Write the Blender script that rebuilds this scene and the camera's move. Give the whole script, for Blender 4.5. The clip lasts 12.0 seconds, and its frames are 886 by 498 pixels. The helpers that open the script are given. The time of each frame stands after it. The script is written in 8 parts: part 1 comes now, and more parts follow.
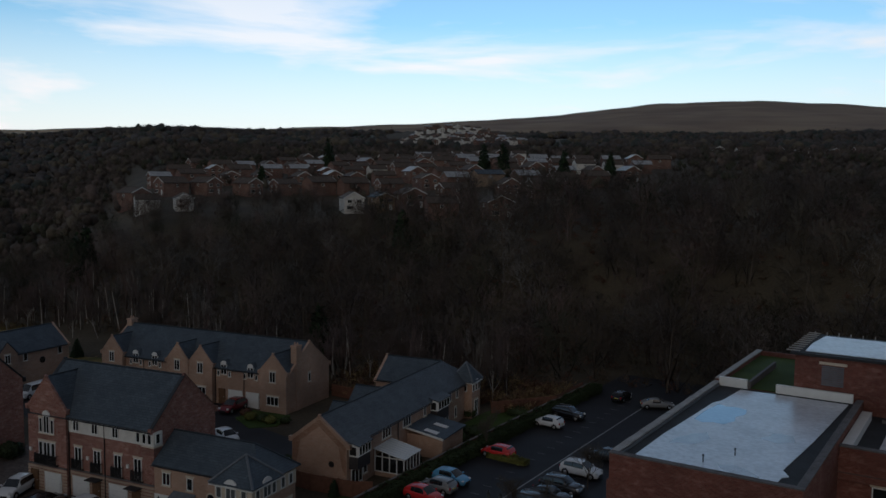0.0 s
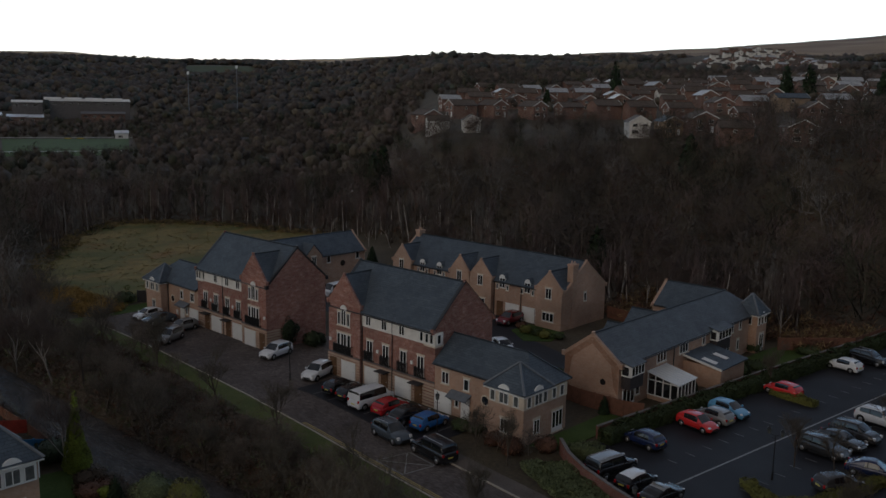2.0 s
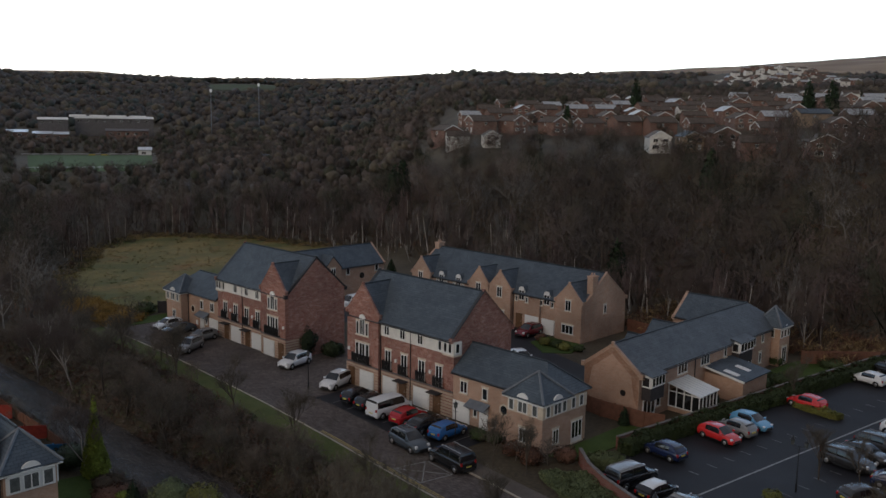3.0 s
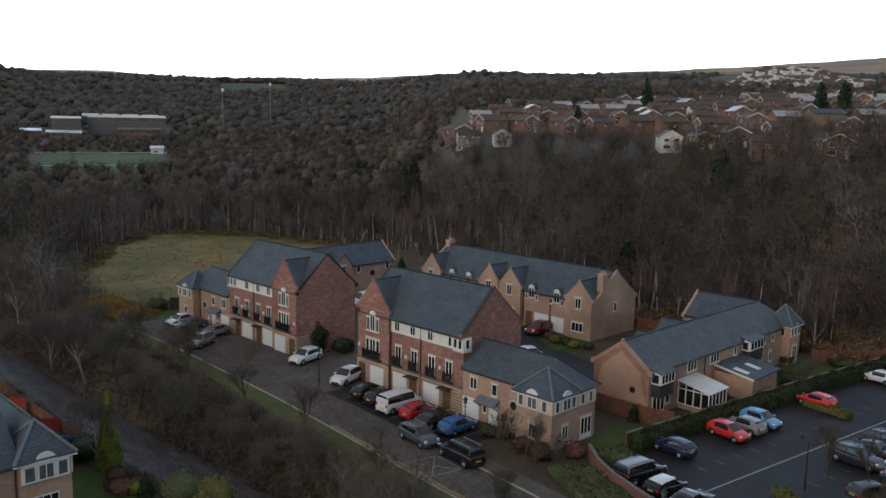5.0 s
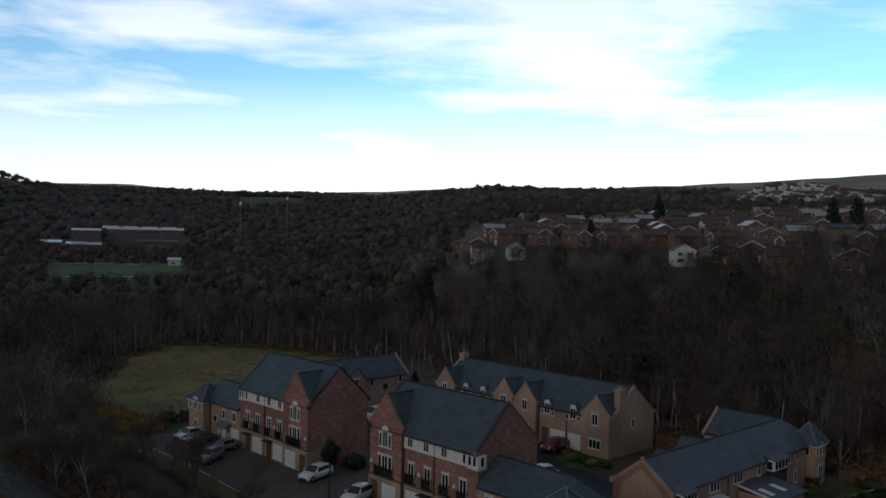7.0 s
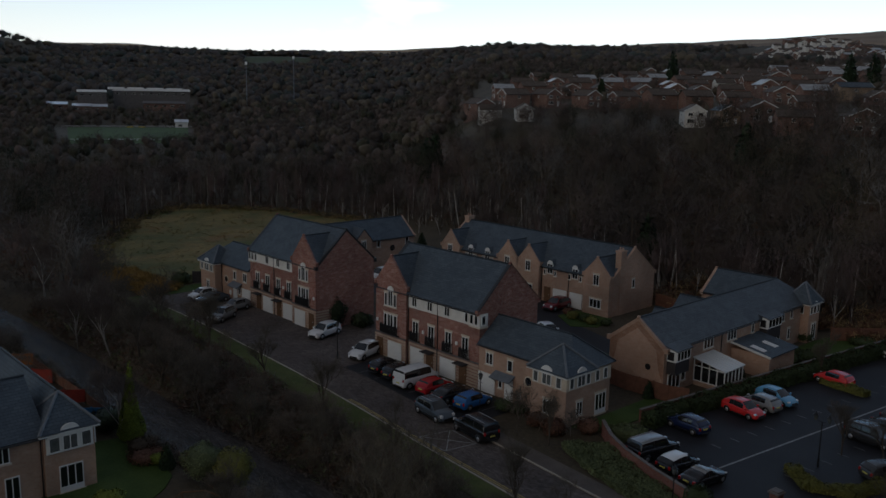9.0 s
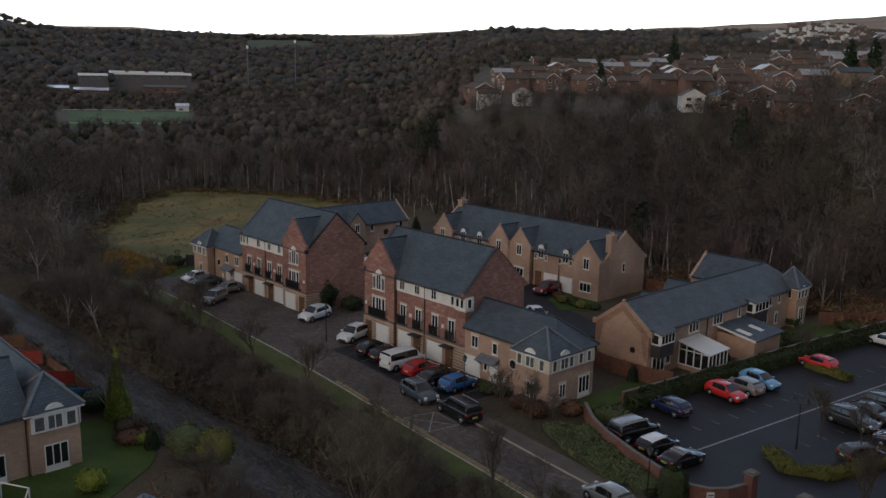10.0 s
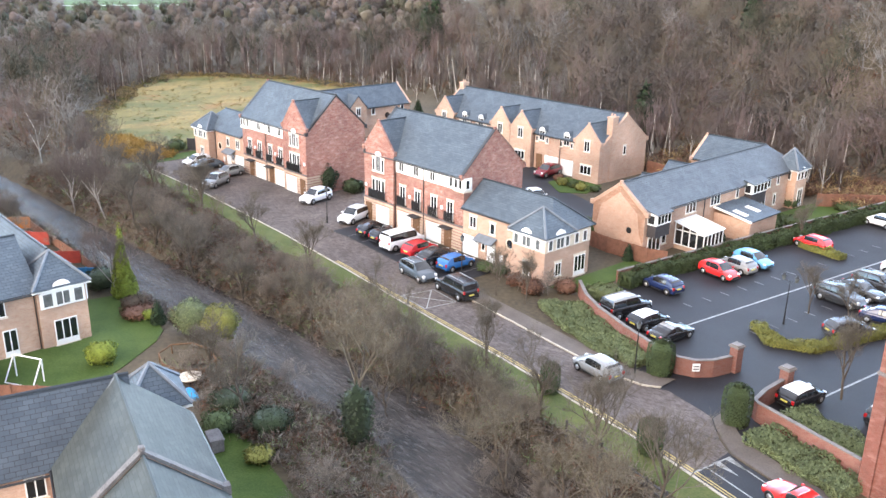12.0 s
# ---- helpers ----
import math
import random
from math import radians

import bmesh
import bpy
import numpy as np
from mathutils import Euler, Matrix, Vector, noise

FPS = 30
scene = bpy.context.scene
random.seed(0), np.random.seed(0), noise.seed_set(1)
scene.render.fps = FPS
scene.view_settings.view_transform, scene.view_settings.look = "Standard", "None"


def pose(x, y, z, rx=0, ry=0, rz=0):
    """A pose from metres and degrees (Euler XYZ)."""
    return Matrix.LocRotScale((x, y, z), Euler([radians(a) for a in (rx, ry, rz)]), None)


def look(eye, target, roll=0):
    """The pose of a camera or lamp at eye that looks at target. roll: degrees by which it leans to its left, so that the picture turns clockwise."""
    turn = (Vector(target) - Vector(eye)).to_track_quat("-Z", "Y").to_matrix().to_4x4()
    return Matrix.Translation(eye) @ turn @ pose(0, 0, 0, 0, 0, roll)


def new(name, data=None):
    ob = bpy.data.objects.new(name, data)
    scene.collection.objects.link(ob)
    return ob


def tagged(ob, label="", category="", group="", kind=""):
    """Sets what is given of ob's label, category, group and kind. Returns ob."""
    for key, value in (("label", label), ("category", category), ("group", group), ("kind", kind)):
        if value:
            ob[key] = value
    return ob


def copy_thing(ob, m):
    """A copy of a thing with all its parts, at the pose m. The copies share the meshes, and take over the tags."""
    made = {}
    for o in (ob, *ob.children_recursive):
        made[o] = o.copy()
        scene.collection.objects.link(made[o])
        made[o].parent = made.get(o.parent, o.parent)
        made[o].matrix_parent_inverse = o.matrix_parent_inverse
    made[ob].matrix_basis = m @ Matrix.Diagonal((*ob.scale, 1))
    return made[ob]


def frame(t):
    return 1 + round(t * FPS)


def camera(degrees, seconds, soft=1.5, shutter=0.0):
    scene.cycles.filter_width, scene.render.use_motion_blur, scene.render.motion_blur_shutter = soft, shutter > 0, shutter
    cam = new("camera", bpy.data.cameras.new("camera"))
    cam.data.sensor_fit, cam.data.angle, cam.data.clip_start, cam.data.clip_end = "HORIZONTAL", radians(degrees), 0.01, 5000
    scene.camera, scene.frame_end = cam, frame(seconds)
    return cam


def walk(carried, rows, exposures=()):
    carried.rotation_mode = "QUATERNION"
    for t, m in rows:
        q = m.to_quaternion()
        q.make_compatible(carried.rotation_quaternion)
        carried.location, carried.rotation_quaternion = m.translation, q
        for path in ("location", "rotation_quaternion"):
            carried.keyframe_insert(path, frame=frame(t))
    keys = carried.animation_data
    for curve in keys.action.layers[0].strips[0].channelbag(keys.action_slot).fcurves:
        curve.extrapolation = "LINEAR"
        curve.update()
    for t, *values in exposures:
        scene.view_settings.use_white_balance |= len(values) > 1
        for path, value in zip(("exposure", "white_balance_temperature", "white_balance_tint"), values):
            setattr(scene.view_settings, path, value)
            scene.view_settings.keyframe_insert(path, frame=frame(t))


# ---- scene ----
cam = camera(54.9, 12.0)
PATH = [
    (0, (56.453, -58.739, 31.617), (55.616, -56.93, 31.447), 0.6),
    (0.5, (56.601, -58.806, 31.527), (55.838, -56.971, 31.302), 0.7),
    (1, (56.652, -58.691, 31.221), (55.764, -56.922, 30.935), 0.7),
    (1.5, (56.185, -58.314, 30.629), (54.995, -56.74, 30.298), 0.9),
    (2, (56.052, -58.081, 30.219), (54.695, -56.653, 29.875), 0.9),
    (2.5, (56.005, -58.007, 29.76), (54.623, -56.597, 29.437), 0.9),
    (3, (56.112, -58.015, 29.287), (54.716, -56.614, 28.984), 0.9),
    (3.5, (56.119, -58.075, 29.108), (54.719, -56.683, 28.786), 0.9),
    (5.5, (56.496, -58.4, 28.999), (55.072, -57.023, 28.725), 1.0),
    (6, (56.365, -58.373, 29.101), (54.923, -56.994, 28.964), 1.2),
    (6.5, (56.205, -58.245, 28.993), (54.754, -56.869, 28.944), 1.2),
    (6.7, (56.17, -58.207, 29.0), (54.716, -56.834, 28.972), 1.2),
    (8.3, (56.594, -58.648, 29.391), (55.147, -57.297, 29.111), 1.1),
    (8.5, (56.759, -58.566, 29.39), (55.314, -57.221, 29.072), 1.0),
    (9, (57.209, -58.172, 29.379), (55.767, -56.835, 29.014), 1.0),
    (9.5, (57.97, -57.577, 29.346), (56.529, -56.247, 28.953), 1.1),
    (10, (58.74, -57.267, 29.38), (57.298, -55.94, 28.98), 1.1),
    (10.5, (59.454, -57.224, 29.378), (58.027, -55.912, 28.888), 1.1),
    (11, (59.783, -57.196, 29.353), (58.376, -55.909, 28.749), 1.0),
    (11.5, (59.913, -57.185, 29.153), (58.516, -55.911, 28.5), 0.9),
    (12, (59.935, -57.199, 28.942), (58.536, -55.927, 28.288), 0.9),
]
EXPOSURE = [(0, -3.8, 6500, 14), (1.0, -3.95, 6800, 14), (1.5, -3.65, 6900, 15), (2.5, -2.6, 7200, 18), (3.5, -2.32, 7200, 17), (5.5, -1.85, 7000, 14), (6.0, -1.9, 6900, 14), (6.5, -2.72, 6400, 13), (6.7, -3.0, 6400, 13), (8.3, -4.1, 6400, 13), (9.0, -3.5, 6600, 14), (9.5, -2.95, 6900, 16), (10.0, -2.4, 7200, 18), (10.5, -1.72, 7300, 19), (11.0, -0.45, 7300, 19), (11.5, 0.42, 7500, 18), (12, 0.7, 7100, 18)]
walk(cam, [(t, look(eye, target, roll)) for t, eye, target, roll in PATH], EXPOSURE)
SKY_STRENGTH, CLOUD, SKY_TINT = 0.12, (64.0, 64.0, 64.0), (5.9, 8.2, 9.1)
SUN_AZ, SUN_EL = 278.0, 22.0
SUN_ENERGY = 3.6
SUN_FROM = Vector((math.cos(radians(SUN_AZ)) * math.cos(radians(SUN_EL)), math.sin(radians(SUN_AZ)) * math.cos(radians(SUN_EL)), math.sin(radians(SUN_EL))))
SUN_ROT = 90.0 - SUN_AZ
GLOW_FROM, GLOW = (-0.52, 0.76, 0.35), (0.15, 1.8)

# ---- light and sky ----
world = bpy.data.worlds.new("world")
scene.world = world
world.use_nodes = True
wn, wl = world.node_tree.nodes, world.node_tree.links
wn.clear()
w_out = wn.new("ShaderNodeOutputWorld")
w_bg = wn.new("ShaderNodeBackground")
w_bg.inputs["Strength"].default_value = SKY_STRENGTH
w_sky = wn.new("ShaderNodeTexSky")
w_sky.sky_type = "NISHITA"
w_sky.sun_disc = False
w_sky.sun_elevation = radians(SUN_EL)
w_sky.sun_rotation = radians(SUN_ROT)
w_sky.air_density, w_sky.dust_density, w_sky.ozone_density = 1.0, 0.4, 1.5
w_tc = wn.new("ShaderNodeTexCoord")
w_map = wn.new("ShaderNodeMapping")
w_map.inputs["Scale"].default_value = (1.6, 1.6, 9.0)
w_map.inputs["Rotation"].default_value = (0.04, 0.05, 0.3)
w_noise = wn.new("ShaderNodeTexNoise")
w_noise.inputs["Scale"].default_value = 1.9
w_noise.inputs["Detail"].default_value = 7.0
w_noise.inputs["Roughness"].default_value = 0.56
w_noise.inputs["Distortion"].default_value = 0.35
w_ramp = wn.new("ShaderNodeValToRGB")
w_ramp.color_ramp.elements[0].position = 0.43
w_ramp.color_ramp.elements[1].position = 0.64
w_mix = wn.new("ShaderNodeMixRGB")
w_mix.inputs["Color2"].default_value = (*CLOUD, 1)
wl.new(w_tc.outputs["Generated"], w_map.inputs["Vector"])
wl.new(w_map.outputs["Vector"], w_noise.inputs["Vector"])
wl.new(w_noise.outputs["Fac"], w_ramp.inputs["Fac"])
w_sep = wn.new("ShaderNodeSeparateXYZ")
w_low = wn.new("ShaderNodeMapRange")
w_low.inputs["From Min"].default_value, w_low.inputs["From Max"].default_value = 0.08, 0.40
w_low.inputs["To Min"].default_value, w_low.inputs["To Max"].default_value = 1.0, 0.08
w_mul = wn.new("ShaderNodeMath")
w_mul.operation = "MULTIPLY"
wl.new(w_tc.outputs["Generated"], w_sep.inputs[0]), wl.new(w_sep.outputs["Z"], w_low.inputs["Value"])
wl.new(w_ramp.outputs["Color"], w_mul.inputs[0]), wl.new(w_low.outputs["Result"], w_mul.inputs[1])
w_haze = wn.new("ShaderNodeMapRange")
w_haze.inputs["From Min"].default_value, w_haze.inputs["From Max"].default_value = 0.02, 0.17
w_haze.inputs["To Min"].default_value, w_haze.inputs["To Max"].default_value = 0.9, 0.0
w_max = wn.new("ShaderNodeMath")
w_max.operation = "MAXIMUM"
wl.new(w_sep.outputs["Z"], w_haze.inputs["Value"])
wl.new(w_mul.outputs[0], w_max.inputs[0]), wl.new(w_haze.outputs["Result"], w_max.inputs[1])
wl.new(w_max.outputs[0], w_mix.inputs["Fac"])
w_tint = wn.new("ShaderNodeMixRGB")
w_tint.blend_type = "MULTIPLY"
w_tint.inputs["Fac"].default_value = 1.0
w_tint.inputs["Color2"].default_value = (*SKY_TINT, 1)
w_dot = wn.new("ShaderNodeVectorMath")
w_dot.operation = "DOT_PRODUCT"
w_dot.inputs[1].default_value = GLOW_FROM
w_glow = wn.new("ShaderNodeMapRange")
w_glow.inputs["From Min"].default_value, w_glow.inputs["From Max"].default_value = -1.0, 1.0
w_glow.inputs["To Min"].default_value, w_glow.inputs["To Max"].default_value = GLOW
w_all = wn.new("ShaderNodeMixRGB")
w_all.blend_type = "MULTIPLY"
w_all.inputs["Fac"].default_value = 1.0
wl.new(w_sky.outputs["Color"], w_tint.inputs["Color1"])
w_bw, w_veil, w_grey = wn.new("ShaderNodeRGBToBW"), wn.new("ShaderNodeMapRange"), wn.new("ShaderNodeMixRGB")
w_dim = wn.new("ShaderNodeMath")
w_dim.operation = "MULTIPLY"
w_dim.inputs[1].default_value = 0.55
w_veil.inputs["From Min"].default_value, w_veil.inputs["From Max"].default_value = 0.22, 0.6
w_veil.inputs["To Min"].default_value, w_veil.inputs["To Max"].default_value = 0.0, 0.8
wl.new(w_sep.outputs["Z"], w_veil.inputs["Value"]), wl.new(w_veil.outputs["Result"], w_grey.inputs["Fac"])
wl.new(w_tint.outputs["Color"], w_bw.inputs[0]), wl.new(w_tint.outputs["Color"], w_grey.inputs["Color1"]), wl.new(w_bw.outputs[0], w_dim.inputs[0]), wl.new(w_dim.outputs[0], w_grey.inputs["Color2"])
wl.new(w_grey.outputs["Color"], w_mix.inputs["Color1"])
wl.new(w_tc.outputs["Generated"], w_dot.inputs[0]), wl.new(w_dot.outputs["Value"], w_glow.inputs["Value"])
wl.new(w_mix.outputs["Color"], w_all.inputs["Color1"]), wl.new(w_glow.outputs["Result"], w_all.inputs["Color2"])
wl.new(w_all.outputs["Color"], w_bg.inputs["Color"])
wl.new(w_bg.outputs["Background"], w_out.inputs["Surface"])

sun = new("sun", bpy.data.lights.new("sun", "SUN"))
sun.data.energy, sun.data.angle, sun.data.color = SUN_ENERGY, radians(50), (1.0, 0.86, 0.70)
sun.matrix_world = look((0, 0, 100), Vector((0, 0, 100)) - 50 * SUN_FROM)


# ---- materials ----
def material(name, color, rough=0.85, var=0.25, scale=1.0, fine=8.0, bump=0.0, metal=0.0, color2=None, island=0.0, spec=0.3):
    """Noise at two scales over a base colour, with fine relief."""
    m = bpy.data.materials.new(name)
    m.use_nodes = True
    n, l = m.node_tree.nodes, m.node_tree.links
    b = n["Principled BSDF"]
    b.inputs["Roughness"].default_value, b.inputs["Metallic"].default_value = rough, metal
    b.inputs["Specular IOR Level"].default_value = spec
    tc = n.new("ShaderNodeTexCoord")
    big, small = n.new("ShaderNodeTexNoise"), n.new("ShaderNodeTexNoise")
    big.inputs["Scale"].default_value, small.inputs["Scale"].default_value = scale, scale * fine
    big.inputs["Detail"].default_value, small.inputs["Detail"].default_value = 4, 3
    l.new(tc.outputs["Object"], big.inputs["Vector"]), l.new(tc.outputs["Object"], small.inputs["Vector"])
    add = n.new("ShaderNodeMath")
    add.operation = "ADD"
    half = n.new("ShaderNodeMath")
    half.operation = "MULTIPLY"
    half.inputs[1].default_value = 0.5
    l.new(big.outputs["Fac"], add.inputs[0]), l.new(small.outputs["Fac"], add.inputs[1]), l.new(add.outputs[0], half.inputs[0])
    ramp = n.new("ShaderNodeValToRGB")
    ramp.color_ramp.elements[0].position, ramp.color_ramp.elements[1].position = 0.36, 0.64
    c2 = color2 or tuple(min(1, c * (1 + var)) for c in color)
    c1 = color if color2 else tuple(c * (1 - var) for c in color)
    ramp.color_ramp.elements[0].color, ramp.color_ramp.elements[1].color = (*c1, 1), (*c2, 1)
    l.new(half.outputs[0], ramp.inputs["Fac"])
    last = ramp.outputs["Color"]
    if island:
        info = n.new("ShaderNodeNewGeometry")
        hsv = n.new("ShaderNodeHueSaturation")
        rr = n.new("ShaderNodeMapRange")
        rr.inputs["To Min"].default_value, rr.inputs["To Max"].default_value = 1 - island, 1 + island
        l.new(info.outputs["Random Per Island"], rr.inputs["Value"])
        l.new(rr.outputs["Result"], hsv.inputs["Value"]), l.new(last, hsv.inputs["Color"])
        last = hsv.outputs["Color"]
    l.new(last, b.inputs["Base Color"])
    if bump:
        bp = n.new("ShaderNodeBump")
        bp.inputs["Strength"].default_value, bp.inputs["Distance"].default_value = bump, 0.05
        l.new(small.outputs["Fac"], bp.inputs["Height"]), l.new(bp.outputs["Normal"], b.inputs["Normal"])
    return m


def brick_material(name, c1, c2, mortar, blotch, amount, scale=1.0, flat=False):
    """Coursed brick with pale weathering blotches."""
    m = bpy.data.materials.new(name)
    m.use_nodes = True
    n, l = m.node_tree.nodes, m.node_tree.links
    b = n["Principled BSDF"]
    b.inputs["Roughness"].default_value, b.inputs["Specular IOR Level"].default_value = 0.9, 0.2
    tc, geo = n.new("ShaderNodeTexCoord"), n.new("ShaderNodeNewGeometry")
    sep, sepn = n.new("ShaderNodeSeparateXYZ"), n.new("ShaderNodeSeparateXYZ")
    l.new(tc.outputs["Object"], sep.inputs[0])
    along = n.new("ShaderNodeMath")
    along.operation = "ADD"
    l.new(sep.outputs["X"], along.inputs[0]), l.new(sep.outputs["Y"], along.inputs[1])
    comb = n.new("ShaderNodeCombineXYZ")
    l.new(sep.outputs["X"] if flat else along.outputs[0], comb.inputs["X"]), l.new(sep.outputs["Y" if flat else "Z"], comb.inputs["Y"])
    br = n.new("ShaderNodeTexBrick")
    br.inputs["Scale"].default_value = 1.0
    br.inputs["Brick Width"].default_value, br.inputs["Row Height"].default_value, br.inputs["Mortar Size"].default_value = 0.225 * scale, 0.075 * scale, 0.008
    br.inputs["Color1"].default_value, br.inputs["Color2"].default_value, br.inputs["Mortar"].default_value = (*c1, 1), (*c2, 1), (*mortar, 1)
    l.new(comb.outputs[0], br.inputs["Vector"])
    mp = n.new("ShaderNodeMapping")
    mp.inputs["Scale"].default_value = (1, 1, 2.6)
    l.new(tc.outputs["Object"], mp.inputs["Vector"])
    no, no2 = n.new("ShaderNodeTexNoise"), n.new("ShaderNodeTexNoise")
    no.inputs["Scale"].default_value, no.inputs["Detail"].default_value, no.inputs["Roughness"].default_value = 1.3, 6, 0.72
    no2.inputs["Scale"].default_value, no2.inputs["Detail"].default_value = 0.23, 4
    l.new(mp.outputs[0], no.inputs["Vector"]), l.new(tc.outputs["Object"], no2.inputs["Vector"])
    r1, r2 = n.new("ShaderNodeValToRGB"), n.new("ShaderNodeValToRGB")
    r1.color_ramp.elements[0].position, r1.color_ramp.elements[1].position = 0.5, 0.66
    r1.color_ramp.elements[1].color = (amount, amount, amount, 1)
    r2.color_ramp.elements[0].position, r2.color_ramp.elements[1].position = 0.3, 0.7
    r2.color_ramp.elements[0].color, r2.color_ramp.elements[1].color = (0.68, 0.68, 0.68, 1), (1.12, 1.1, 1.08, 1)
    l.new(no.outputs["Fac"], r1.inputs["Fac"]), l.new(no2.outputs["Fac"], r2.inputs["Fac"])
    mix, mul = n.new("ShaderNodeMixRGB"), n.new("ShaderNodeMixRGB")
    mix.inputs["Color2"].default_value = (*blotch, 1)
    l.new(r1.outputs["Color"], mix.inputs["Fac"]), l.new(br.outputs["Color"], mix.inputs["Color1"])
    mul.blend_type = "MULTIPLY"
    mul.inputs["Fac"].default_value = 1.0
    l.new(mix.outputs[0], mul.inputs["Color1"]), l.new(r2.outputs["Color"], mul.inputs["Color2"])
    l.new(mul.outputs[0], b.inputs["Base Color"])
    bp = n.new("ShaderNodeBump")
    bp.inputs["Strength"].default_value, bp.inputs["Distance"].default_value = 0.4, 0.01
    l.new(br.outputs["Fac"], bp.inputs["Height"]), l.new(bp.outputs["Normal"], b.inputs["Normal"])
    bp.invert = True
    return m


def slate_material(name, c1, c2, gauge=0.26, width=0.5, rough=0.55, joint=0.42):
    """Coursed slates: bands down the slope, each slate a little different, with lichen stains."""
    m = bpy.data.materials.new(name)
    m.use_nodes = True
    n, l = m.node_tree.nodes, m.node_tree.links
    b = n["Principled BSDF"]
    b.inputs["Roughness"].default_value, b.inputs["Specular IOR Level"].default_value = rough, 0.3
    tc = n.new("ShaderNodeTexCoord")
    br = n.new("ShaderNodeTexBrick")
    br.inputs["Scale"].default_value = 1.0
    br.inputs["Brick Width"].default_value, br.inputs["Row Height"].default_value, br.inputs["Mortar Size"].default_value = width, gauge, 0.013
    br.inputs["Color1"].default_value, br.inputs["Color2"].default_value = (*c1, 1), (*c2, 1)
    br.inputs["Mortar"].default_value = (*(c * joint for c in c1), 1)
    l.new(tc.outputs["UV"], br.inputs["Vector"])
    no = n.new("ShaderNodeTexNoise")
    no.inputs["Scale"].default_value, no.inputs["Detail"].default_value = 0.6, 6
    l.new(tc.outputs["Object"], no.inputs["Vector"])
    r = n.new("ShaderNodeValToRGB")
    r.color_ramp.elements[0].position, r.color_ramp.elements[1].position = 0.35, 0.7
    r.color_ramp.elements[0].color, r.color_ramp.elements[1].color = (0.86, 0.86, 0.87, 1), (1.12, 1.12, 1.11, 1)
    l.new(no.outputs["Fac"], r.inputs["Fac"])
    mul = n.new("ShaderNodeMixRGB")
    mul.blend_type = "MULTIPLY"
    mul.inputs["Fac"].default_value = 1.0
    l.new(br.outputs["Color"], mul.inputs["Color1"]), l.new(r.outputs["Color"], mul.inputs["Color2"])
    l.new(mul.outputs[0], b.inputs["Base Color"])
    bp = n.new("ShaderNodeBump")
    bp.inputs["Strength"].default_value, bp.inputs["Distance"].default_value = 0.6, 0.02
    bp.invert = True
    l.new(br.outputs["Fac"], bp.inputs["Height"]), l.new(bp.outputs["Normal"], b.inputs["Normal"])
    return m


RED_BRICK = brick_material("red_brick", (0.225, 0.083, 0.063), (0.33, 0.14, 0.108), (0.36, 0.27, 0.24), (0.54, 0.345, 0.295), 0.75)
BUFF_BRICK = brick_material("buff_brick", (0.405, 0.238, 0.168), (0.505, 0.315, 0.23), (0.47, 0.38, 0.31), (0.56, 0.40, 0.315), 0.7)
DAMP_BRICK = brick_material("damp_buff_brick", (0.28, 0.14, 0.09), (0.37, 0.20, 0.135), (0.34, 0.25, 0.19), (0.46, 0.32, 0.24), 0.7)
STONE_BAND = brick_material("banded_buff_brick", (0.50, 0.39, 0.30), (0.44, 0.32, 0.24), (0.4, 0.33, 0.27), (0.54, 0.42, 0.34), 0.4, 2.6)
MILL_BRICK = brick_material("mill_brick", (0.15, 0.045, 0.033), (0.21, 0.07, 0.053), (0.2, 0.13, 0.11), (0.36, 0.2, 0.165), 0.6)
GARDEN_BRICK = brick_material("garden_wall_brick", (0.175, 0.064, 0.05), (0.235, 0.092, 0.07), (0.23, 0.165, 0.145), (0.29, 0.155, 0.12), 0.5)
HILL_BRICK = brick_material("hill_brick", (0.155, 0.08, 0.064), (0.205, 0.112, 0.09), (0.28, 0.22, 0.19), (0.34, 0.22, 0.17), 0.4)
HILL_BUFF = brick_material("hill_buff_brick", (0.32, 0.22, 0.15), (0.38, 0.27, 0.19), (0.33, 0.27, 0.22), (0.42, 0.31, 0.22), 0.4)
SLATE = slate_material("slate", (0.06, 0.08, 0.102), (0.082, 0.106, 0.13), rough=0.6)
SLATE_WET = slate_material("wet_slate", (0.045, 0.058, 0.074), (0.062, 0.077, 0.094), rough=0.5)
SLATE_MOSSY = slate_material("mossy_slate", (0.042, 0.051, 0.051), (0.058, 0.068, 0.066), rough=0.65, joint=0.75)
SLATE_OLD = slate_material("weathered_slate", (0.078, 0.092, 0.107), (0.105, 0.12, 0.135), rough=0.6)
TILE_BROWN = slate_material("brown_tile", (0.10, 0.075, 0.06), (0.13, 0.10, 0.08), 0.3, 0.3, 0.8)
# Pale base colour paints in the shine of wet roofs.
TILE_PALE = slate_material("wet_shine_tile", (0.32, 0.33, 0.34), (0.44, 0.45, 0.46), 0.3, 0.3, 0.4)
WHITE = material("white_paint", (0.72, 0.72, 0.70), 0.45, 0.06, 2, spec=0.4)
RENDER = material("white_render", (0.66, 0.64, 0.60), 0.9, 0.12, 0.8, bump=0.2)
STONE = material("cast_stone", (0.58, 0.5, 0.4), 0.9, 0.2, 3, bump=0.2)
GLASS = material("window_glass", (0.012, 0.015, 0.018), 0.08, 0.3, 0.5, spec=0.9)
NETTED = material("curtained_glass", (0.10, 0.11, 0.11), 0.15, 0.5, 2.0, spec=0.9)
LEAD = material("lead_flashing", (0.15, 0.168, 0.19), 0.55, 0.2, 2, metal=0.1)
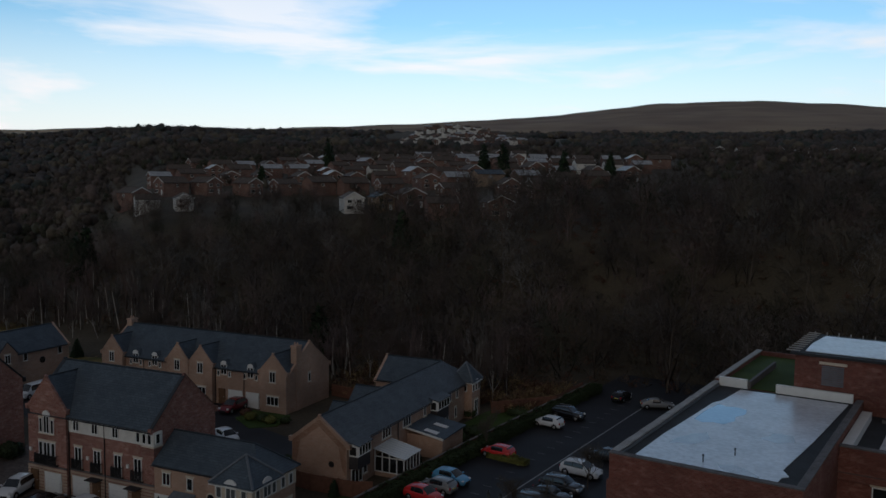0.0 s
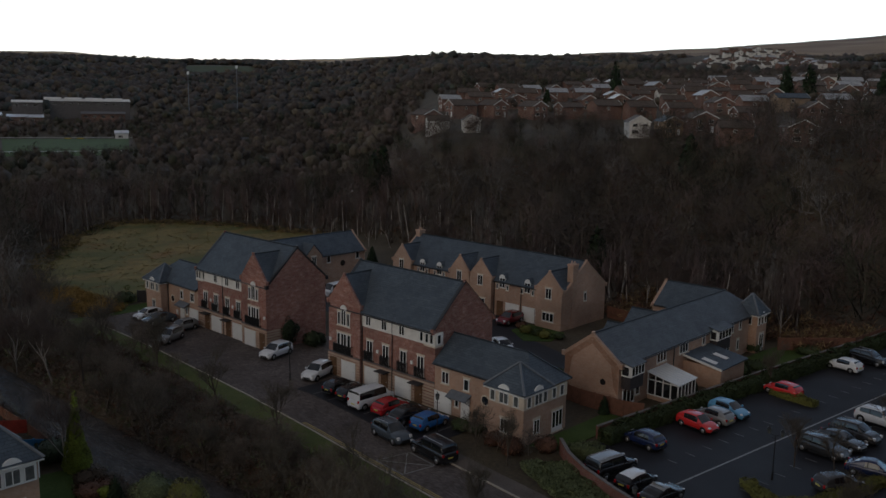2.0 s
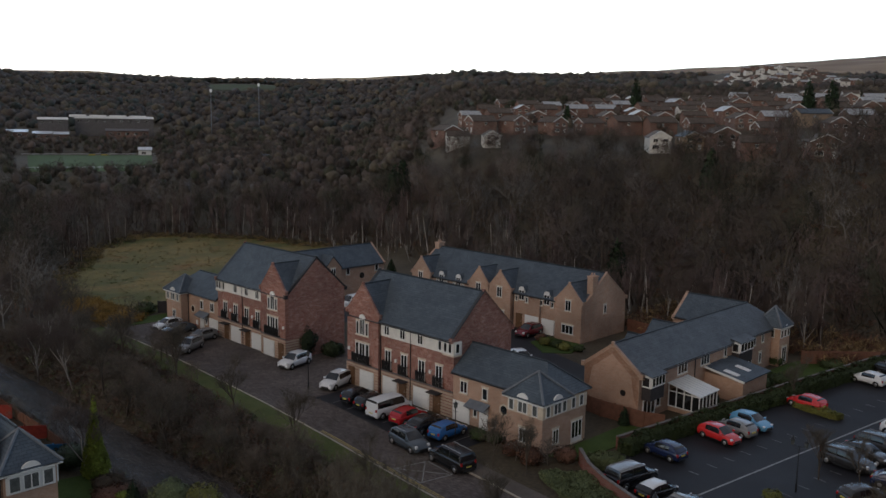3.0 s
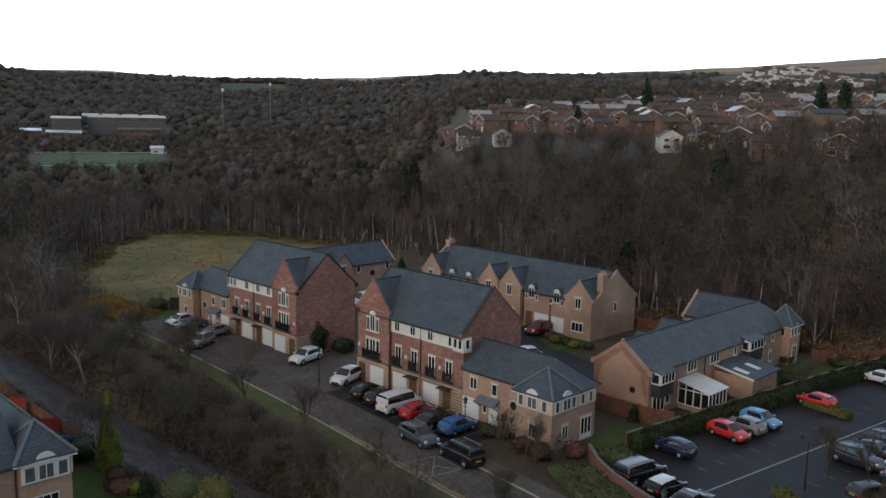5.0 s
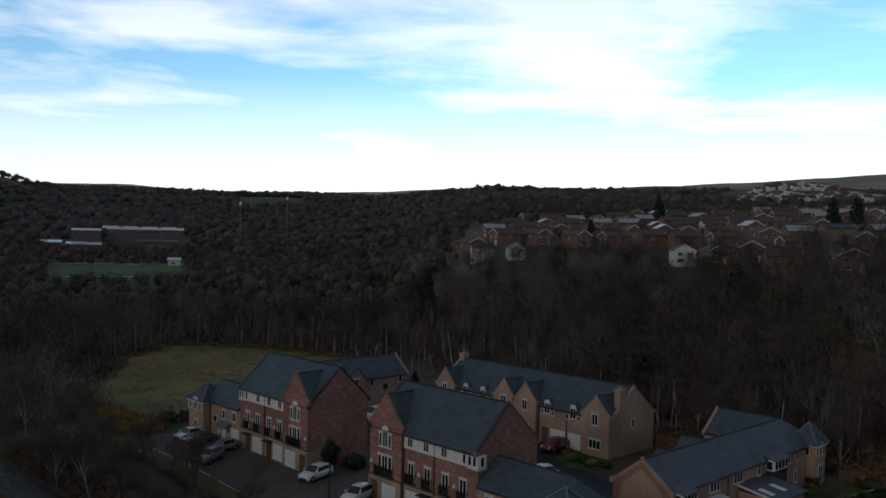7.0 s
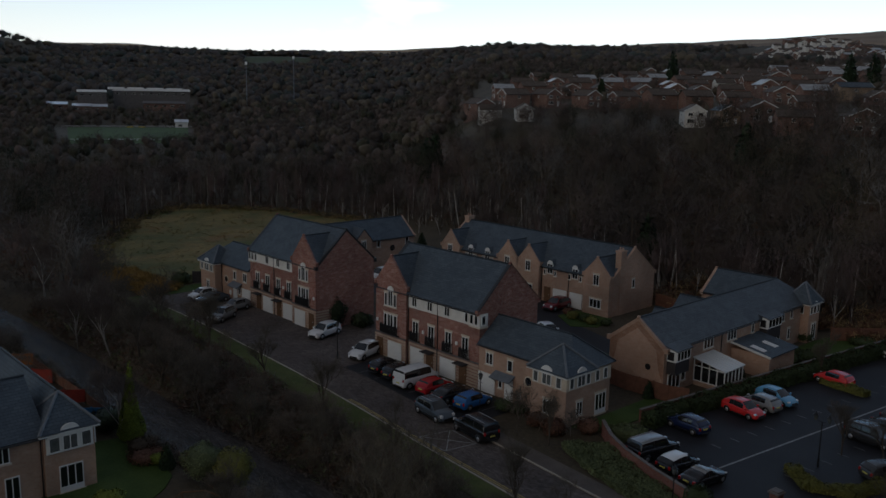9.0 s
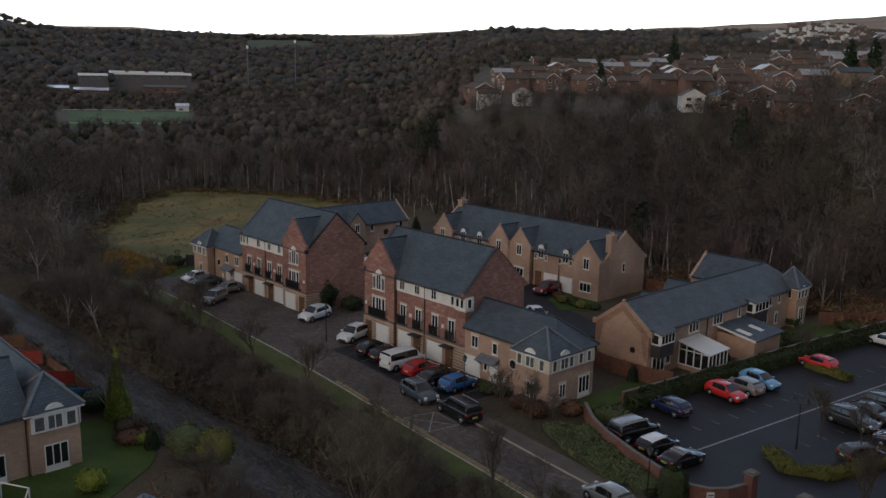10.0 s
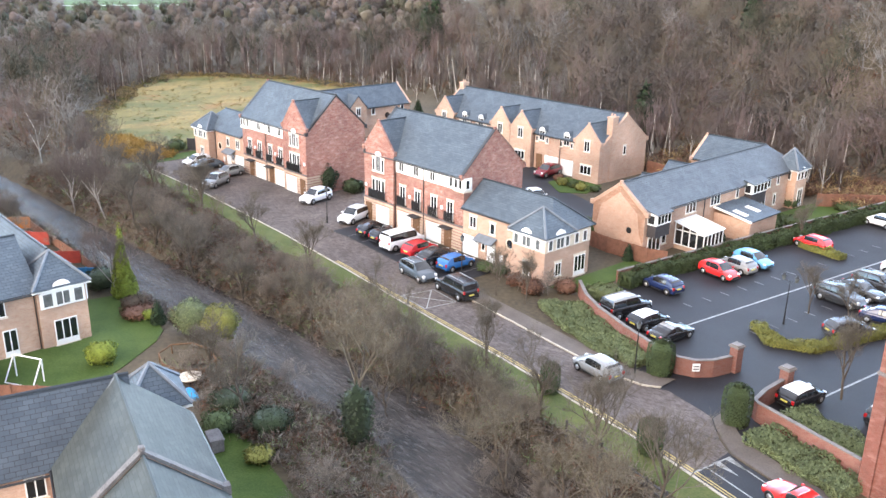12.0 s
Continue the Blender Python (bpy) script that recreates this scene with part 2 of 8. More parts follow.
BLACK_IRON = material("black_iron", (0.012, 0.012, 0.013), 0.45, 0.2, 3, spec=0.5)
GUTTER = material("black_gutter", (0.02, 0.02, 0.022), 0.4, 0.2, 3, spec=0.5)
TIMBER = material("brown_timber", (0.14, 0.075, 0.04), 0.8, 0.3, 2, bump=0.2)
DARK_TIMBER = material("dark_cladding", (0.045, 0.04, 0.042), 0.7, 0.25, 2, bump=0.2)
FENCE = material("fence_wood", (0.16, 0.075, 0.05), 0.85, 0.3, 2, bump=0.3)
ASPHALT = material("wet_asphalt", (0.0205, 0.0205, 0.0245), 0.66, 0.3, 0.25, 60, 0.15, spec=0.22)
SETTS = brick_material("road_setts", (0.085, 0.069, 0.064), (0.165, 0.138, 0.128), (0.06, 0.051, 0.046), (0.21, 0.178, 0.166), 0.55, 1.5, flat=True)
PAVING = material("pavement_blocks", (0.115, 0.094, 0.08), 0.8, 0.25, 0.5, 20, 0.2)
KERB = material("kerb_stone", (0.42, 0.37, 0.30), 0.85, 0.2, 2, bump=0.2)
PAINT_LINE = material("road_paint", (0.27, 0.27, 0.26), 0.7, 0.4, 3)
FAINT_PAINT = material("faint_road_paint", (0.13, 0.13, 0.13), 0.7, 0.5, 3)
GRASS = material("lawn_grass", (0.029, 0.060, 0.009), 0.95, 0.3, 0.4, 20, 0.5, color2=(0.062, 0.098, 0.02))
VERGE_GRASS = material("verge_grass", (0.055, 0.078, 0.02), 0.95, 0.3, 0.35, 20, 0.5, color2=(0.115, 0.122, 0.04))
HILL_GRASS = material("hill_grass", (0.040, 0.058, 0.021), 0.95, 0.3, 0.01, 14, 0.2, color2=(0.068, 0.078, 0.032))


def water_material():
    """Shallow running water: dark bed, ripples drawn out along the flow."""
    m = bpy.data.materials.new("river_water")
    m.use_nodes = True
    n, l = m.node_tree.nodes, m.node_tree.links
    b = n["Principled BSDF"]
    b.inputs["Roughness"].default_value, b.inputs["Specular IOR Level"].default_value = 0.26, 0.25
    tc, mp = n.new("ShaderNodeTexCoord"), n.new("ShaderNodeMapping")
    mp.inputs["Scale"].default_value = (0.4, 1.3, 1.0)
    l.new(tc.outputs["Object"], mp.inputs["Vector"])
    bed, rip, wav = (n.new("ShaderNodeTexNoise") for _ in range(3))
    for no, sc, de in ((bed, 0.5, 5), (rip, 2.9, 5), (wav, 0.7, 3)):
        no.inputs["Scale"].default_value, no.inputs["Detail"].default_value, no.inputs["Roughness"].default_value = sc, de, 0.65
        l.new(mp.outputs[0], no.inputs["Vector"])
    ramp = n.new("ShaderNodeValToRGB")
    ramp.color_ramp.elements[0].position, ramp.color_ramp.elements[1].position = 0.38, 0.66
    ramp.color_ramp.elements[0].color, ramp.color_ramp.elements[1].color = (0.032, 0.027, 0.023, 1), (0.085, 0.071, 0.062, 1)
    # Pale streaks paint the sky's shine on the ripples into the colour.
    shine, mix = n.new("ShaderNodeValToRGB"), n.new("ShaderNodeMixRGB")
    shine.color_ramp.elements[0].position, shine.color_ramp.elements[1].position = 0.52, 0.82
    mix.inputs["Color2"].default_value = (0.17, 0.15, 0.14, 1)
    l.new(bed.outputs["Fac"], ramp.inputs["Fac"]), l.new(rip.outputs["Fac"], shine.inputs["Fac"])
    l.new(shine.outputs["Color"], mix.inputs["Fac"]), l.new(ramp.outputs["Color"], mix.inputs["Color1"]), l.new(mix.outputs[0], b.inputs["Base Color"])
    b1, b2 = n.new("ShaderNodeBump"), n.new("ShaderNodeBump")
    b1.inputs["Strength"].default_value, b1.inputs["Distance"].default_value = 1.0, 0.16
    b2.inputs["Strength"].default_value, b2.inputs["Distance"].default_value = 1.0, 0.4
    l.new(rip.outputs["Fac"], b1.inputs["Height"]), l.new(wav.outputs["Fac"], b2.inputs["Height"])
    l.new(b2.outputs["Normal"], b1.inputs["Normal"]), l.new(b1.outputs["Normal"], b.inputs["Normal"])
    return m


WATER = water_material()


def meadow_material():
    """Winter sward: green runs, straw and rusty patches, fine tussocks."""
    m = material("meadow_sward", (0.2, 0.2, 0.1), 0.95, 0.3, 0.3, 12, 0.4)
    n, l = m.node_tree.nodes, m.node_tree.links
    tc, mp = n.new("ShaderNodeTexCoord"), n.new("ShaderNodeMapping")
    mp.inputs["Rotation"].default_value, mp.inputs["Scale"].default_value = (0, 0, 0.7), (1.0, 0.7, 1.0)
    l.new(tc.outputs["Object"], mp.inputs["Vector"])
    last = None
    for sc, lo, hi, c1, c2 in ((0.085, 0.42, 0.6, (0.082, 0.092, 0.02), (0.25, 0.175, 0.058)), (0.13, 0.55, 0.68, None, (0.22, 0.12, 0.036)), (1.6, 0.42, 0.75, None, (0.10, 0.083, 0.03))):
        no, rp, mx = n.new("ShaderNodeTexNoise"), n.new("ShaderNodeValToRGB"), n.new("ShaderNodeMixRGB")
        no.inputs["Scale"].default_value, no.inputs["Detail"].default_value, no.inputs["Roughness"].default_value, no.inputs["Distortion"].default_value = sc, 6, 0.6, 0.6
        l.new((mp if sc < 1 else tc).outputs[0 if sc < 1 else "Object"], no.inputs["Vector"])
        rp.color_ramp.elements[0].position, rp.color_ramp.elements[1].position = lo, hi
        l.new(no.outputs["Fac"], rp.inputs["Fac"]), l.new(rp.outputs["Color"], mx.inputs["Fac"])
        mx.inputs["Color2"].default_value = (*c2, 1)
        if c1:
            mx.inputs["Color1"].default_value = (*c1, 1)
        else:
            l.new(last, mx.inputs["Color1"])
        last = mx.outputs[0]
    l.new(last, n["Principled BSDF"].inputs["Base Color"])
    return m


MEADOW = meadow_material()
BARK = material("bark", (0.10, 0.08, 0.062), 0.95, 0.35, 3, bump=0.4)
BIRCH = material("pale_bark", (0.33, 0.30, 0.27), 0.9, 0.4, 2, bump=0.3)
TWIGS = material("bare_twigs", (0.091, 0.068, 0.059), 0.95, 0.3, 0.11, 5, color2=(0.144, 0.111, 0.097), island=0.08)
TWIGS_OLIVE = material("olive_twigs", (0.082, 0.069, 0.050), 0.95, 0.3, 0.11, 5, color2=(0.130, 0.110, 0.083), island=0.08)
TWIGS_ASH = material("ash_twigs", (0.128, 0.113, 0.101), 0.95, 0.3, 0.11, 5, color2=(0.191, 0.169, 0.153), island=0.08)
TWIGS_PINK = material("birch_twigs", (0.116, 0.080, 0.072), 0.95, 0.3, 0.11, 5, color2=(0.169, 0.121, 0.109), island=0.08)
TWIGS_UMBER = material("umber_twigs", (0.058, 0.046, 0.039), 0.95, 0.3, 0.11, 5, color2=(0.091, 0.073, 0.063), island=0.08)
TWIGS_DARK = material("ivied_twigs", (0.030, 0.033, 0.020), 0.9, 0.3, 0.11, 5, color2=(0.058, 0.056, 0.036), island=0.15)
# Distance haze is painted into these two: greyer and bluer than near trees.
TWIGS_HAZY = material("hazy_far_twigs", (0.058, 0.052, 0.051), 0.95, 0.25, 0.02, 5, color2=(0.092, 0.083, 0.081), island=0.08)
HAZY_CONIFER = material("hazy_far_conifers", (0.036, 0.044, 0.040), 0.95, 0.25, 0.02, 5, color2=(0.058, 0.066, 0.060), island=0.1)
BROWN_BRUSH = material("brown_brush", (0.111, 0.078, 0.051), 0.95, 0.35, 0.2, 8, island=0.3)
TWIGS_GREY = material("grey_twigs", (0.108, 0.093, 0.074), 0.95, 0.3, 0.08, 12, island=0.35)
TWIGS_PALE = material("pale_twigs", (0.125, 0.105, 0.076), 0.95, 0.3, 0.08, 12, island=0.35)
TWIGS_BANK = material("bank_twigs", (0.165, 0.136, 0.112), 0.95, 0.3, 0.08, 12, island=0.3)
IVY = material("ivy_leaves", (0.03, 0.046, 0.02), 0.6, 0.4, 0.5, 10, island=0.35)
HEDGE = material("hedge_leaves", (0.047, 0.068, 0.025), 0.8, 0.35, 0.8, 10, island=0.35)
SHRUB = material("groundcover_leaves", (0.145, 0.178, 0.085), 0.85, 0.35, 0.6, 10, island=0.35)
YELLOW_SHRUB = material("yellow_green_leaves", (0.170, 0.170, 0.043), 0.85, 0.35, 0.6, 10, island=0.35)
CONIFER = material("conifer_needles", (0.022, 0.042, 0.018), 0.85, 0.4, 0.6, 10, island=0.35)
BRIGHT_CONIFER = material("golden_conifer", (0.165, 0.205, 0.03), 0.85, 0.35, 0.8, 10, island=0.35)
RUSSET = material("russet_brush", (0.145, 0.072, 0.047), 0.95, 0.4, 0.3, 10, island=0.35)
STRAW = material("dry_reeds", (0.30, 0.205, 0.10), 0.95, 0.3, 0.5, 10, island=0.35)
MEMBRANE = material("wet_roof_membrane", (0.60, 0.62, 0.66), 0.3, 0.22, 0.35, 9, 0.05, spec=0.6)
# The blue base colour paints in a reflection of the sky.
PUDDLE = material("roof_puddle", (0.30, 0.40, 0.52), 0.06, 0.1, 0.4, spec=0.8)
ROOF_STAIN = material("drying_roof_stain", (0.40, 0.40, 0.41), 0.2, 0.25, 1.2, 9, spec=0.6)
FELT = material("dark_roof_felt", (0.03, 0.031, 0.034), 0.8, 0.3, 1, bump=0.1)
COPING_DARK = material("weathered_coping", (0.13, 0.12, 0.12), 0.85, 0.3, 1.5, bump=0.2)
CONCRETE = material("pale_coping", (0.36, 0.35, 0.34), 0.85, 0.2, 1.5, bump=0.2)
RUBBER = material("tyre_rubber", (0.012, 0.012, 0.012), 0.8, 0.2, 6)
ALLOY = material("alloy_rim", (0.45, 0.45, 0.46), 0.35, 0.1, 6, metal=0.8)
TAIL = material("tail_lamp", (0.35, 0.01, 0.012), 0.2, 0.1, 6, spec=0.6)
HEADLAMP = material("headlamp_glass", (0.6, 0.62, 0.64), 0.1, 0.1, 6, spec=0.8)
PLATE = material("number_plate", (0.6, 0.52, 0.12), 0.5, 0.1, 6)


# ---- small builders ----
def mesh_of(name, bm, mats):
    me = bpy.data.meshes.new(name)
    bmesh.ops.recalc_face_normals(bm, faces=bm.faces[:])
    bm.to_mesh(me)
    bm.free()
    for m in mats if isinstance(mats, (list, tuple)) else [mats]:
        me.materials.append(m)
    return me


def part(name, bm, mats, parent=None, label="", m=None):
    ob = new(name, mesh_of(name, bm, mats))
    if parent:
        ob.parent = parent
    if m is not None:
        ob.matrix_basis = m
    return tagged(ob, label)


def thing(name, label, category, m=None, group="", kind=""):
    ob = new(name)
    ob.empty_display_size = 0.3
    if m is not None:
        ob.matrix_basis = m
    return tagged(ob, label, category, group, kind)


def box(bm, x0, x1, y0, y1, z0, z1, mat=0, bevel=0.0):
    vs = [bm.verts.new((x, y, z)) for z in (z0, z1) for y in (y0, y1) for x in (x0, x1)]
    fs = [bm.faces.new([vs[i] for i in q]) for q in ((0, 2, 3, 1), (4, 5, 7, 6), (0, 1, 5, 4), (2, 6, 7, 3), (0, 4, 6, 2), (1, 3, 7, 5))]
    for f in fs:
        f.material_index = mat
    if bevel:
        bmesh.ops.bevel(bm, geom=list({e for f in fs for e in f.edges}), offset=bevel, segments=1, affect="EDGES")
    return fs


def tube(bm, a, b, r0, r1=None, sides=6, mat=0):
    a, b = Vector(a), Vector(b)
    r1 = r0 if r1 is None else r1
    w = (b - a).normalized()
    u = w.orthogonal().normalized()
    v = w.cross(u)
    rings = [[bm.verts.new(p + r * (math.cos(k * math.tau / sides) * u + math.sin(k * math.tau / sides) * v)) for k in range(sides)] for p, r in ((a, r0), (b, r1))]
    for k in range(sides):
        bm.faces.new((rings[0][k], rings[0][(k + 1) % sides], rings[1][(k + 1) % sides], rings[1][k])).material_index = mat
    bm.faces.new(rings[0][::-1]).material_index = mat
    bm.faces.new(rings[1]).material_index = mat


def poly(bm, pts, mat=0):
    f = bm.faces.new([bm.verts.new(p) for p in pts])
    f.material_index = mat
    return f


def prism(bm, outline, z0, z1, mat=0):
    """A closed upright prism over a plan outline."""
    lo, hi = [[bm.verts.new((x, y, z)) for x, y in outline] for z in (z0, z1)]
    n = len(outline)
    for k in range(n):
        bm.faces.new((lo[k], lo[(k + 1) % n], hi[(k + 1) % n], hi[k])).material_index = mat
    bm.faces.new(hi).material_index = mat
    bm.faces.new(lo[::-1]).material_index = mat


def slab(bm, pts, thick, mat=0, uv=True):
    """A sloping roof plane of some thickness, with metres down its slope as texture coordinates."""
    n = (Vector(pts[1]) - Vector(pts[0])).cross(Vector(pts[2]) - Vector(pts[0])).normalized()
    if n.z < 0:
        pts, n = pts[::-1], -n
    lay = bm.loops.layers.uv.verify()
    across = Vector((0, 0, 1)).cross(n).normalized() if abs(n.z) < 0.999 else Vector((1, 0, 0))
    up = n.cross(across)
    top = [bm.verts.new(p) for p in pts]
    low = [bm.verts.new(Vector(p) - thick * n) for p in pts]
    fs = [bm.faces.new(top), bm.faces.new(low[::-1])]
    for k in range(len(pts)):
        j = (k + 1) % len(pts)
        fs.append(bm.faces.new((top[k], low[k], low[j], top[j])))
    for f in fs:
        f.material_index = mat
        for lp in f.loops:
            lp[lay].uv = (lp.vert.co.dot(across), lp.vert.co.dot(up))


# ---- the lie of the land ----
HUB = (57.0, -58.0)
R_STOPS = [0, 150, 175, 200, 225, 245, 300, 380, 480, 560, 700, 1000, 1250, 1500, 1700, 2300, 4000, 4700]
RISE_RIGHT = [0, 0, 2, 7, 13, 19.5, 25, 30.5, 37.5, 42, 50, 68, 86, 97, 107, 130, 300, 300]
RISE_LEFT = [0, 0, 0, 0, 0, 0, 0.5, 4, 4, 4, 11, 30, 49, 69, 85, 111, 200, 200]
MOOR_AZ = [-40, -6, 0, 5, 11, 18, 25, 32, 37, 42, 46, 49, 52, 56, 61, 64, 67, 70, 74, 110]
MOOR_UP = [0.05, 0.070, 0.080, 0.086, 0.084, 0.070, 0.062, 0.053, 0.045, 0.044, 0.044, 0.0462, 0.0435, 0.039, 0.0385, 0.040, 0.0438, 0.0425, 0.04, 0.04]


def polar(az, r):
    """A place by its bearing, in degrees to the left of north, and its distance from the hub."""
    return HUB[0] - math.sin(radians(az)) * r, HUB[1] + math.cos(radians(az)) * r


RIVER_X = [-400, -140, -90, -55, -36, -22, -8, 8, 23, 34, 46, 60, 120]
RIVER_Y = [-62, -36, -28.5, -26.6, -26.1, -25.8, -25.2, -24.7, -24.4, -26.8, -32, -38, -63]


def land(x, y):
    """Ground height for arrays of places."""
    x, y = np.asarray(x, float), np.asarray(y, float)
    dx, dy = x - HUB[0], y - HUB[1]
    r, az = np.hypot(dx, dy), np.degrees(np.arctan2(-dx, dy))
    side = np.clip((az - 43) / 9, 0, 1)
    side = side * side * (3 - 2 * side)
    near = 60 * np.clip((30 - az) / 8, 0, 1) * np.clip((r - 145) / 30, 0, 1) * np.clip((700 - r) / 250, 0, 1)
    right = np.interp(r + near, R_STOPS, RISE_RIGHT)
    left = np.interp(r, R_STOPS, RISE_LEFT)
    z = right * (1 - side) + left * side
    moor = 29 + np.interp(az, MOOR_AZ, MOOR_UP) * r
    k = np.clip((r - 2300) / 1700, 0, 1)
    z = z * (1 - k) + moor * k
    z += 40 * np.exp(-(((az - 76) / 5) ** 2)) * np.exp(-(((r - 1300) / 330) ** 2))
    z += 14 * np.exp(-(((az - 24) / 4) ** 2)) * np.exp(-(((r - 1190) / 130) ** 2))
    inside = ((az > -35) & (az < 110)).astype(float)
    z = z * inside
    z += np.clip((r - 600) / 600, 0, 1) * 4 * np.sin(x * 0.011 + 1) * np.sin(y * 0.013) * inside
    ry = np.interp(x, RIVER_X, RIVER_Y)
    z -= 2.4 * np.exp(-(((y - ry) / np.interp(x, [-40, -10, 20], [3.6, 4.3, 4.8])) ** 4))
    return z


def land_at(x, y):
    return float(land(x, y))


def flat_mesh(name, verts, quads, mats, smooth=False, idx=None, normals=None):
    """A mesh from arrays of corners and of faces with equal corner counts."""
    verts, quads = np.asarray(verts, np.float32), np.asarray(quads, np.int32)
    me = bpy.data.meshes.new(name)
    k = quads.shape[1]
    me.vertices.add(len(verts)), me.loops.add(quads.size), me.polygons.add(len(quads))
    me.vertices.foreach_set("co", verts.ravel())
    me.loops.foreach_set("vertex_index", quads.ravel())
    me.polygons.foreach_set("loop_start", np.arange(0, quads.size, k, dtype=np.int32))
    if idx is not None:
        me.polygons.foreach_set("material_index", np.asarray(idx, np.int32))
    if smooth:
        me.polygons.foreach_set("use_smooth", np.ones(len(quads), bool))
    me.update(calc_edges=True)
    if normals is not None:
        at = me.attributes.new("custom_normal", "FLOAT_VECTOR", "POINT")
        at.data.foreach_set("vector", np.asarray(normals, np.float32).ravel())
    for m in mats if isinstance(mats, (list, tuple)) else [mats]:
        me.materials.append(m)
    return me


def ground_material():
    """Leaf litter and rough grass near by, winter fields and moor far off."""
    m = material("valley_ground", (0.05, 0.039, 0.027), 0.95, 0.3, 0.12, 20, 0.6, color2=(0.10, 0.079, 0.05))
    n, l = m.node_tree.nodes, m.node_tree.links
    b = n["Principled BSDF"]
    old = b.inputs["Base Color"].links[0].from_socket
    geo, sep = n.new("ShaderNodeNewGeometry"), n.new("ShaderNodeSeparateXYZ")
    l.new(geo.outputs["Position"], sep.inputs[0])
    rng = n.new("ShaderNodeMapRange")
    rng.inputs["From Min"].default_value, rng.inputs["From Max"].default_value = 120, 165
    l.new(sep.outputs["Z"], rng.inputs["Value"])
    patch = n.new("ShaderNodeTexNoise")
    patch.inputs["Scale"].default_value = 0.004
    l.new(geo.outputs["Position"], patch.inputs["Vector"])
    ramp = n.new("ShaderNodeValToRGB")
    ramp.color_ramp.elements[0].position, ramp.color_ramp.elements[1].position = 0.35, 0.65
    ramp.color_ramp.elements[0].color, ramp.color_ramp.elements[1].color = (0.20, 0.13, 0.085, 1), (0.30, 0.21, 0.13, 1)
    l.new(patch.outputs["Fac"], ramp.inputs["Fac"])
    # The western moor is paler: sunlight on it is put into its colour.
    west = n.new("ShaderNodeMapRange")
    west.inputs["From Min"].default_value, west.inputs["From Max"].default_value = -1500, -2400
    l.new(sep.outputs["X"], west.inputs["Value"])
    sunlit = n.new("ShaderNodeMixRGB")
    sunlit.inputs["Color2"].default_value = (0.42, 0.31, 0.19, 1)
    l.new(west.outputs["Result"], sunlit.inputs["Fac"]), l.new(ramp.outputs["Color"], sunlit.inputs["Color1"])
    mix = n.new("ShaderNodeMixRGB")
    l.new(rng.outputs["Result"], mix.inputs["Fac"]), l.new(old, mix.inputs["Color1"]), l.new(sunlit.outputs[0], mix.inputs["Color2"])
    l.new(mix.outputs[0], b.inputs["Base Color"])
    return m


def build_ground():
    rs = np.concatenate([[0.02], np.arange(2, 30, 4), np.arange(30, 160, 1.3), np.geomspace(160, 4700, 90)])
    az = np.concatenate([np.arange(-180, -24, 6.0), np.arange(-24, 90, 0.6), np.arange(90, 180, 6.0)])
    a, r = np.meshgrid(np.radians(az), rs, indexing="ij")
    x, y = HUB[0] - np.sin(a) * r, HUB[1] + np.cos(a) * r
    z = land(x, y)
    n, m = x.shape
    i, j = np.meshgrid(np.arange(n), np.arange(m - 1), indexing="ij")
    i2 = (i + 1) % n
    quads = np.stack([i * m + j, i * m + j + 1, i2 * m + j + 1, i2 * m + j], -1).reshape(-1, 4)[:, ::-1]
    verts = np.stack([x, y, z], -1).reshape(-1, 3)
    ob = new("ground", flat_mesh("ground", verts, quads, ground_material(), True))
    tagged(ob, "valley floor of leaf litter rising to moorland hills", "ground", kind="structure")


build_ground()


def strip(name, label, category, xs, lo, hi, z, mat, step=1.0, skirt=0.3, kind="structure", drop=None):
    """A ribbon of ground between two edges y = lo(x) and y = hi(x), with a skirt down its sides."""
    n = max(2, int((xs[1] - xs[0]) / step))
    px = np.linspace(xs[0], xs[1], n + 1)
    bm = bmesh.new()
    rows = []
    for x in px:
        a, b = lo(x), hi(x)
        rows.append([bm.verts.new((x, a, z - skirt)), bm.verts.new((x, a, z)), bm.verts.new((x, b, z)), bm.verts.new((x, b, z - skirt))])
    for p, q in zip(rows, rows[1:]):
        for k in range(3):
            bm.faces.new((p[k], q[k], q[k + 1], p[k + 1]))
    ob = part(name, bm, mat)
    return tagged(ob, label, category, kind=kind)


def front_kerb(x):
    return float(np.interp(x, [-60, -44, -36, -16, -4, 6, 20, 33, 38, 60], [-9.5, -9.6, -9.8, -11.0, -12.1, -13.2, -14.5, -16.1, -17, -21.5]))


def back_kerb(x):
    return float(np.interp(x, [-14, -11, 3, 16, 22, 27.6, 29.8, 30.6, 32.1, 34.9, 36.5, 38.2, 40.8, 60], [-6.3, -6.2, -7.6, -9.1, -9.8, -10.3, -9.9, -9.1, -9.4, -10.0, -11.9, -13.3, -13.9, -18.3]))


river_y = lambda x: float(np.interp(x, RIVER_X, RIVER_Y))  # noqa: E731
strip("water", "shallow brown river with ripples between wooded banks", "river", (-380, 120), lambda x: river_y(x) - 5.0, lambda x: river_y(x) + 5.0, -1.7, WATER, 2.0)
strip("road", "wet estate road of grey brick setts", "road", (-60, 60), front_kerb, back_kerb, 0.03, SETTS, 1.0)
strip("road", "paved forecourt of brick setts before the houses", "road", (-60, -14.2), lambda x: back_kerb(-14) - 0.001, lambda x: 0.3 if x < -28.2 or x > -17 else 14.0, 0.026, SETTS, 1.0)
strip("road", "asphalt parking bays before the townhouses", "road", (-14.2, 6.2), back_kerb, lambda x: -0.6, 0.034, ASPHALT, 1.0)
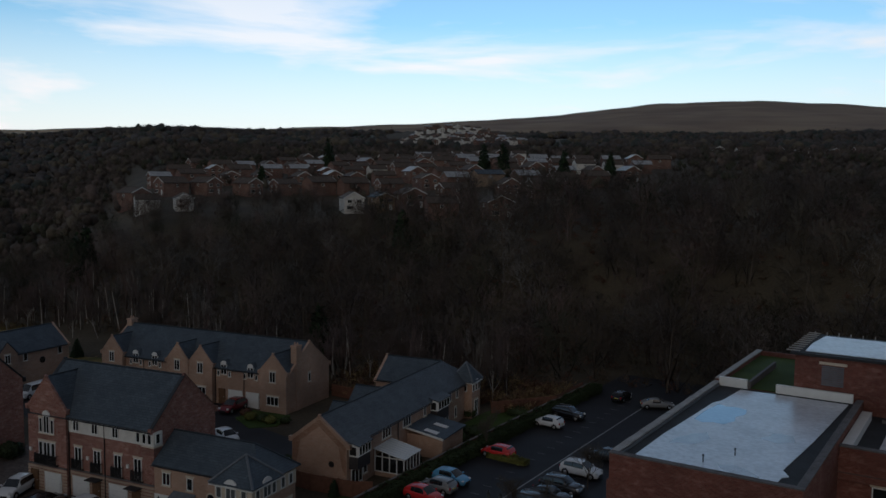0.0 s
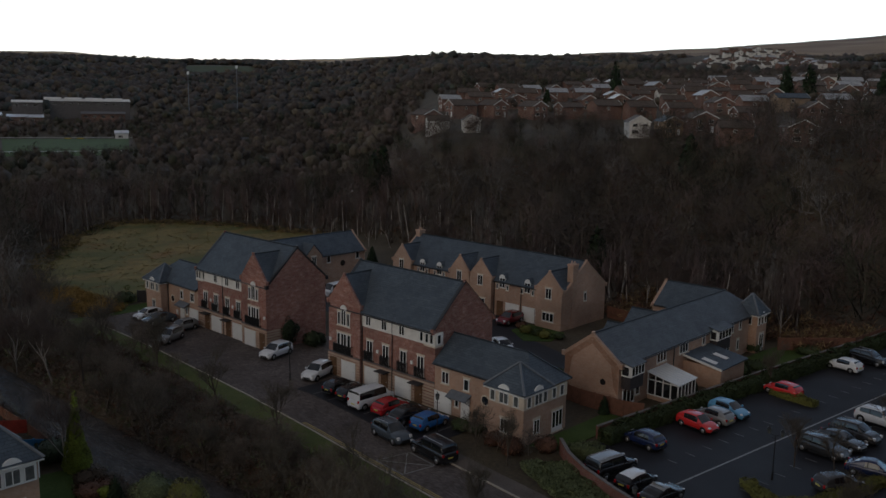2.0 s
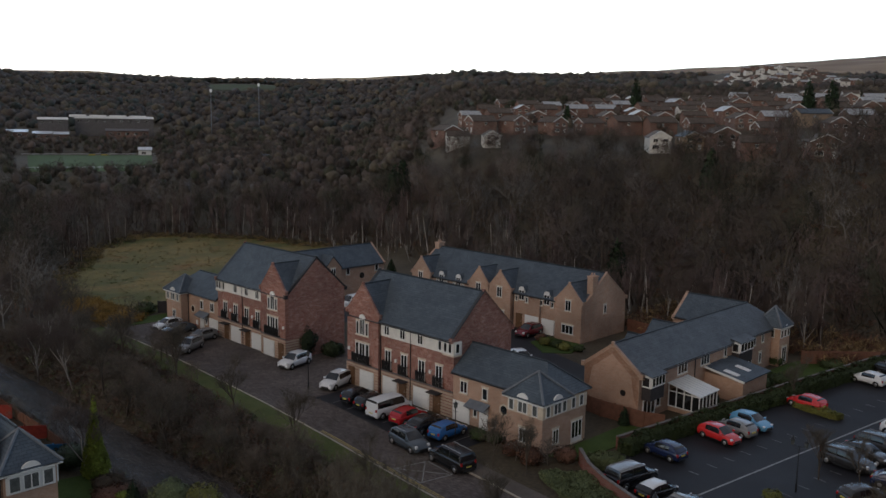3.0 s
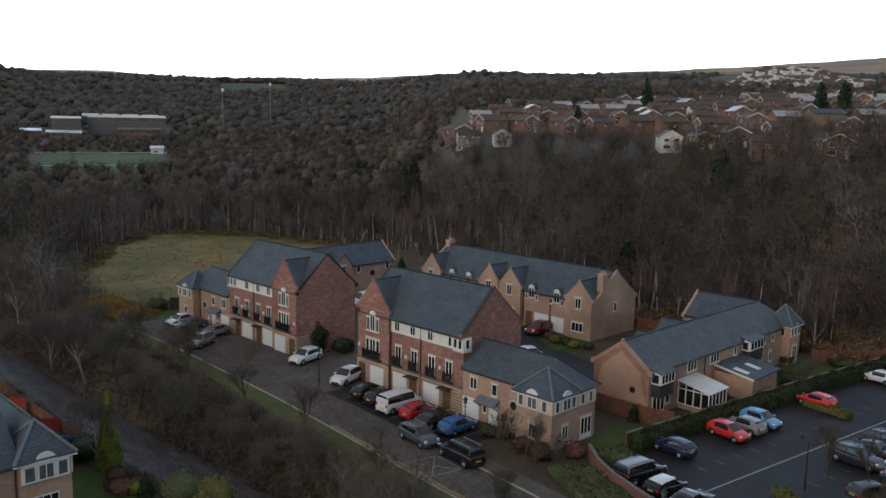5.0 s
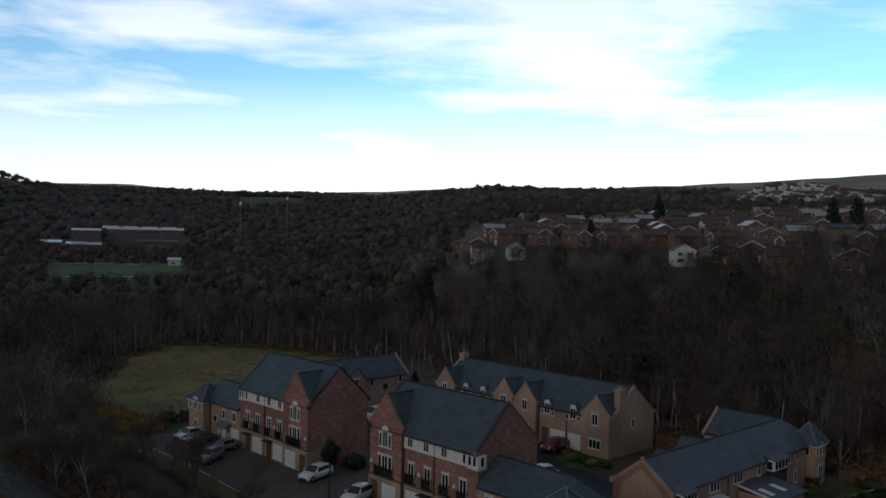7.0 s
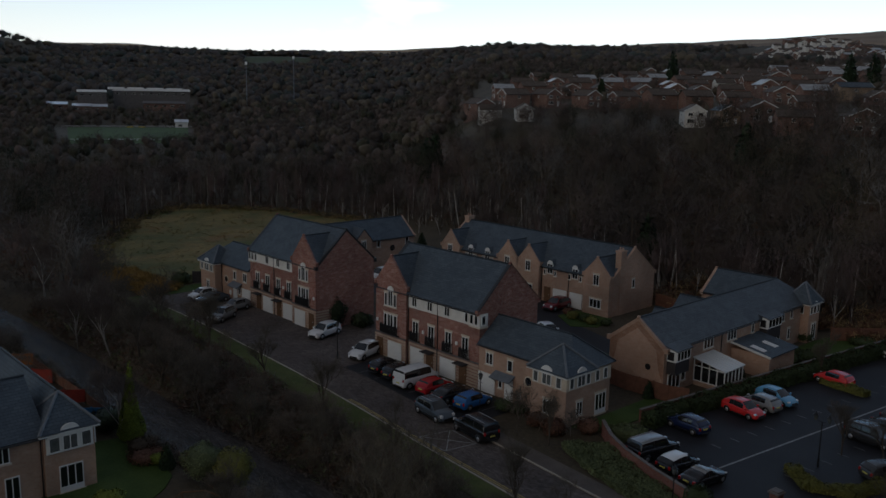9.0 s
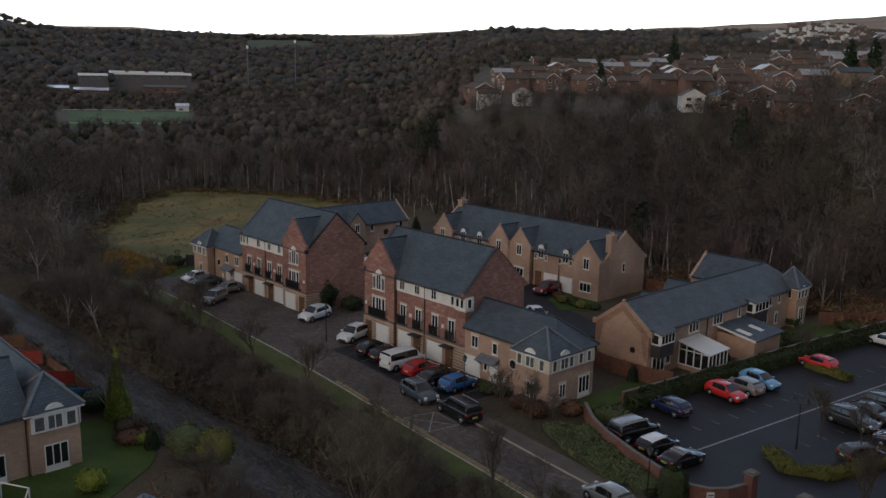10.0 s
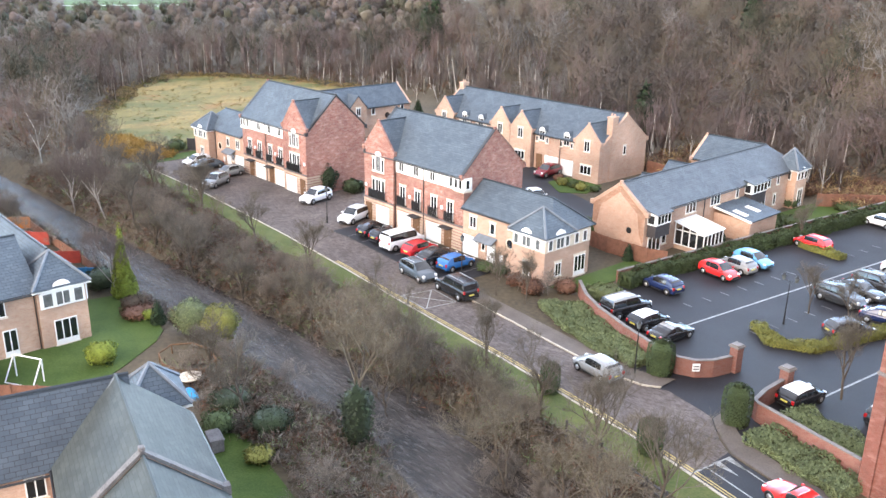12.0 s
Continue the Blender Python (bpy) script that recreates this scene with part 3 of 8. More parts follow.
strip("kerb", "pale stone kerb along the estate road", "kerb", (-58, 60), lambda x: front_kerb(x) - 0.18, lambda x: front_kerb(x) - 0.002, 0.13, KERB, 1.0)
strip("grass_verge", "green grass verge beside the road kerb", "grass", (-58, 60), lambda x: front_kerb(x) - 3.0 - 0.5 * math.sin(x * 0.3), lambda x: front_kerb(x) - 0.185, 0.09, VERGE_GRASS, 1.0)
strip("pavement", "brick paved pavement beside the estate road", "pavement", (6.2, 30.4), lambda x: back_kerb(x) + 0.14, lambda x: back_kerb(x) + 1.9, 0.13, PAVING, 1.0)
strip("kerb", "stone kerb between road and pavement", "kerb", (6.2, 30.4), lambda x: back_kerb(x) + 0.002, lambda x: back_kerb(x) + 0.138, 0.135, KERB, 1.0)
strip("pavement", "paved pavement outside the brick building", "pavement", (35.2, 60), lambda x: back_kerb(x) + 0.14, lambda x: back_kerb(x) + 1.9, 0.13, PAVING, 1.0)
strip("road", "dark asphalt ramp beyond the setts", "road", (38.0, 60), lambda x: front_kerb(x) + 0.002, lambda x: back_kerb(x) - 0.002, 0.036, ASPHALT, 1.0)

# The car park lies a few degrees off the houses' square.
LOT = pose(25.4, 1.2, 0, 0, 0, -7.8)


def on_lot(x, y):
    p = LOT @ Vector((x, y, 0))
    return p.x, p.y


bm = bmesh.new()
prism(bm, [on_lot(*p) for p in ((-9.4, -2.0), (4.4, -9.8), (8.2, -11.3), (21, -10.5), (21, 75), (-9.4, 75))], -0.3, 0.022)
tagged(part("road", bm, ASPHALT), "wet dark asphalt car park surface", "car park", kind="structure")
bm = bmesh.new()
prism(bm, [on_lot(*p) for p in ((-0.09, -1.5), (0.09, -1.5), (0.09, 62), (-0.09, 62))], 0.0, 0.028)
tagged(part("road_marking", bm, PAINT_LINE), "worn pale painted line along the car park", "road marking", kind="structure")
bm = bmesh.new()
prism(bm, [on_lot(*p) for p in ((13.4, -7.6), (13.56, -7.6), (13.56, 6), (13.4, 6))], 0.0, 0.028)
tagged(part("road_marking", bm, PAINT_LINE), "worn pale painted line across the entrance", "road marking", kind="structure")


# ---- windows, doors ----
CACHE = {}


def lattice(bm, xs, zs, solid, y0, y1):
    """A flat frame with openings, in one piece: the solid cells of a grid, given thickness."""
    nx, nz = len(xs) - 1, len(zs) - 1
    on = {(i, j) for i in range(nx) for j in range(nz) if solid(i, j)}
    vs = {}

    def at(i, j, y):
        if (i, j, y) not in vs:
            vs[i, j, y] = bm.verts.new((xs[i], y, zs[j]))
        return vs[i, j, y]

    for i, j in on:
        bm.faces.new([at(i, j, y0), at(i + 1, j, y0), at(i + 1, j + 1, y0), at(i, j + 1, y0)])
        bm.faces.new([at(i, j, y1), at(i, j + 1, y1), at(i + 1, j + 1, y1), at(i + 1, j, y1)])
        for (di, dj), (a, b) in (((-1, 0), ((i, j), (i, j + 1))), ((1, 0), ((i + 1, j), (i + 1, j + 1))), ((0, -1), ((i, j), (i + 1, j))), ((0, 1), ((i, j + 1), (i + 1, j + 1)))):
            if (i + di, j + dj) not in on:
                bm.faces.new([at(*a, y0), at(*b, y0), at(*b, y1), at(*a, y1)])


def window_mesh(kind, w, h, panes, glass):
    key = (kind, w, h, panes)
    if key not in CACHE:
        bm = bmesh.new()
        t, d = 0.07, 0.09
        xs, zs = [-w / 2], [0, t, h - t, h] if kind != "french" else [0, t, t + 0.35, h - t, h]
        for k in range(panes + 1):
            x = -w / 2 + k * (w - t) / panes
            xs += [x, x + t] if k else [x + t]
        lattice(bm, xs, zs, lambda i, j: i % 2 == 0 or j in (0, len(zs) - 2) or (kind == "french" and j == 1), -d, 0.02)
        frame_me = mesh_of("window_frame", bm, WHITE)
        bm = bmesh.new()
        box(bm, -w / 2 + 0.03, w / 2 - 0.03, -0.05, 0.015, 0.03, h - 0.03)
        pane_me = mesh_of("pane", bm, glass)
        bm = bmesh.new()
        box(bm, -w / 2 - 0.1, w / 2 + 0.1, -0.16, 0.02, -0.12, -0.002)
        sill_me = mesh_of("sill", bm, STONE)
        bm = bmesh.new()
        box(bm, -w / 2 - 0.12, w / 2 + 0.12, -0.06, 0.02, h + 0.002, h + 0.2)
        CACHE[key] = frame_me, pane_me, sill_me, mesh_of("lintel", bm, STONE)
    return CACHE[key]


def window(house, m, w, h, panes=2, kind="plain", glass=None, sill=True, lintel=True):
    fr, pa, si, li = window_mesh(kind, w, h, panes, glass or GLASS)
    ob = new("window", fr)
    ob.parent = house
    ob.matrix_basis = m
    for name, me, on in (("pane", pa, True), ("sill", si, sill), ("lintel", li, lintel)):
        if on:
            new(name, me).parent = ob
    return ob


def facing(x, y, z, turn=0.0):
    """A wall-mounted pose: turn 0 faces -y, 90 faces +x."""
    return pose(x, y, z, 0, 0, turn)


def panel_door(house, name, m, w, h, mat, label=""):
    key = (name, w, h, mat.name)
    if key not in CACHE:
        bm = bmesh.new()
        box(bm, -w / 2, w / 2, -0.05, 0.02, 0, h)
        if name == "garage_door":
            for k in range(4):
                box(bm, -w / 2 + 0.08, w / 2 - 0.08, -0.075, -0.05, 0.06 + k * h / 4, (k + 1) * h / 4 - 0.06)
        else:
            for z0, z1 in ((0.15, 0.85), (1.0, h - 0.15)):
                for x0, x1 in ((-w / 2 + 0.1, -0.04), (0.04, w / 2 - 0.1)):
                    box(bm, x0, x1, -0.07, -0.05, z0, z1)
        me = mesh_of(name, bm, mat)
        bm = bmesh.new()
        box(bm, -w / 2 - 0.08, -w / 2, -0.08, 0.02, 0, h + 0.08), box(bm, w / 2, w / 2 + 0.08, -0.08, 0.02, 0, h + 0.08), box(bm, -w / 2, w / 2, -0.08, 0.02, h, h + 0.08)
        CACHE[key] = me, mesh_of("door_frame", bm, WHITE if mat is WHITE else TIMBER)
        bm = bmesh.new()
        box(bm, w / 2 - 0.16, w / 2 - 0.08, -0.11, -0.04, 1.0, 1.06)
        CACHE[key] += (mesh_of("handle", bm, ALLOY),)
    me, fr, ha = CACHE[key]
    ob = tagged(new(name, me), label)
    ob.parent, ob.matrix_basis = house, m
    new("door_frame", fr).parent = ob
    new("handle", ha).parent = ob
    return ob


def balcony(house, m, w):
    key = ("balcony", w)
    if key not in CACHE:
        bm = bmesh.new()
        for z in (0.02, 0.95):
            box(bm, -w / 2, w / 2, -0.36, -0.31, z, z + 0.05)
            for x in (-w / 2, w / 2 - 0.05):
                box(bm, x, x + 0.05, -0.31, 0, z, z + 0.05)
        n = int(w / 0.09)
        for k in range(n + 1):
            x = -w / 2 + 0.02 + k * (w - 0.04) / n
            box(bm, x - 0.021, x + 0.021, -0.355, -0.317, 0.06, 0.96)
        box(bm, -w / 2, w / 2, -0.3, 0, -0.03, 0.018)
        CACHE[key] = mesh_of("balcony", bm, BLACK_IRON)
    ob = tagged(new("balcony", CACHE[key]), "black iron balcony railing")
    ob.parent, ob.matrix_basis = house, m


def arch_panel(house, m, r, mat, name="arched_panel"):
    bm = bmesh.new()
    pts = [(r * math.cos(a), r * math.sin(a)) for a in np.linspace(0, math.pi, 13)]
    lo, hi = [[bm.verts.new((x, y, z)) for x, z in pts] for y in (-0.1, 0.03)]
    bm.faces.new(lo), bm.faces.new(hi[::-1])
    for k in range(len(pts)):
        j = (k + 1) % len(pts)
        bm.faces.new((lo[k], lo[j], hi[j], hi[k]))
    part(name, bm, mat, house, m=m)


def gable_block(house, x0, x1, y0, y1, eave, ridge, wall, roof, over=0.3, verge=0.0, axis="x", ends=(1, 1), name=("wall", "roof"), z0=-0.3, ridge_mat=None):
    """Walls with gable ends and two roof slopes. The ridge runs along the axis."""
    sw = (lambda x, y, z: (x, y, z)) if axis == "x" else (lambda x, y, z: (y, x, z))
    a0, a1, b0, b1 = (x0, x1, y0, y1) if axis == "x" else (y0, y1, x0, x1)
    bmid = (b0 + b1) / 2
    bm = bmesh.new()
    prof = [(b0, z0), (b1, z0), (b1, eave), (bmid, ridge), (b0, eave)]
    ra, rb = [[bm.verts.new(sw(a, b, z)) for b, z in prof] for a in (a0, a1)]
    bm.faces.new(ra[::-1]), bm.faces.new(rb)
    for k in range(5):
        j = (k + 1) % 5
        bm.faces.new((ra[k], ra[j], rb[j], rb[k]))
    part(name[0], bm, wall, house)
    bm = bmesh.new()
    s = (ridge - eave) / (bmid - b0)
    v0, v1 = a0 - verge * ends[0], a1 + verge * ends[1]
    up = 0.16
    for b, sg in ((b0, -1), (b1, 1)):
        slab(bm, [sw(v0, b + sg * over, eave - s * over + up), sw(v1, b + sg * over, eave - s * over + up), sw(v1, bmid, ridge + up), sw(v0, bmid, ridge + up)], 0.14)
    ob = part(name[1], bm, roof, house)
    bm = bmesh.new()
    tube(bm, sw(v0, bmid, ridge + up), sw(v1, bmid, ridge + up), 0.11, sides=6)
    part("ridge_tiles", bm, ridge_mat or roof, ob)
    for b, sg in ((b0, -1), (b1, 1)):
        bm = bmesh.new()
        p, q = sw(v0, b + sg * (over + 0.06), eave - s * over + 0.02), sw(v1, b + sg * (over + 0.06), eave - s * over + 0.02)
        tube(bm, p, q, 0.07, sides=6)
        part("gutter", bm, GUTTER, ob)
    return ob


def coping(house, x, y0, y1, eave, ridge, mat, axis="x", wide=0.34, lift=0.1, knee=0.3):
    """A raised parapet along a gable's two slopes, with kneelers at its feet and a block on its peak."""
    sw = (lambda a, b, z: (a, b, z)) if axis == "x" else (lambda a, b, z: (b, a, z))
    mid = (y0 + y1) / 2
    s = (ridge - eave) / (mid - y0)
    bm = bmesh.new()
    for b, sg in ((y0, -1), (y1, 1)):
        f = b + sg * knee
        pts = [sw(x - wide / 2, f, eave - s * knee + lift), sw(x + wide / 2, f, eave - s * knee + lift), sw(x + wide / 2, mid, ridge + lift), sw(x - wide / 2, mid, ridge + lift)]
        slab(bm, [(p[0], p[1], p[2] + 0.1) for p in pts], 0.16)
        c = sw(x, b + sg * knee * 0.7, 0)
        box(bm, c[0] - wide / 2 - 0.02, c[0] + wide / 2 + 0.02, c[1] - 0.2, c[1] + 0.2, eave - s * knee - 0.15, eave - s * knee + 0.35)
    c = sw(x, mid, 0)
    box(bm, c[0] - 0.15, c[0] + 0.15, c[1] - 0.15, c[1] + 0.15, ridge + 0.1, ridge + 0.34, 0, 0.04)
    part("coping", bm, mat, house)


def front_gable(house, xc, half, yf, yb, eave, peak, wall, roof, z0=-0.3, stop=None):
    """A gabled bay on the front, its ridge running back into the main roof as far as yb."""
    bm = bmesh.new()
    prof = [(xc - half, z0), (xc + half, z0), (xc + half, eave), (xc, peak), (xc - half, eave)]
    ra, rb = [[bm.verts.new((x, y, z)) for x, z in prof] for y in (yf, yb)]
    bm.faces.new(ra), bm.faces.new(rb[::-1])
    for k in range(5):
        j = (k + 1) % 5
        bm.faces.new((ra[k], rb[k], rb[j], ra[j]))
    part("gable_wall", bm, wall, house)
    bm = bmesh.new()
    s = (peak - eave) / half
    for sg in (-1, 1):
        slab(bm, [(xc + sg * (half - 0.03), yf + 0.1, eave + 0.03 * s + 0.14), (xc + sg * (half - 0.03), yb, eave + 0.03 * s + 0.14), (xc, yb, peak + 0.14), (xc, yf + 0.1, peak + 0.14)], 0.12)
    ob = part("gable_roof", bm, roof, house)
    bm = bmesh.new()
    tube(bm, (xc, yf, peak + 0.14), (xc, yb, peak + 0.14), 0.09)
    part("ridge_tiles", bm, roof, ob)
    coping(house, yf + 0.1, xc - half, xc + half, eave, peak, wall, axis="y", wide=0.26, lift=0.12, knee=0.12)


def hip_turret(house, x0, x1, y0, y1, eave, apex, wall, roof, z0=-0.3, over=0.35):
    """A square corner turret under a pyramid roof with lead hips."""
    bm = bmesh.new()
    box(bm, x0, x1, y0, y1, z0, eave)
    part("turret_wall", bm, wall, house)
    top = ((x0 + x1) / 2, (y0 + y1) / 2, apex)
    corners = [(x0 - over, y0 - over, eave), (x1 + over, y0 - over, eave), (x1 + over, y1 + over, eave), (x0 - over, y1 + over, eave)]
    bm = bmesh.new()
    for k in range(4):
        slab(bm, [corners[k], corners[(k + 1) % 4], top], 0.12)
    ob = part("turret_roof", bm, roof, house)
    bm = bmesh.new()
    for c in corners:
        tube(bm, Vector(c) + Vector((0, 0, 0.03)), Vector(top) + Vector((0, 0, 0.03)), 0.13, 0.11, 5)
    part("hip_flashing", bm, LEAD, ob)
    bm = bmesh.new()
    box(bm, x0 - over, x1 + over, y0 - over, y1 + over, eave - 0.2, eave - 0.13)
    part("soffit", bm, WHITE, ob)


def drainpipe(house, x, y, z0, z1):
    bm = bmesh.new()
    tube(bm, (x, y, z0), (x, y, z1), 0.05)
    part("drainpipe", bm, GUTTER, house)


# ---- the townhouses and their wings ----
def townhouse(m, mirror, label):
    """Three-storey terrace of red brick over a banded ground floor, with a gabled bay at one end."""
    h = thing("townhouse_terrace", label, "house", m, "townhouses")
    f = -1 if mirror else 1
    X = lambda x: f * x  # noqa: E731
    sp = lambda a, b: (min(X(a), X(b)), max(X(a), X(b)))  # noqa: E731
    gable_block(h, *sp(-16.1, 0), 0, 8.6, 8.05, 12.1, RED_BRICK, SLATE, 0.35)
    for x in (X(-0.12), X(-15.98)):
        coping(h, x, 0, 8.6, 8.05, 12.1, GUTTER if x == X(-15.98) else RED_BRICK)
    for x, sg in ((X(-0.12), 1), (X(-15.98), -1)):
        bm = bmesh.new()
        for b in (0.0, 8.6):
            s = 4.05 / 4.3
            slab(bm, [(x - 0.2, b - 0.4 if b == 0 else b + 0.4, 8.05 - s * 0.4 + 0.24), (x + 0.2, b - 0.4 if b == 0 else b + 0.4, 8.05 - s * 0.4 + 0.24), (x + 0.2, 4.3, 12.34), (x - 0.2, 4.3, 12.34)], 0.04)
        part("verge_cap", bm, GUTTER, h)
    front_gable(h, X(-13.45), 2.6, -0.35, 4.2, 8.4, 11.45, RED_BRICK, SLATE)
    # banded ground floor and string course
    bm = bmesh.new()
    for k in range(8):
        zz = 0.04 + k * 0.32
        box(bm, *sp(-10.85, -0.004), -0.06, 0.02, zz, zz + 0.2)
        box(bm, *sp(-16.13, -10.84), -0.42, -0.33, zz, zz + 0.2)
        box(bm, *sp(-0.06, 0.05), -0.06, 1.6, zz, zz + 0.2), box(bm, *sp(-16.16, -16.08), -0.42, 1.6, zz, zz + 0.2)
    part("banded_plinth", bm, STONE_BAND, h)
    bm = bmesh.new()
    box(bm, *sp(-10.85, -0.004), -0.09, 0.02, 2.58, 2.74), box(bm, *sp(-16.15, -10.82), -0.44, -0.33, 2.58, 2.74)
    part("string_course", bm, COPING_DARK, h)
    bm = bmesh.new()
    box(bm, *sp(-10.84, 0.12), -0.1, 0.03, 6.4, 7.72)
    box(bm, *sp(-1.3, 0.14), -0.16, -0.1, 6.4, 7.72), box(bm, *sp(-0.05, 0.14), -0.1, 1.0, 6.4, 7.72)
    part("white_panel", bm, RENDER, h)
    bm = bmesh.new()
    box(bm, *sp(-1.42, 0.2), -0.22, 1.06, 6.26, 6.4, 0, 0.03)
    part("bay_cornice", bm, STONE, h)
    for x in (-9.7, -7.25, -4.6):
        window(h, facing(X(x), -0.1, 6.62), 0.8, 1.0, 2, sill=False, lintel=False)
    for x in (-1.75, -0.95, -0.3):
        window(h, facing(X(x), -0.1 if x == -1.75 else -0.16, 6.6), 0.5, 1.0, 1, sill=False, lintel=False)
    window(h, facing(X(0.14), 0.35, 6.6, 90 * f), 0.6, 1.0, 1, sill=False, lintel=False)
    for x in (-9.6, -7.1, -4.45, -1.95):
        window(h, facing(X(x), 0, 2.95), 0.95, 2.05, 2, "french")
        balcony(h, facing(X(x), 0, 2.85), 1.35)
    window(h, facing(X(-13.45), -0.35, 2.95), 0.95, 2.1, 2, "french")
    for dx in (-0.85, 0.85):
        window(h, facing(X(-13.45 + dx), -0.35, 2.95), 0.55, 2.1, 1, "french")
    balcony(h, facing(X(-13.45), -0.35, 2.85), 3.0)
    window(h, facing(X(-13.45), -0.35, 5.95), 0.8, 1.75, 2, lintel=False)
    arch_panel(h, facing(X(-13.45), -0.36, 7.71), 0.52, WHITE)
    for dx in (-0.78, 0.78):
        window(h, facing(X(-13.45 + dx), -0.35, 5.95), 0.45, 1.45, 1)
    for x, w, y in ((-12.65, 2.15, -0.4), (-9.3, 2.05, -0.03), (-4.45, 2.2, -0.03)):
        panel_door(h, "garage_door", facing(X(x), y, 0.02), w, 1.98, WHITE, "white panelled garage door")
    for x, y in ((-15.2, -0.4), (-7.25, -0.03), (-2.2, -0.03)):
        panel_door(h, "front_door", facing(X(x), y, 0.02), 0.9, 2.0, TIMBER, "brown wooden front door")
    drainpipe(h, X(-6.1), -0.08, 0, 7.9), drainpipe(h, X(-10.75), -0.1, 0, 8.0)
    for x in (-8.35, -3.2, -15.7):
        bm = bmesh.new()
        box(bm, X(x) - 0.14, X(x) + 0.14, -0.48 if x < -11 else -0.14, -0.35 if x < -11 else 0, 3.9, 4.25)
        part("alarm_box", bm, WHITE, h)
    bm = bmesh.new()
    box(bm, *sp(-8.0, -6.5), -0.9, 0, 2.15, 2.25), box(bm, *sp(-3.0, -1.5), -0.9, 0, 2.15, 2.25)
    part("door_canopy", bm, DARK_TIMBER, h)
    return h


def wing(m, mirror, label):
    """Two-storey buff brick wing with a corner turret."""
    h = thing("corner_house", label, "house", m, "corner houses")
    f = -1 if mirror else 1
    X = lambda x: f * x  # noqa: E731
    sp = lambda a, b: (min(X(a), X(b)), max(X(a), X(b)))  # noqa: E731
    bm = bmesh.new()
    box(bm, *sp(0.01, 11.95), 0, 5.4, -0.3, 4.8)
    part("wall", bm, BUFF_BRICK, h)
    bm = bmesh.new()
    e, o, r = 4.86, 0.35, 7.35
    slab(bm, [(X(0.01), -o, e), (X(11.95 + o), -o, e), (X(9.4), 2.7, r), (X(0.01), 2.7, r)], 0.14)
    slab(bm, [(X(0.01), 5.4 + o, e), (X(11.95 + o), 5.4 + o, e), (X(9.4), 2.7, r), (X(0.01), 2.7, r)], 0.14)
    slab(bm, [(X(11.95 + o), -o, e), (X(11.95 + o), 5.4 + o, e), (X(9.4), 2.7, r)], 0.14)
    ro = part("roof", bm, SLATE, h)
    bm = bmesh.new()
    tube(bm, (X(0.01), 2.7, r), (X(9.4), 2.7, r), 0.1), tube(bm, (X(9.4), 2.7, r), (X(11.95 + o), 5.4 + o, e), 0.1)
    part("ridge_tiles", bm, SLATE, ro)
    bm = bmesh.new()
    tube(bm, (X(0.01), -o - 0.05, e - 0.1), (X(7.6), -o - 0.05, e - 0.1), 0.07)
    part("gutter", bm, GUTTER, ro)
    hip_turret(h, *sp(7.95, 12.05), -1.15, 2.6, 4.78, 6.95, BUFF_BRICK, SLATE)
    bm = bmesh.new()
    box(bm, *sp(8.1, 12.15), -1.27, -1.13, 3.35, 4.6), box(bm, *sp(12.0, 12.17), -1.13, 5.2, 3.35, 4.6)
    part("window_band", bm, STONE, h)
    for x in (8.6, 9.9, 11.3):
        window(h, facing(X(x), -1.27, 3.5), 0.62 if x != 9.9 else 1.1, 1.05, 1 if x != 9.9 else 2, sill=False, lintel=False, glass=NETTED)
    for y in (-0.6, 0.75, 1.75, 3.1, 4.3):
        window(h, facing(X(12.17), y, 3.5, 90 * f), 0.62 if y != 0.75 else 1.1, 1.05, 1 if y != 0.75 else 2, sill=False, lintel=False, glass=NETTED)
    arch_panel(h, facing(X(9.9), -1.3, 4.6), 0.72, WHITE)
    arch_panel(h, facing(X(12.2), 0.75, 4.6, 90 * f), 0.72, WHITE)
    window(h, facing(X(9.9), -1.15, 0.75), 0.85, 1.3), window(h, facing(X(12.05), 0.75, 0.75, 90 * f), 0.85, 1.3)
    window(h, facing(X(11.95), 4.0, 0.1, 90 * f), 1.6, 2.0, 3, "french")
    window(h, facing(X(1.5), 0, 3.0), 0.95, 1.2), window(h, facing(X(4.25), 0, 2.95), 0.7, 1.15, 1)
    panel_door(h, "garage_door", facing(X(1.2), -0.02, 0.02), 2.1, 1.95, WHITE, "white panelled garage door")
    panel_door(h, "front_door", facing(X(4.15), -0.02, 0.05), 0.9, 2.0, WHITE, "white panelled front door")
    window(h, facing(X(3.05), 0, 1.0), 0.5, 0.9, 1)
    bm = bmesh.new()
    slab(bm, [(X(2.3), -0.95, 2.15), (X(4.9), -0.95, 2.15), (X(4.9), 0, 2.65), (X(2.3), 0, 2.65)], 0.1)
    for x in (2.4, 4.8):
        tube(bm, (X(x), -0.02, 1.5), (X(x), -0.85, 2.1), 0.04)
    part("door_canopy", bm, LEAD, h)
    bm = bmesh.new()
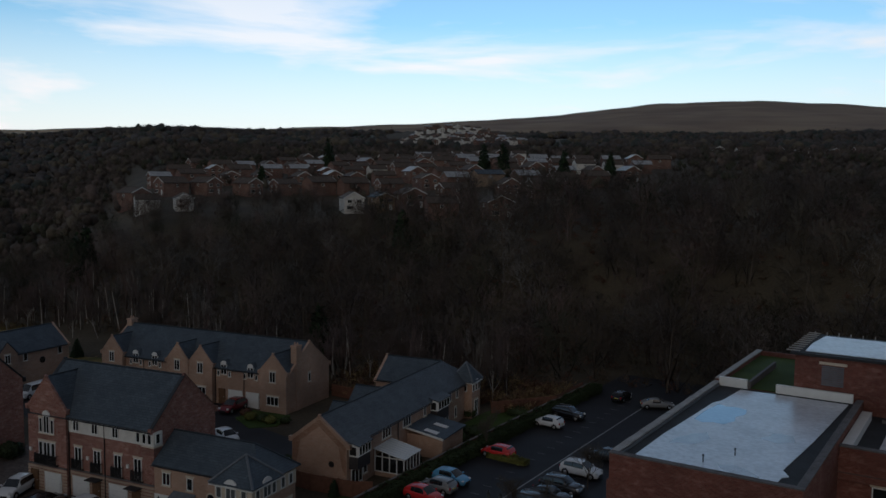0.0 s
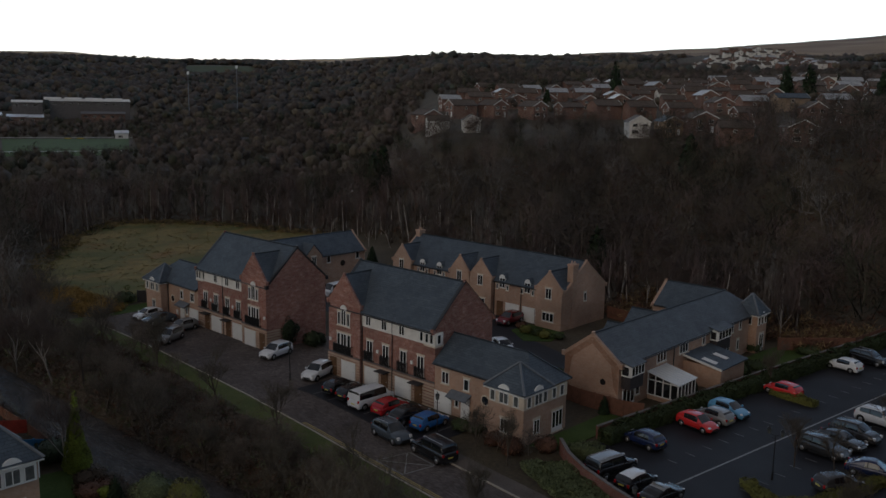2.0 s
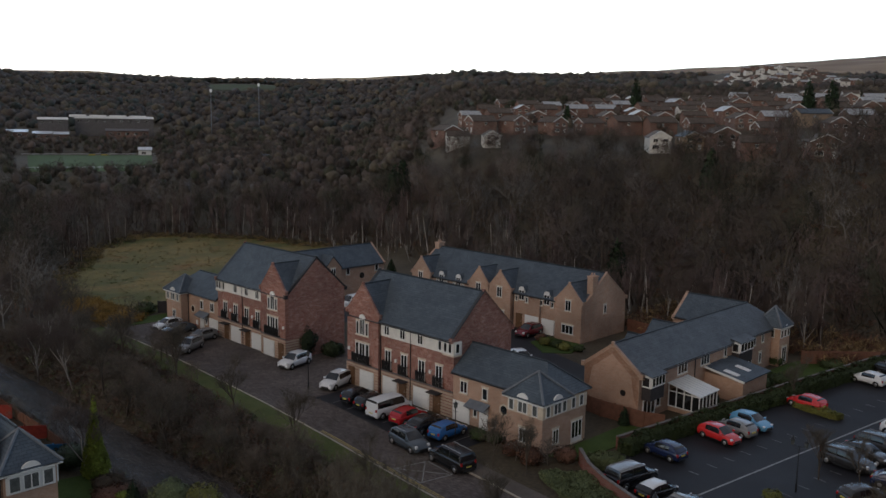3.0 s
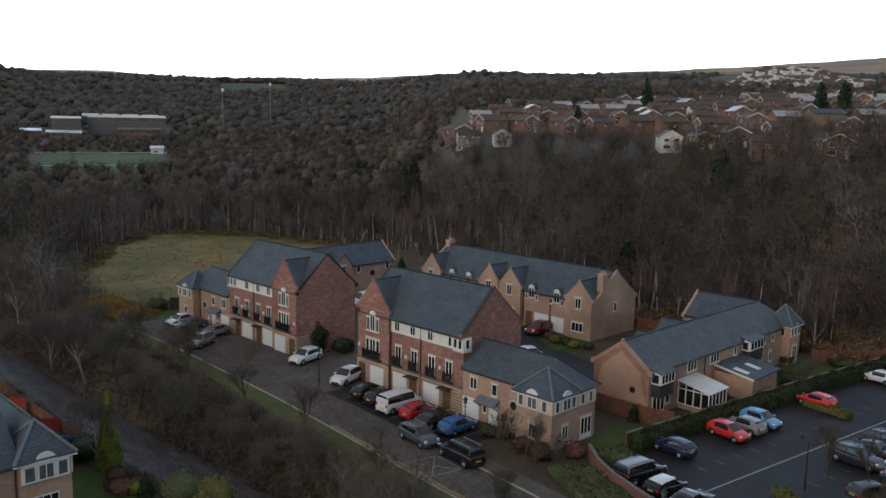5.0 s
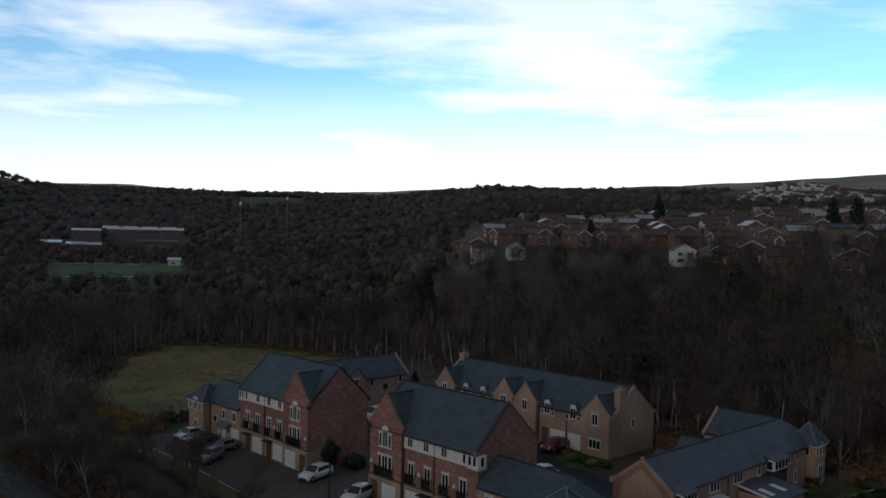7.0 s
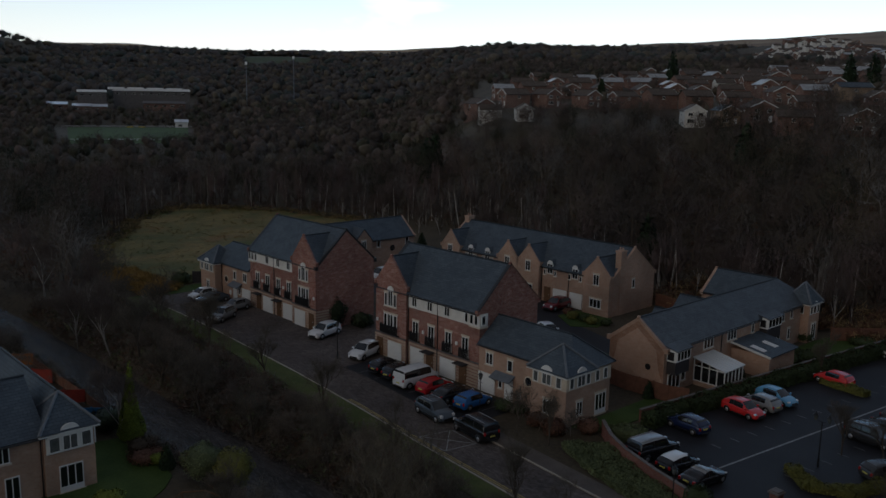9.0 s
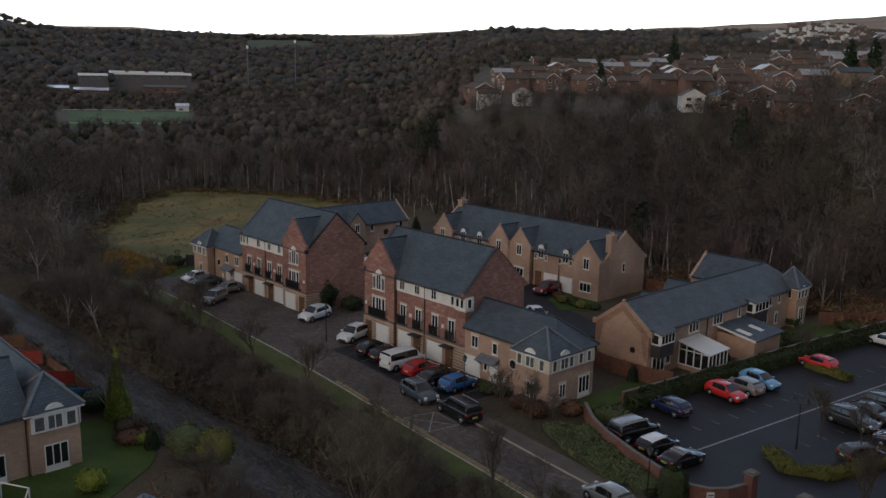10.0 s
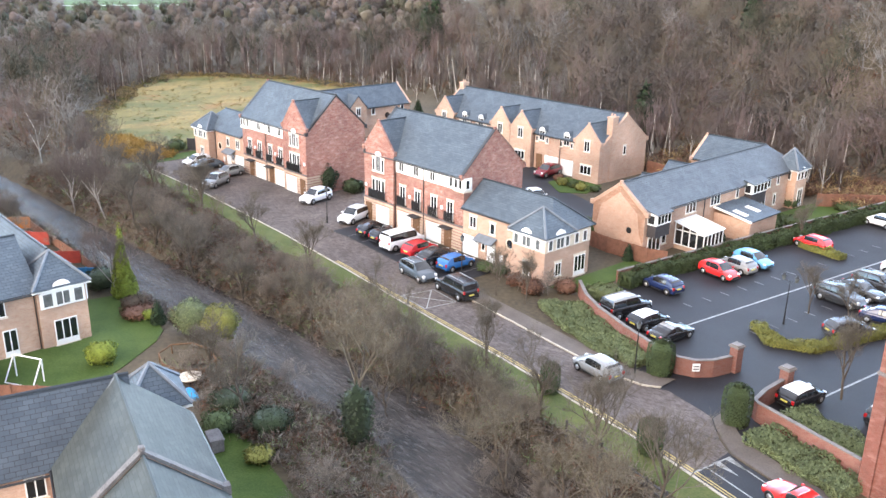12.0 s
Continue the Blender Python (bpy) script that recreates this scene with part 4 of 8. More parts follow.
    for r0, r1, y in ((0.42, 0.0, -0.03), (0.55, 0.42, -0.08)):
        pts = [(math.cos(a), math.sin(a)) for a in np.linspace(0, math.tau, 20, endpoint=False)]
        if r1 == 0:
            poly(bm, [(X(6.65) + r0 * c, y, 2.6 + r0 * s) for c, s in pts], 1)
        else:
            for k in range(20):
                c, s = pts[k]
                c2, s2 = pts[(k + 1) % 20]
                for yy in (y,):
                    poly(bm, [(X(6.65) + r0 * c, yy, 2.6 + r0 * s), (X(6.65) + r0 * c2, yy, 2.6 + r0 * s2), (X(6.65) + r1 * c2, yy, 2.6 + r1 * s2), (X(6.65) + r1 * c, yy, 2.6 + r1 * s)])
                poly(bm, [(X(6.65) + r0 * c, y, 2.6 + r0 * s), (X(6.65) + r0 * c2, y, 2.6 + r0 * s2), (X(6.65) + r0 * c2, 0.01, 2.6 + r0 * s2), (X(6.65) + r0 * c, 0.01, 2.6 + r0 * s)])
    part("round_window", bm, [STONE, GLASS], h)
    drainpipe(h, X(7.85), -0.1, 0, 4.7)
    bm = bmesh.new()
    box(bm, *sp(5.35, 5.75), -0.12, 0, 0.5, 1.2, 0, 0.02)
    part("meter_box", bm, WHITE, h)
    return h


townhouse(pose(0, 0, 0), False, "red brick townhouse terrace with slate roof and black balconies")
townhouse(pose(-43.6, -0.3, 0), True, "red brick townhouse terrace with gabled bay, near the field")
wing(pose(0, 0, 0), False, "buff brick corner house with hipped slate turret roof")
wing(pose(-43.6, -0.3, 0), True, "buff brick corner house with turret, joined to the far terrace")


# ---- the terrace at the back ----
def back_terrace():
    h = thing("gabled_terrace", "long buff brick terrace with four gables and slate roof", "house", pose(-41.2, 33.5, 0))
    gable_block(h, 0, 32.8, 0, 9.6, 5.1, 8.75, BUFF_BRICK, SLATE, 0.3)
    for x in (0.12, 32.68):
        coping(h, x, 0, 9.6, 5.1, 8.75, BUFF_BRICK)
    for xc, half in ((2.0, 2.0), (14.3, 1.95), (18.4, 2.05), (30.6, 2.15)):
        front_gable(h, xc, half, -0.7, 4.4, 5.4, 7.7, BUFF_BRICK, SLATE)
        window(h, facing(xc, -0.7, 4.1), 0.95, 1.45)
        window(h, facing(xc, -0.7, 1.0), 1.9, 1.2, 3)
    for xc in (6.0, 9.6, 22.0, 26.5):
        window(h, facing(xc, -0.04, 4.15), 1.0, 1.4, 2, lintel=False)
        arch_panel(h, facing(xc, -0.06, 5.56), 0.5, WHITE)
        for dx in (-0.95, 0.95):
            window(h, facing(xc + dx, -0.02, 3.9), 0.42, 0.75, 1)
        bm = bmesh.new()
        box(bm, xc - 0.5, xc + 0.5, -0.02, 1.1, 4.9, 5.62)
        part("dormer_cheek", bm, WHITE, h)
        bm = bmesh.new()
        for sg in (-1, 1):
            slab(bm, [(xc + sg * 0.68, -0.12, 5.58), (xc, -0.12, 6.14), (xc, 1.7, 6.14), (xc + sg * 0.68, 1.7, 5.58)], 0.06)
        part("dormer_roof", bm, SLATE, h)
    for x in (6.2, 8.8, 23.9, 26.9):
        panel_door(h, "garage_door", facing(x, -0.02, 0.02), 2.3, 2.05, WHITE, "white panelled garage door")
    for x in (11.4, 21.6, 28.4):
        panel_door(h, "front_door", facing(x, -0.02, 0.02), 0.95, 2.05, TIMBER)
    for x in (7.5, 12.2, 20.55, 25.4):
        drainpipe(h, x, -0.1, 0, 5.0)
    window(h, facing(32.8, 4.6, 3.4, 90), 0.6, 1.2, 1)
    for x, y in ((0.6, 4.8), (32.42, 2.1)):
        bm = bmesh.new()
        box(bm, x - 0.45, x + 0.45, y - 0.6, y + 0.6, 4.8 if x < 5 else -0.2, 9.35 if x < 5 else 8.6), box(bm, x - 0.52, x + 0.52, y - 0.68, y + 0.68, 9.35 if x < 5 else 8.6, 9.55 if x < 5 else 8.8)
        for dx in (-0.22, 0.22):
            tube(bm, (x + dx, y, 9.5 if x < 5 else 8.75), (x + dx, y, 9.95 if x < 5 else 9.2), 0.12, 0.1, 8)
        part("chimney", bm, BUFF_BRICK, h)


back_terrace()


def side_terrace():
    """The long house by the car park, ridge running away, with a stepped bay, conservatory and a flat extension."""
    h = thing("long_house", "long buff brick house with weathered slate roof, bays and conservatory", "house", pose(6.6, 12.6, 0))
    gable_block(h, 0, 6.5, 0, 29.3, 4.75, 7.2, BUFF_BRICK, SLATE_OLD, 0.3, axis="y")
    coping(h, 0.12, 0, 6.5, 4.75, 7.2, BUFF_BRICK, axis="y")
    # far wing, ridge across, turning the corner under a hip
    gable_block(h, -5.0, 3.25, 26.3, 32.3, 4.75, 7.2, BUFF_BRICK, SLATE, 0.3)
    coping(h, -4.9, 26.3, 32.3, 4.75, 7.2, BUFF_BRICK)
    bm = bmesh.new()
    box(bm, 3.27, 6.48, 29.32, 32.28, -0.3, 4.75)
    part("wall", bm, BUFF_BRICK, h)
    bm = bmesh.new()
    slab(bm, [(6.8, 29.3, 4.68), (3.25, 29.3, 7.36), (6.8, 32.6, 4.68)], 0.14), slab(bm, [(3.25, 32.6, 4.68), (3.25, 29.3, 7.36), (6.8, 32.6, 4.68)], 0.14)
    part("hip_roof", bm, SLATE_OLD, h)
    gable_block(h, -4.2, 0.2, 18.0, 21.6, 3.6, 5.3, BUFF_BRICK, SLATE, 0.25)
    gable_block(h, -3.6, 0.2, 12.0, 15.0, 3.3, 4.8, BUFF_BRICK, SLATE, 0.25)
    hip_turret(h, 4.7, 7.5, 29.6, 32.4, 4.85, 7.15, BUFF_BRICK, SLATE, over=0.3)
    W = 6.5
    E = lambda y, z: facing(W, y, z, 90)  # noqa: E731
    # stacked timber bays at the near corner and by the middle
    for y0, y1, x1 in ((0.5, 3.0, 1.0), (19.3, 22.6, 0.9)):
        bm = bmesh.new()
        box(bm, W, W + x1, y0, y1, 2.2 if y0 > 5 else 2.25, 3.55)
        part("timber_panel", bm, DARK_TIMBER, h)
        bm = bmesh.new()
        box(bm, W, W + x1 + 0.05, y0 - 0.05, y1 + 0.05, 3.55, 4.75)
        part("bay", bm, WHITE, h)
        window(h, facing(W + x1 + 0.05, (y0 + y1) / 2, 3.65, 90), y1 - y0 - 0.1, 1.0, 4, sill=False, lintel=False)
        window(h, facing(W + x1 / 2, y0 - 0.05, 3.65, 0), x1 - 0.1, 1.0, 1, sill=False, lintel=False)
        window(h, facing(W + 0.1, (y0 + y1) / 2, 0.1, 90), y1 - y0 - 0.3, 2.0, 3, "french", lintel=False)
        bm = bmesh.new()
        slab(bm, [(W - 0.2, y0 - 0.2, 5.15), (W - 0.2, y1 + 0.2, 5.15), (W + x1 + 0.25, y1 + 0.2, 4.76), (W + x1 + 0.25, y0 - 0.2, 4.76)], 0.08)
        part("bay_roof", bm, SLATE_OLD, h)
    for y, w, p in ((4.2, 0.5, 1), (8.2, 1.9, 3), (13.0, 1.9, 3), (17.6, 0.6, 1), (24.2, 1.9, 3), (27.0, 0.6, 1)):
        window(h, E(y, 3.35), w, 1.2, p)
    for y, w in ((3.6, 0.8), (24.0, 0.7), (26.6, 0.6)):
        window(h, E(y, 0.9), w, 1.3, 1)
    for y in (10.8, 20.0):
        drainpipe(h, W + 0.1, y, 0, 4.6)
    for y in (30.1, 31.0, 31.9):
        window(h, facing(7.5, y, 3.5, 90), 0.65, 1.0, 1, sill=False, lintel=False)
    window(h, facing(7.5, 31, 0.2, 90), 1.2, 2.1, 2, "french")
    window(h, facing(6.2, 29.6, 3.5), 1.3, 1.0, 2, sill=False, lintel=False)
    arch_panel(h, facing(7.6, 31.0, 4.6, 90), 0.5, WHITE)
    # damp brick along the gable's slopes
    bm = bmesh.new()
    for sg in (-1, 1):
        c = 3.25
        q = [(c + sg * 3.2, 4.55), (c + sg * 0.02, 7.02), (c + sg * 0.02, 6.3), (c + sg * 2.3, 4.5), (c + sg * 2.75, 2.2), (c + sg * 3.2, 1.4)]
        lo, hi = [[bm.verts.new((x, y, z)) for x, z in q] for y in (-0.012, 0.01)]
        bm.faces.new(lo), bm.faces.new(hi[::-1])
        for k in range(6):
            bm.faces.new((lo[k], lo[(k + 1) % 6], hi[(k + 1) % 6], hi[k]))
    part("damp_verge_band", bm, DAMP_BRICK, h, "darker damp brick along the gable verge")
    # brick oval on the gable
    bm = bmesh.new()
    tube(bm, (4.7, -0.04, 2.6), (4.7, 0.02, 2.6), 0.32, sides=14)
    part("gable_vent", bm, BLACK_IRON, h)
    # flat-topped extension with two rooflights
    bm = bmesh.new()
    box(bm, W, 10.9, 13.2, 18.9, -0.3, 2.45)
    part("extension_wall", bm, BUFF_BRICK, h)
    bm = bmesh.new()
    slab(bm, [(W, 11.2 + 1.7, 3.25), (11.2, 12.9, 2.45), (11.2, 19.2, 2.45), (W, 19.2, 3.25)], 0.14)
    ro = part("extension_roof", bm, SLATE, h)
    bm = bmesh.new()
    slab(bm, [(W, 12.84, 3.26), (11.2, 12.84, 2.46), (11.2, 12.92, 2.46), (W, 12.92, 3.26)], 0.22)
    part("fascia", bm, WHITE, ro)
    for y0 in (13.6, 16.2):
        bm = bmesh.new()
        s = 0.8 / 4.7
        slab(bm, [(8.4, y0, 3.25 - s * 1.9 + 0.06), (10.0, y0, 3.25 - s * 3.5 + 0.06), (10.0, y0 + 0.75, 3.25 - s * 3.5 + 0.06), (8.4, y0 + 0.75, 3.25 - s * 1.9 + 0.06)], 0.1)
        part("rooflight", bm, WHITE, ro)
    # conservatory
    c = conservatory(h, W)
    bm = bmesh.new()
    slab(bm, [(W, 5.4, 2.95), (W, 9.4, 2.95), (10.2, 9.4, 2.2), (10.2, 5.4, 2.2)], 0.06)
    part("conservatory_roof", bm, CONS_ROOF, c, "pale polycarbonate roof")
    for k in range(8):
        bm = bmesh.new()
        y = 5.45 + k * 3.9 / 7
        slab(bm, [(W, y - 0.03, 3.0), (W, y + 0.03, 3.0), (10.2, y + 0.03, 2.25), (10.2, y - 0.03, 2.25)], 0.05)
        part("glazing_bar", bm, WHITE, c)


CONS_ROOF = material("polycarbonate", (0.55, 0.58, 0.6), 0.3, 0.1, 1, spec=0.5)


def conservatory(h, W):
    """A lean-to of white posts and rails round dark glass on a low brick base."""
    bm = bmesh.new()
    box(bm, W + 0.05, W + 3.55, 5.6, 9.2, -0.2, 0.45)
    c = part("conservatory", bm, BUFF_BRICK, h, "white glazed conservatory on a brick base")
    bm = bmesh.new()
    box(bm, W + 0.08, W + 3.5, 5.63, 9.17, 0.452, 2.1)
    part("glazing", bm, GLASS, c)
    spots = [(W + 3.53, y, 2.2) for y in np.linspace(5.6, 9.2, 6)] + [(x, y, 2.2 + (W + 3.5 - x) * 0.2) for x in np.linspace(W + 0.1, W + 2.7, 4) for y in (5.58, 9.22)]
    for x, y, z in spots:
        bm = bmesh.new()
        box(bm, x - 0.05, x + 0.05, y - 0.05, y + 0.05, 0.45, z)
        part("post", bm, WHITE, c)
    for z in (0.46, 2.05):
        for q in ((W + 0.05, W + 3.6, 5.56, 5.64), (W + 3.5, W + 3.6, 5.66, 9.2)):
            bm = bmesh.new()
            box(bm, *q, z, z + 0.1)
            part("rail", bm, WHITE, c)
    return c


side_terrace()


def far_corner_house():
    h = thing("corner_house", "buff brick house with small gables beyond the terrace", "house", pose(-59.2, 17.5, 0), "corner houses")
    gable_block(h, 0, 6.4, 0, 19.5, 4.9, 7.6, BUFF_BRICK, SLATE, 0.3, axis="y")
    coping(h, 19.38, 0, 6.4, 4.9, 7.6, BUFF_BRICK, axis="y")
    for y in (3.2, 8.2):
        bm = bmesh.new()
        prof = [(y - 1.7, -0.3), (y + 1.7, -0.3), (y + 1.7, 5.0), (y, 6.9), (y - 1.7, 5.0)]
        ra, rb = [[bm.verts.new((x, b, z)) for b, z in prof] for x in (3.6, 6.9)]
        bm.faces.new(ra), bm.faces.new(rb[::-1])
        for k in range(5):
            bm.faces.new((ra[k], rb[k], rb[(k + 1) % 5], ra[(k + 1) % 5]))
        part("gable_wall", bm, BUFF_BRICK, h)
        bm = bmesh.new()
        for sg in (-1, 1):
            slab(bm, [(3.4, y + sg * 1.9, 4.95), (7.0, y + sg * 1.9, 4.95), (7.0, y, 7.05), (3.4, y, 7.05)], 0.12)
        part("gable_roof", bm, SLATE, h)
        window(h, facing(6.9, y, 3.7, 90), 0.9, 1.3)
    for y in (11.6, 17.8):
        window(h, facing(6.4, y, 3.5, 90), 0.75, 1.1, 1)
    bm = bmesh.new()
    tube(bm, (6.38, 14.6, 3.1), (6.46, 14.6, 3.1), 0.5, sides=14)
    part("round_window", bm, GLASS, h)


far_corner_house()


# ---- the riverside houses ----
def river_house():
    h = thing("river_house", "buff brick house with hipped turret beside the lawn", "house", pose(-4.2, -40.0, 0))
    gable_block(h, -8, 0.1, -12.5, 0.2, 4.85, 7.9, BUFF_BRICK, SLATE, 0.35, axis="y")
    gable_block(h, -17, -1.8, 0.0, 3.5, 4.85, 7.0, BUFF_BRICK, SLATE, 0.35)
    hip_turret(h, -3.3, 0.35, -0.05, 3.55, 4.85, 7.15, BUFF_BRICK, SLATE)
    window(h, facing(0.35, 1.75, 0.1, 90), 1.7, 2.05, 3, "french", lintel=False)
    bm = bmesh.new()
    box(bm, 0.3, 0.5, 0.1, 3.4, 3.25, 4.65), box(bm, -3.0, 0.3, 3.5, 3.66, 3.25, 4.65)
    part("window_band", bm, WHITE, h)
    for y, w, p in ((0.65, 0.8, 1), (1.75, 1.1, 2), (2.9, 0.75, 1)):
        window(h, facing(0.5, y, 3.35, 90), w, 1.15, p, sill=False, lintel=False, glass=NETTED)
    arch_panel(h, facing(0.52, 1.75, 4.6, 90), 0.75, WHITE)
    window(h, facing(0.1, -2.7, 3.3, 90), 0.9, 1.2), window(h, facing(0.1, -7.2, 3.3, 90), 1.0, 1.2)
    window(h, facing(0.1, -2.2, 0.1, 90), 1.0, 2.1, 2, "french", lintel=False)
    drainpipe(h, 0.2, -0.2, 0, 4.8)


river_house()


def near_house():
    h = thing("river_house", "buff brick house with broad slate roofs and a turret", "house", pose(18.9, -42.9, 0, 0, 0, -14))
    gable_block(h, -2.2, 2.4, -16, 0.6, 4.85, 7.7, BUFF_BRICK, SLATE_WET, 0.3, axis="y", ends=(0, 0))
    gable_block(h, 0, 8.1, -3.4, 3.3, 4.9, 7.72, BUFF_BRICK, SLATE_MOSSY, 0.3)
    coping(h, 8.0, -3.4, 3.3, 4.9, 7.72, COPING_DARK, wide=0.4)
    gable_block(h, 8.2, 17, -3.3, 3.2, 4.75, 7.5, BUFF_BRICK, SLATE_MOSSY, 0.35)
    hip_turret(h, -3.9, -0.9, 0.5, 3.5, 4.95, 7.0, BUFF_BRICK, SLATE)
    window(h, facing(2.4, -4.5, 3.25, 90), 0.95, 1.25), window(h, facing(2.4, -9.5, 3.25, 90), 1.0, 1.25)
    bm = bmesh.new()
    tube(bm, (0.1, 0.0, 7.9), (2.7, -2.9, 4.9), 0.1)
    part("valley_flashing", bm, LEAD, h)


near_house()


# ---- the brick mill ----
def mill():
    """A four-storey brick block with flat roofs behind parapets."""
    h = thing("brick_mill", "tall red brick office block with wet flat roofs", "building", pose(45.1, -11.0, 0, 0, 0, -8.6))
    H = 15.55

    def bricks(name, q, mat, label=""):
        bm = bmesh.new()
        for k in q:
            box(bm, *k)
        return part(name, bm, mat, h, label)

    bricks("wall", [(0, 10.5, 0, 35.0, -0.3, H)], MILL_BRICK)
    bricks("wall", [(10.5, 30, 11.2, 34.9, -0.3, H - 0.9)], MILL_BRICK)
    t = 0.35
    bricks("parapet", [(0, 10.5, 0, t, H, 15.8), (0, t, t, 21.4, H, 15.8), (10.15, 10.5, t, 21.4, H, 15.8), (0, t, 21.4, 35.0, H, 16.0), (t, 6.0, 34.65, 35.0, H, 16.0)], MILL_BRICK)
    bricks("parapet_coping", [(-0.05, 10.55, -0.05, t + 0.05, 15.8, 15.88), (10.1, 10.55, t + 0.06, 21.4, 15.8, 15.88)], COPING_DARK, "dark weathered coping")
    for k in range(14):
        bricks("coping_stone", [(-0.06, t + 0.06, 0.42 + k * 1.5, 1.89 + k * 1.5, 15.8, 15.88 + 0.02 * (k % 2))], CONCRETE)
    for k in range(9):
        bricks("coping_stone", [(-0.06, t + 0.06, 21.5 + k * 1.5, 22.97 + k * 1.5, 16.0, 16.09)], CONCRETE)
    bricks("roof_felt", [(t, 10.15, t, 21.0, H, H + 0.06)], FELT)
    bm = bmesh.new()
    prism(bm, [(1.15, 0.42), (9.0, 0.42), (9.05, 1.9), (9.35, 2.3), (8.85, 3.2), (9.3, 10.0), (9.7, 20.4), (2.2, 20.4), (1.9, 16.2), (1.55, 15.4), (1.3, 9), (1.15, 6)], H + 0.06, H + 0.1)
    part("roof_membrane", bm, MEMBRANE, h, "pale wet roof membrane")
    bm = bmesh.new()
    prism(bm, [(1.7, 10.4), (2.4, 9.9), (3.0, 10.3), (3.7, 10.2), (4.1, 11.4), (3.9, 12.4), (4.3, 13.4), (4.1, 14.6), (3.4, 15.0), (2.6, 14.8), (2.0, 15.2), (1.7, 12.6)], H + 0.1, H + 0.106)
    part("puddle", bm, PUDDLE, h, "puddle with reflected sky blue painted in")
    for q in ([(5.6, 2.1), (6.6, 2.4), (7.4, 1.9), (8.1, 1.2), (7.8, 0.8), (6.5, 1.1), (5.9, 1.5)], [(2.0, 4.4), (3.4, 4.9), (3.9, 6.6), (3.3, 7.8), (2.6, 6.8), (2.1, 5.6)], [(6.4, 8.4), (7.6, 8.0), (8.4, 8.9), (8.0, 10.2), (6.9, 10.0)]):
        bm = bmesh.new()
        prism(bm, q, H + 0.1, H + 0.104)
        part("stain", bm, ROOF_STAIN, h, "grey drying stain")
    for x, y in ((6.0, 4.2), (4.8, 2.0)):
        bm = bmesh.new()
        tube(bm, (x, y, H), (x, y, H + 0.5), 0.04), tube(bm, (x, y, H + 0.46), (x, y, H + 0.54), 0.07)
        part("vent_pipe", bm, BLACK_IRON, h)
    bricks("upstand", [(4.6, 9.9, 21.0, 21.3, H, H + 0.7)], WHITE)
    bricks("upstand", [(0.4, 2.5, 21.0, 21.3, H, H + 0.75)], WHITE)
    bricks("flashing", [(t + 0.002, t + 0.14, 0.5, 20.9, H + 0.06, H + 0.2)], LEAD)
    bricks("mossy_roof", [(t, 5.6, 21.4, 34.6, H + 0.02, H + 0.09)], GRASS, "mossy green flat roof")
    bricks("terrace_wall", [(2.5, 2.7, 21.3, 30.0, H, H + 0.6)], COPING_DARK)
    # stair head
    bricks("stair_head_wall", [(5.7, 13.2, 21.9, 30.6, 12, 18.6)], MILL_BRICK)
    bricks("stair_head_roof", [(5.4, 13.5, 21.6, 30.9, 18.6, 18.78)], FELT)
    bm = bmesh.new()
    prism(bm, [(6.3, 22.5), (12.6, 22.5), (12.7, 26), (12.2, 29.9), (6.5, 29.9), (6.2, 26)], 18.78, 18.83)
    part("stair_head_membrane", bm, MEMBRANE, h)
    for k in range(10):
        for x in (5.5, 13.0):
            bm = bmesh.new()
            tube(bm, (x - 0.4, 21.8 + k * 0.95, 18.9), (x + 0.55, 21.8 + k * 0.95, 18.9), 0.05)
            part("roof_rail", bm, CONCRETE, h)
    for k in range(9):
        bm = bmesh.new()
        tube(bm, (5.6 + k * 0.9, 30.5, 18.78), (5.6 + k * 0.9, 30.5, 19.05), 0.05)
        part("rail_post", bm, CONCRETE, h)
    for k in range(10):
        bricks("louvre", [(7.6, 9.1, 21.84, 21.9, 16.5 + k * 0.15, 16.6 + k * 0.15)], LEAD)
    bricks("lintel", [(7.4, 9.3, 21.82, 21.9, 18.05, 18.25)], STONE)
    # the lower range alongside, set back from the front
    bricks("roof_felt", [(10.5, 30, 11.2, 34.9, H - 0.9, H - 0.85)], FELT)
    bricks("roof_membrane", [(12.5, 16.4, 13.6, 19.8, H - 0.85, H - 0.8)], MEMBRANE, "pale wet roof membrane")
    bricks("roof_membrane", [(13.4, 29, 21.0, 33.4, H - 0.85, H - 0.8)], MEMBRANE, "pale wet roof membrane")
    bricks("roof_membrane", [(11.9, 15.8, 12.2, 12.8, H - 0.85, H - 0.8)], MEMBRANE)
    bricks("roof_ledge", [(10.56, 11.2, 11.8, 20.8, H - 0.85, H - 0.3)], WHITE, "white flashed ledge below the wall")
    bricks("roof_pipe", [(11.9, 13.4, 20.2, 20.4, H - 0.85, H - 0.6)], COPING_DARK)
    bricks("parapet", [(10.55, 30, 11.15, 11.55, H - 0.9, H - 0.35)], MILL_BRICK)
    bricks("parapet_coping", [(10.52, 30, 11.1, 11.6, H - 0.35, H - 0.25)], COPING_DARK)
    bricks("parapet", [(11, 30, 34.5, 34.9, H - 0.85, H + 0.2)], CONCRETE)
    bricks("roof_lantern", [(16.6, 20.0, 13.4, 18.6, H - 0.85, H + 0.7)], COPING_DARK, "brick box with a window on the roof")
    window(h, facing(18.3, 13.4, H - 0.6), 1.9, 1.1, 2)
    bricks("cornice", [(10.55, 30, 10.9, 11.2, H - 2.3, H - 1.9)], MILL_BRICK)
    window(h, facing(13.9, 11.2, H - 5.0), 2.9, 2.5, 1, sill=True)
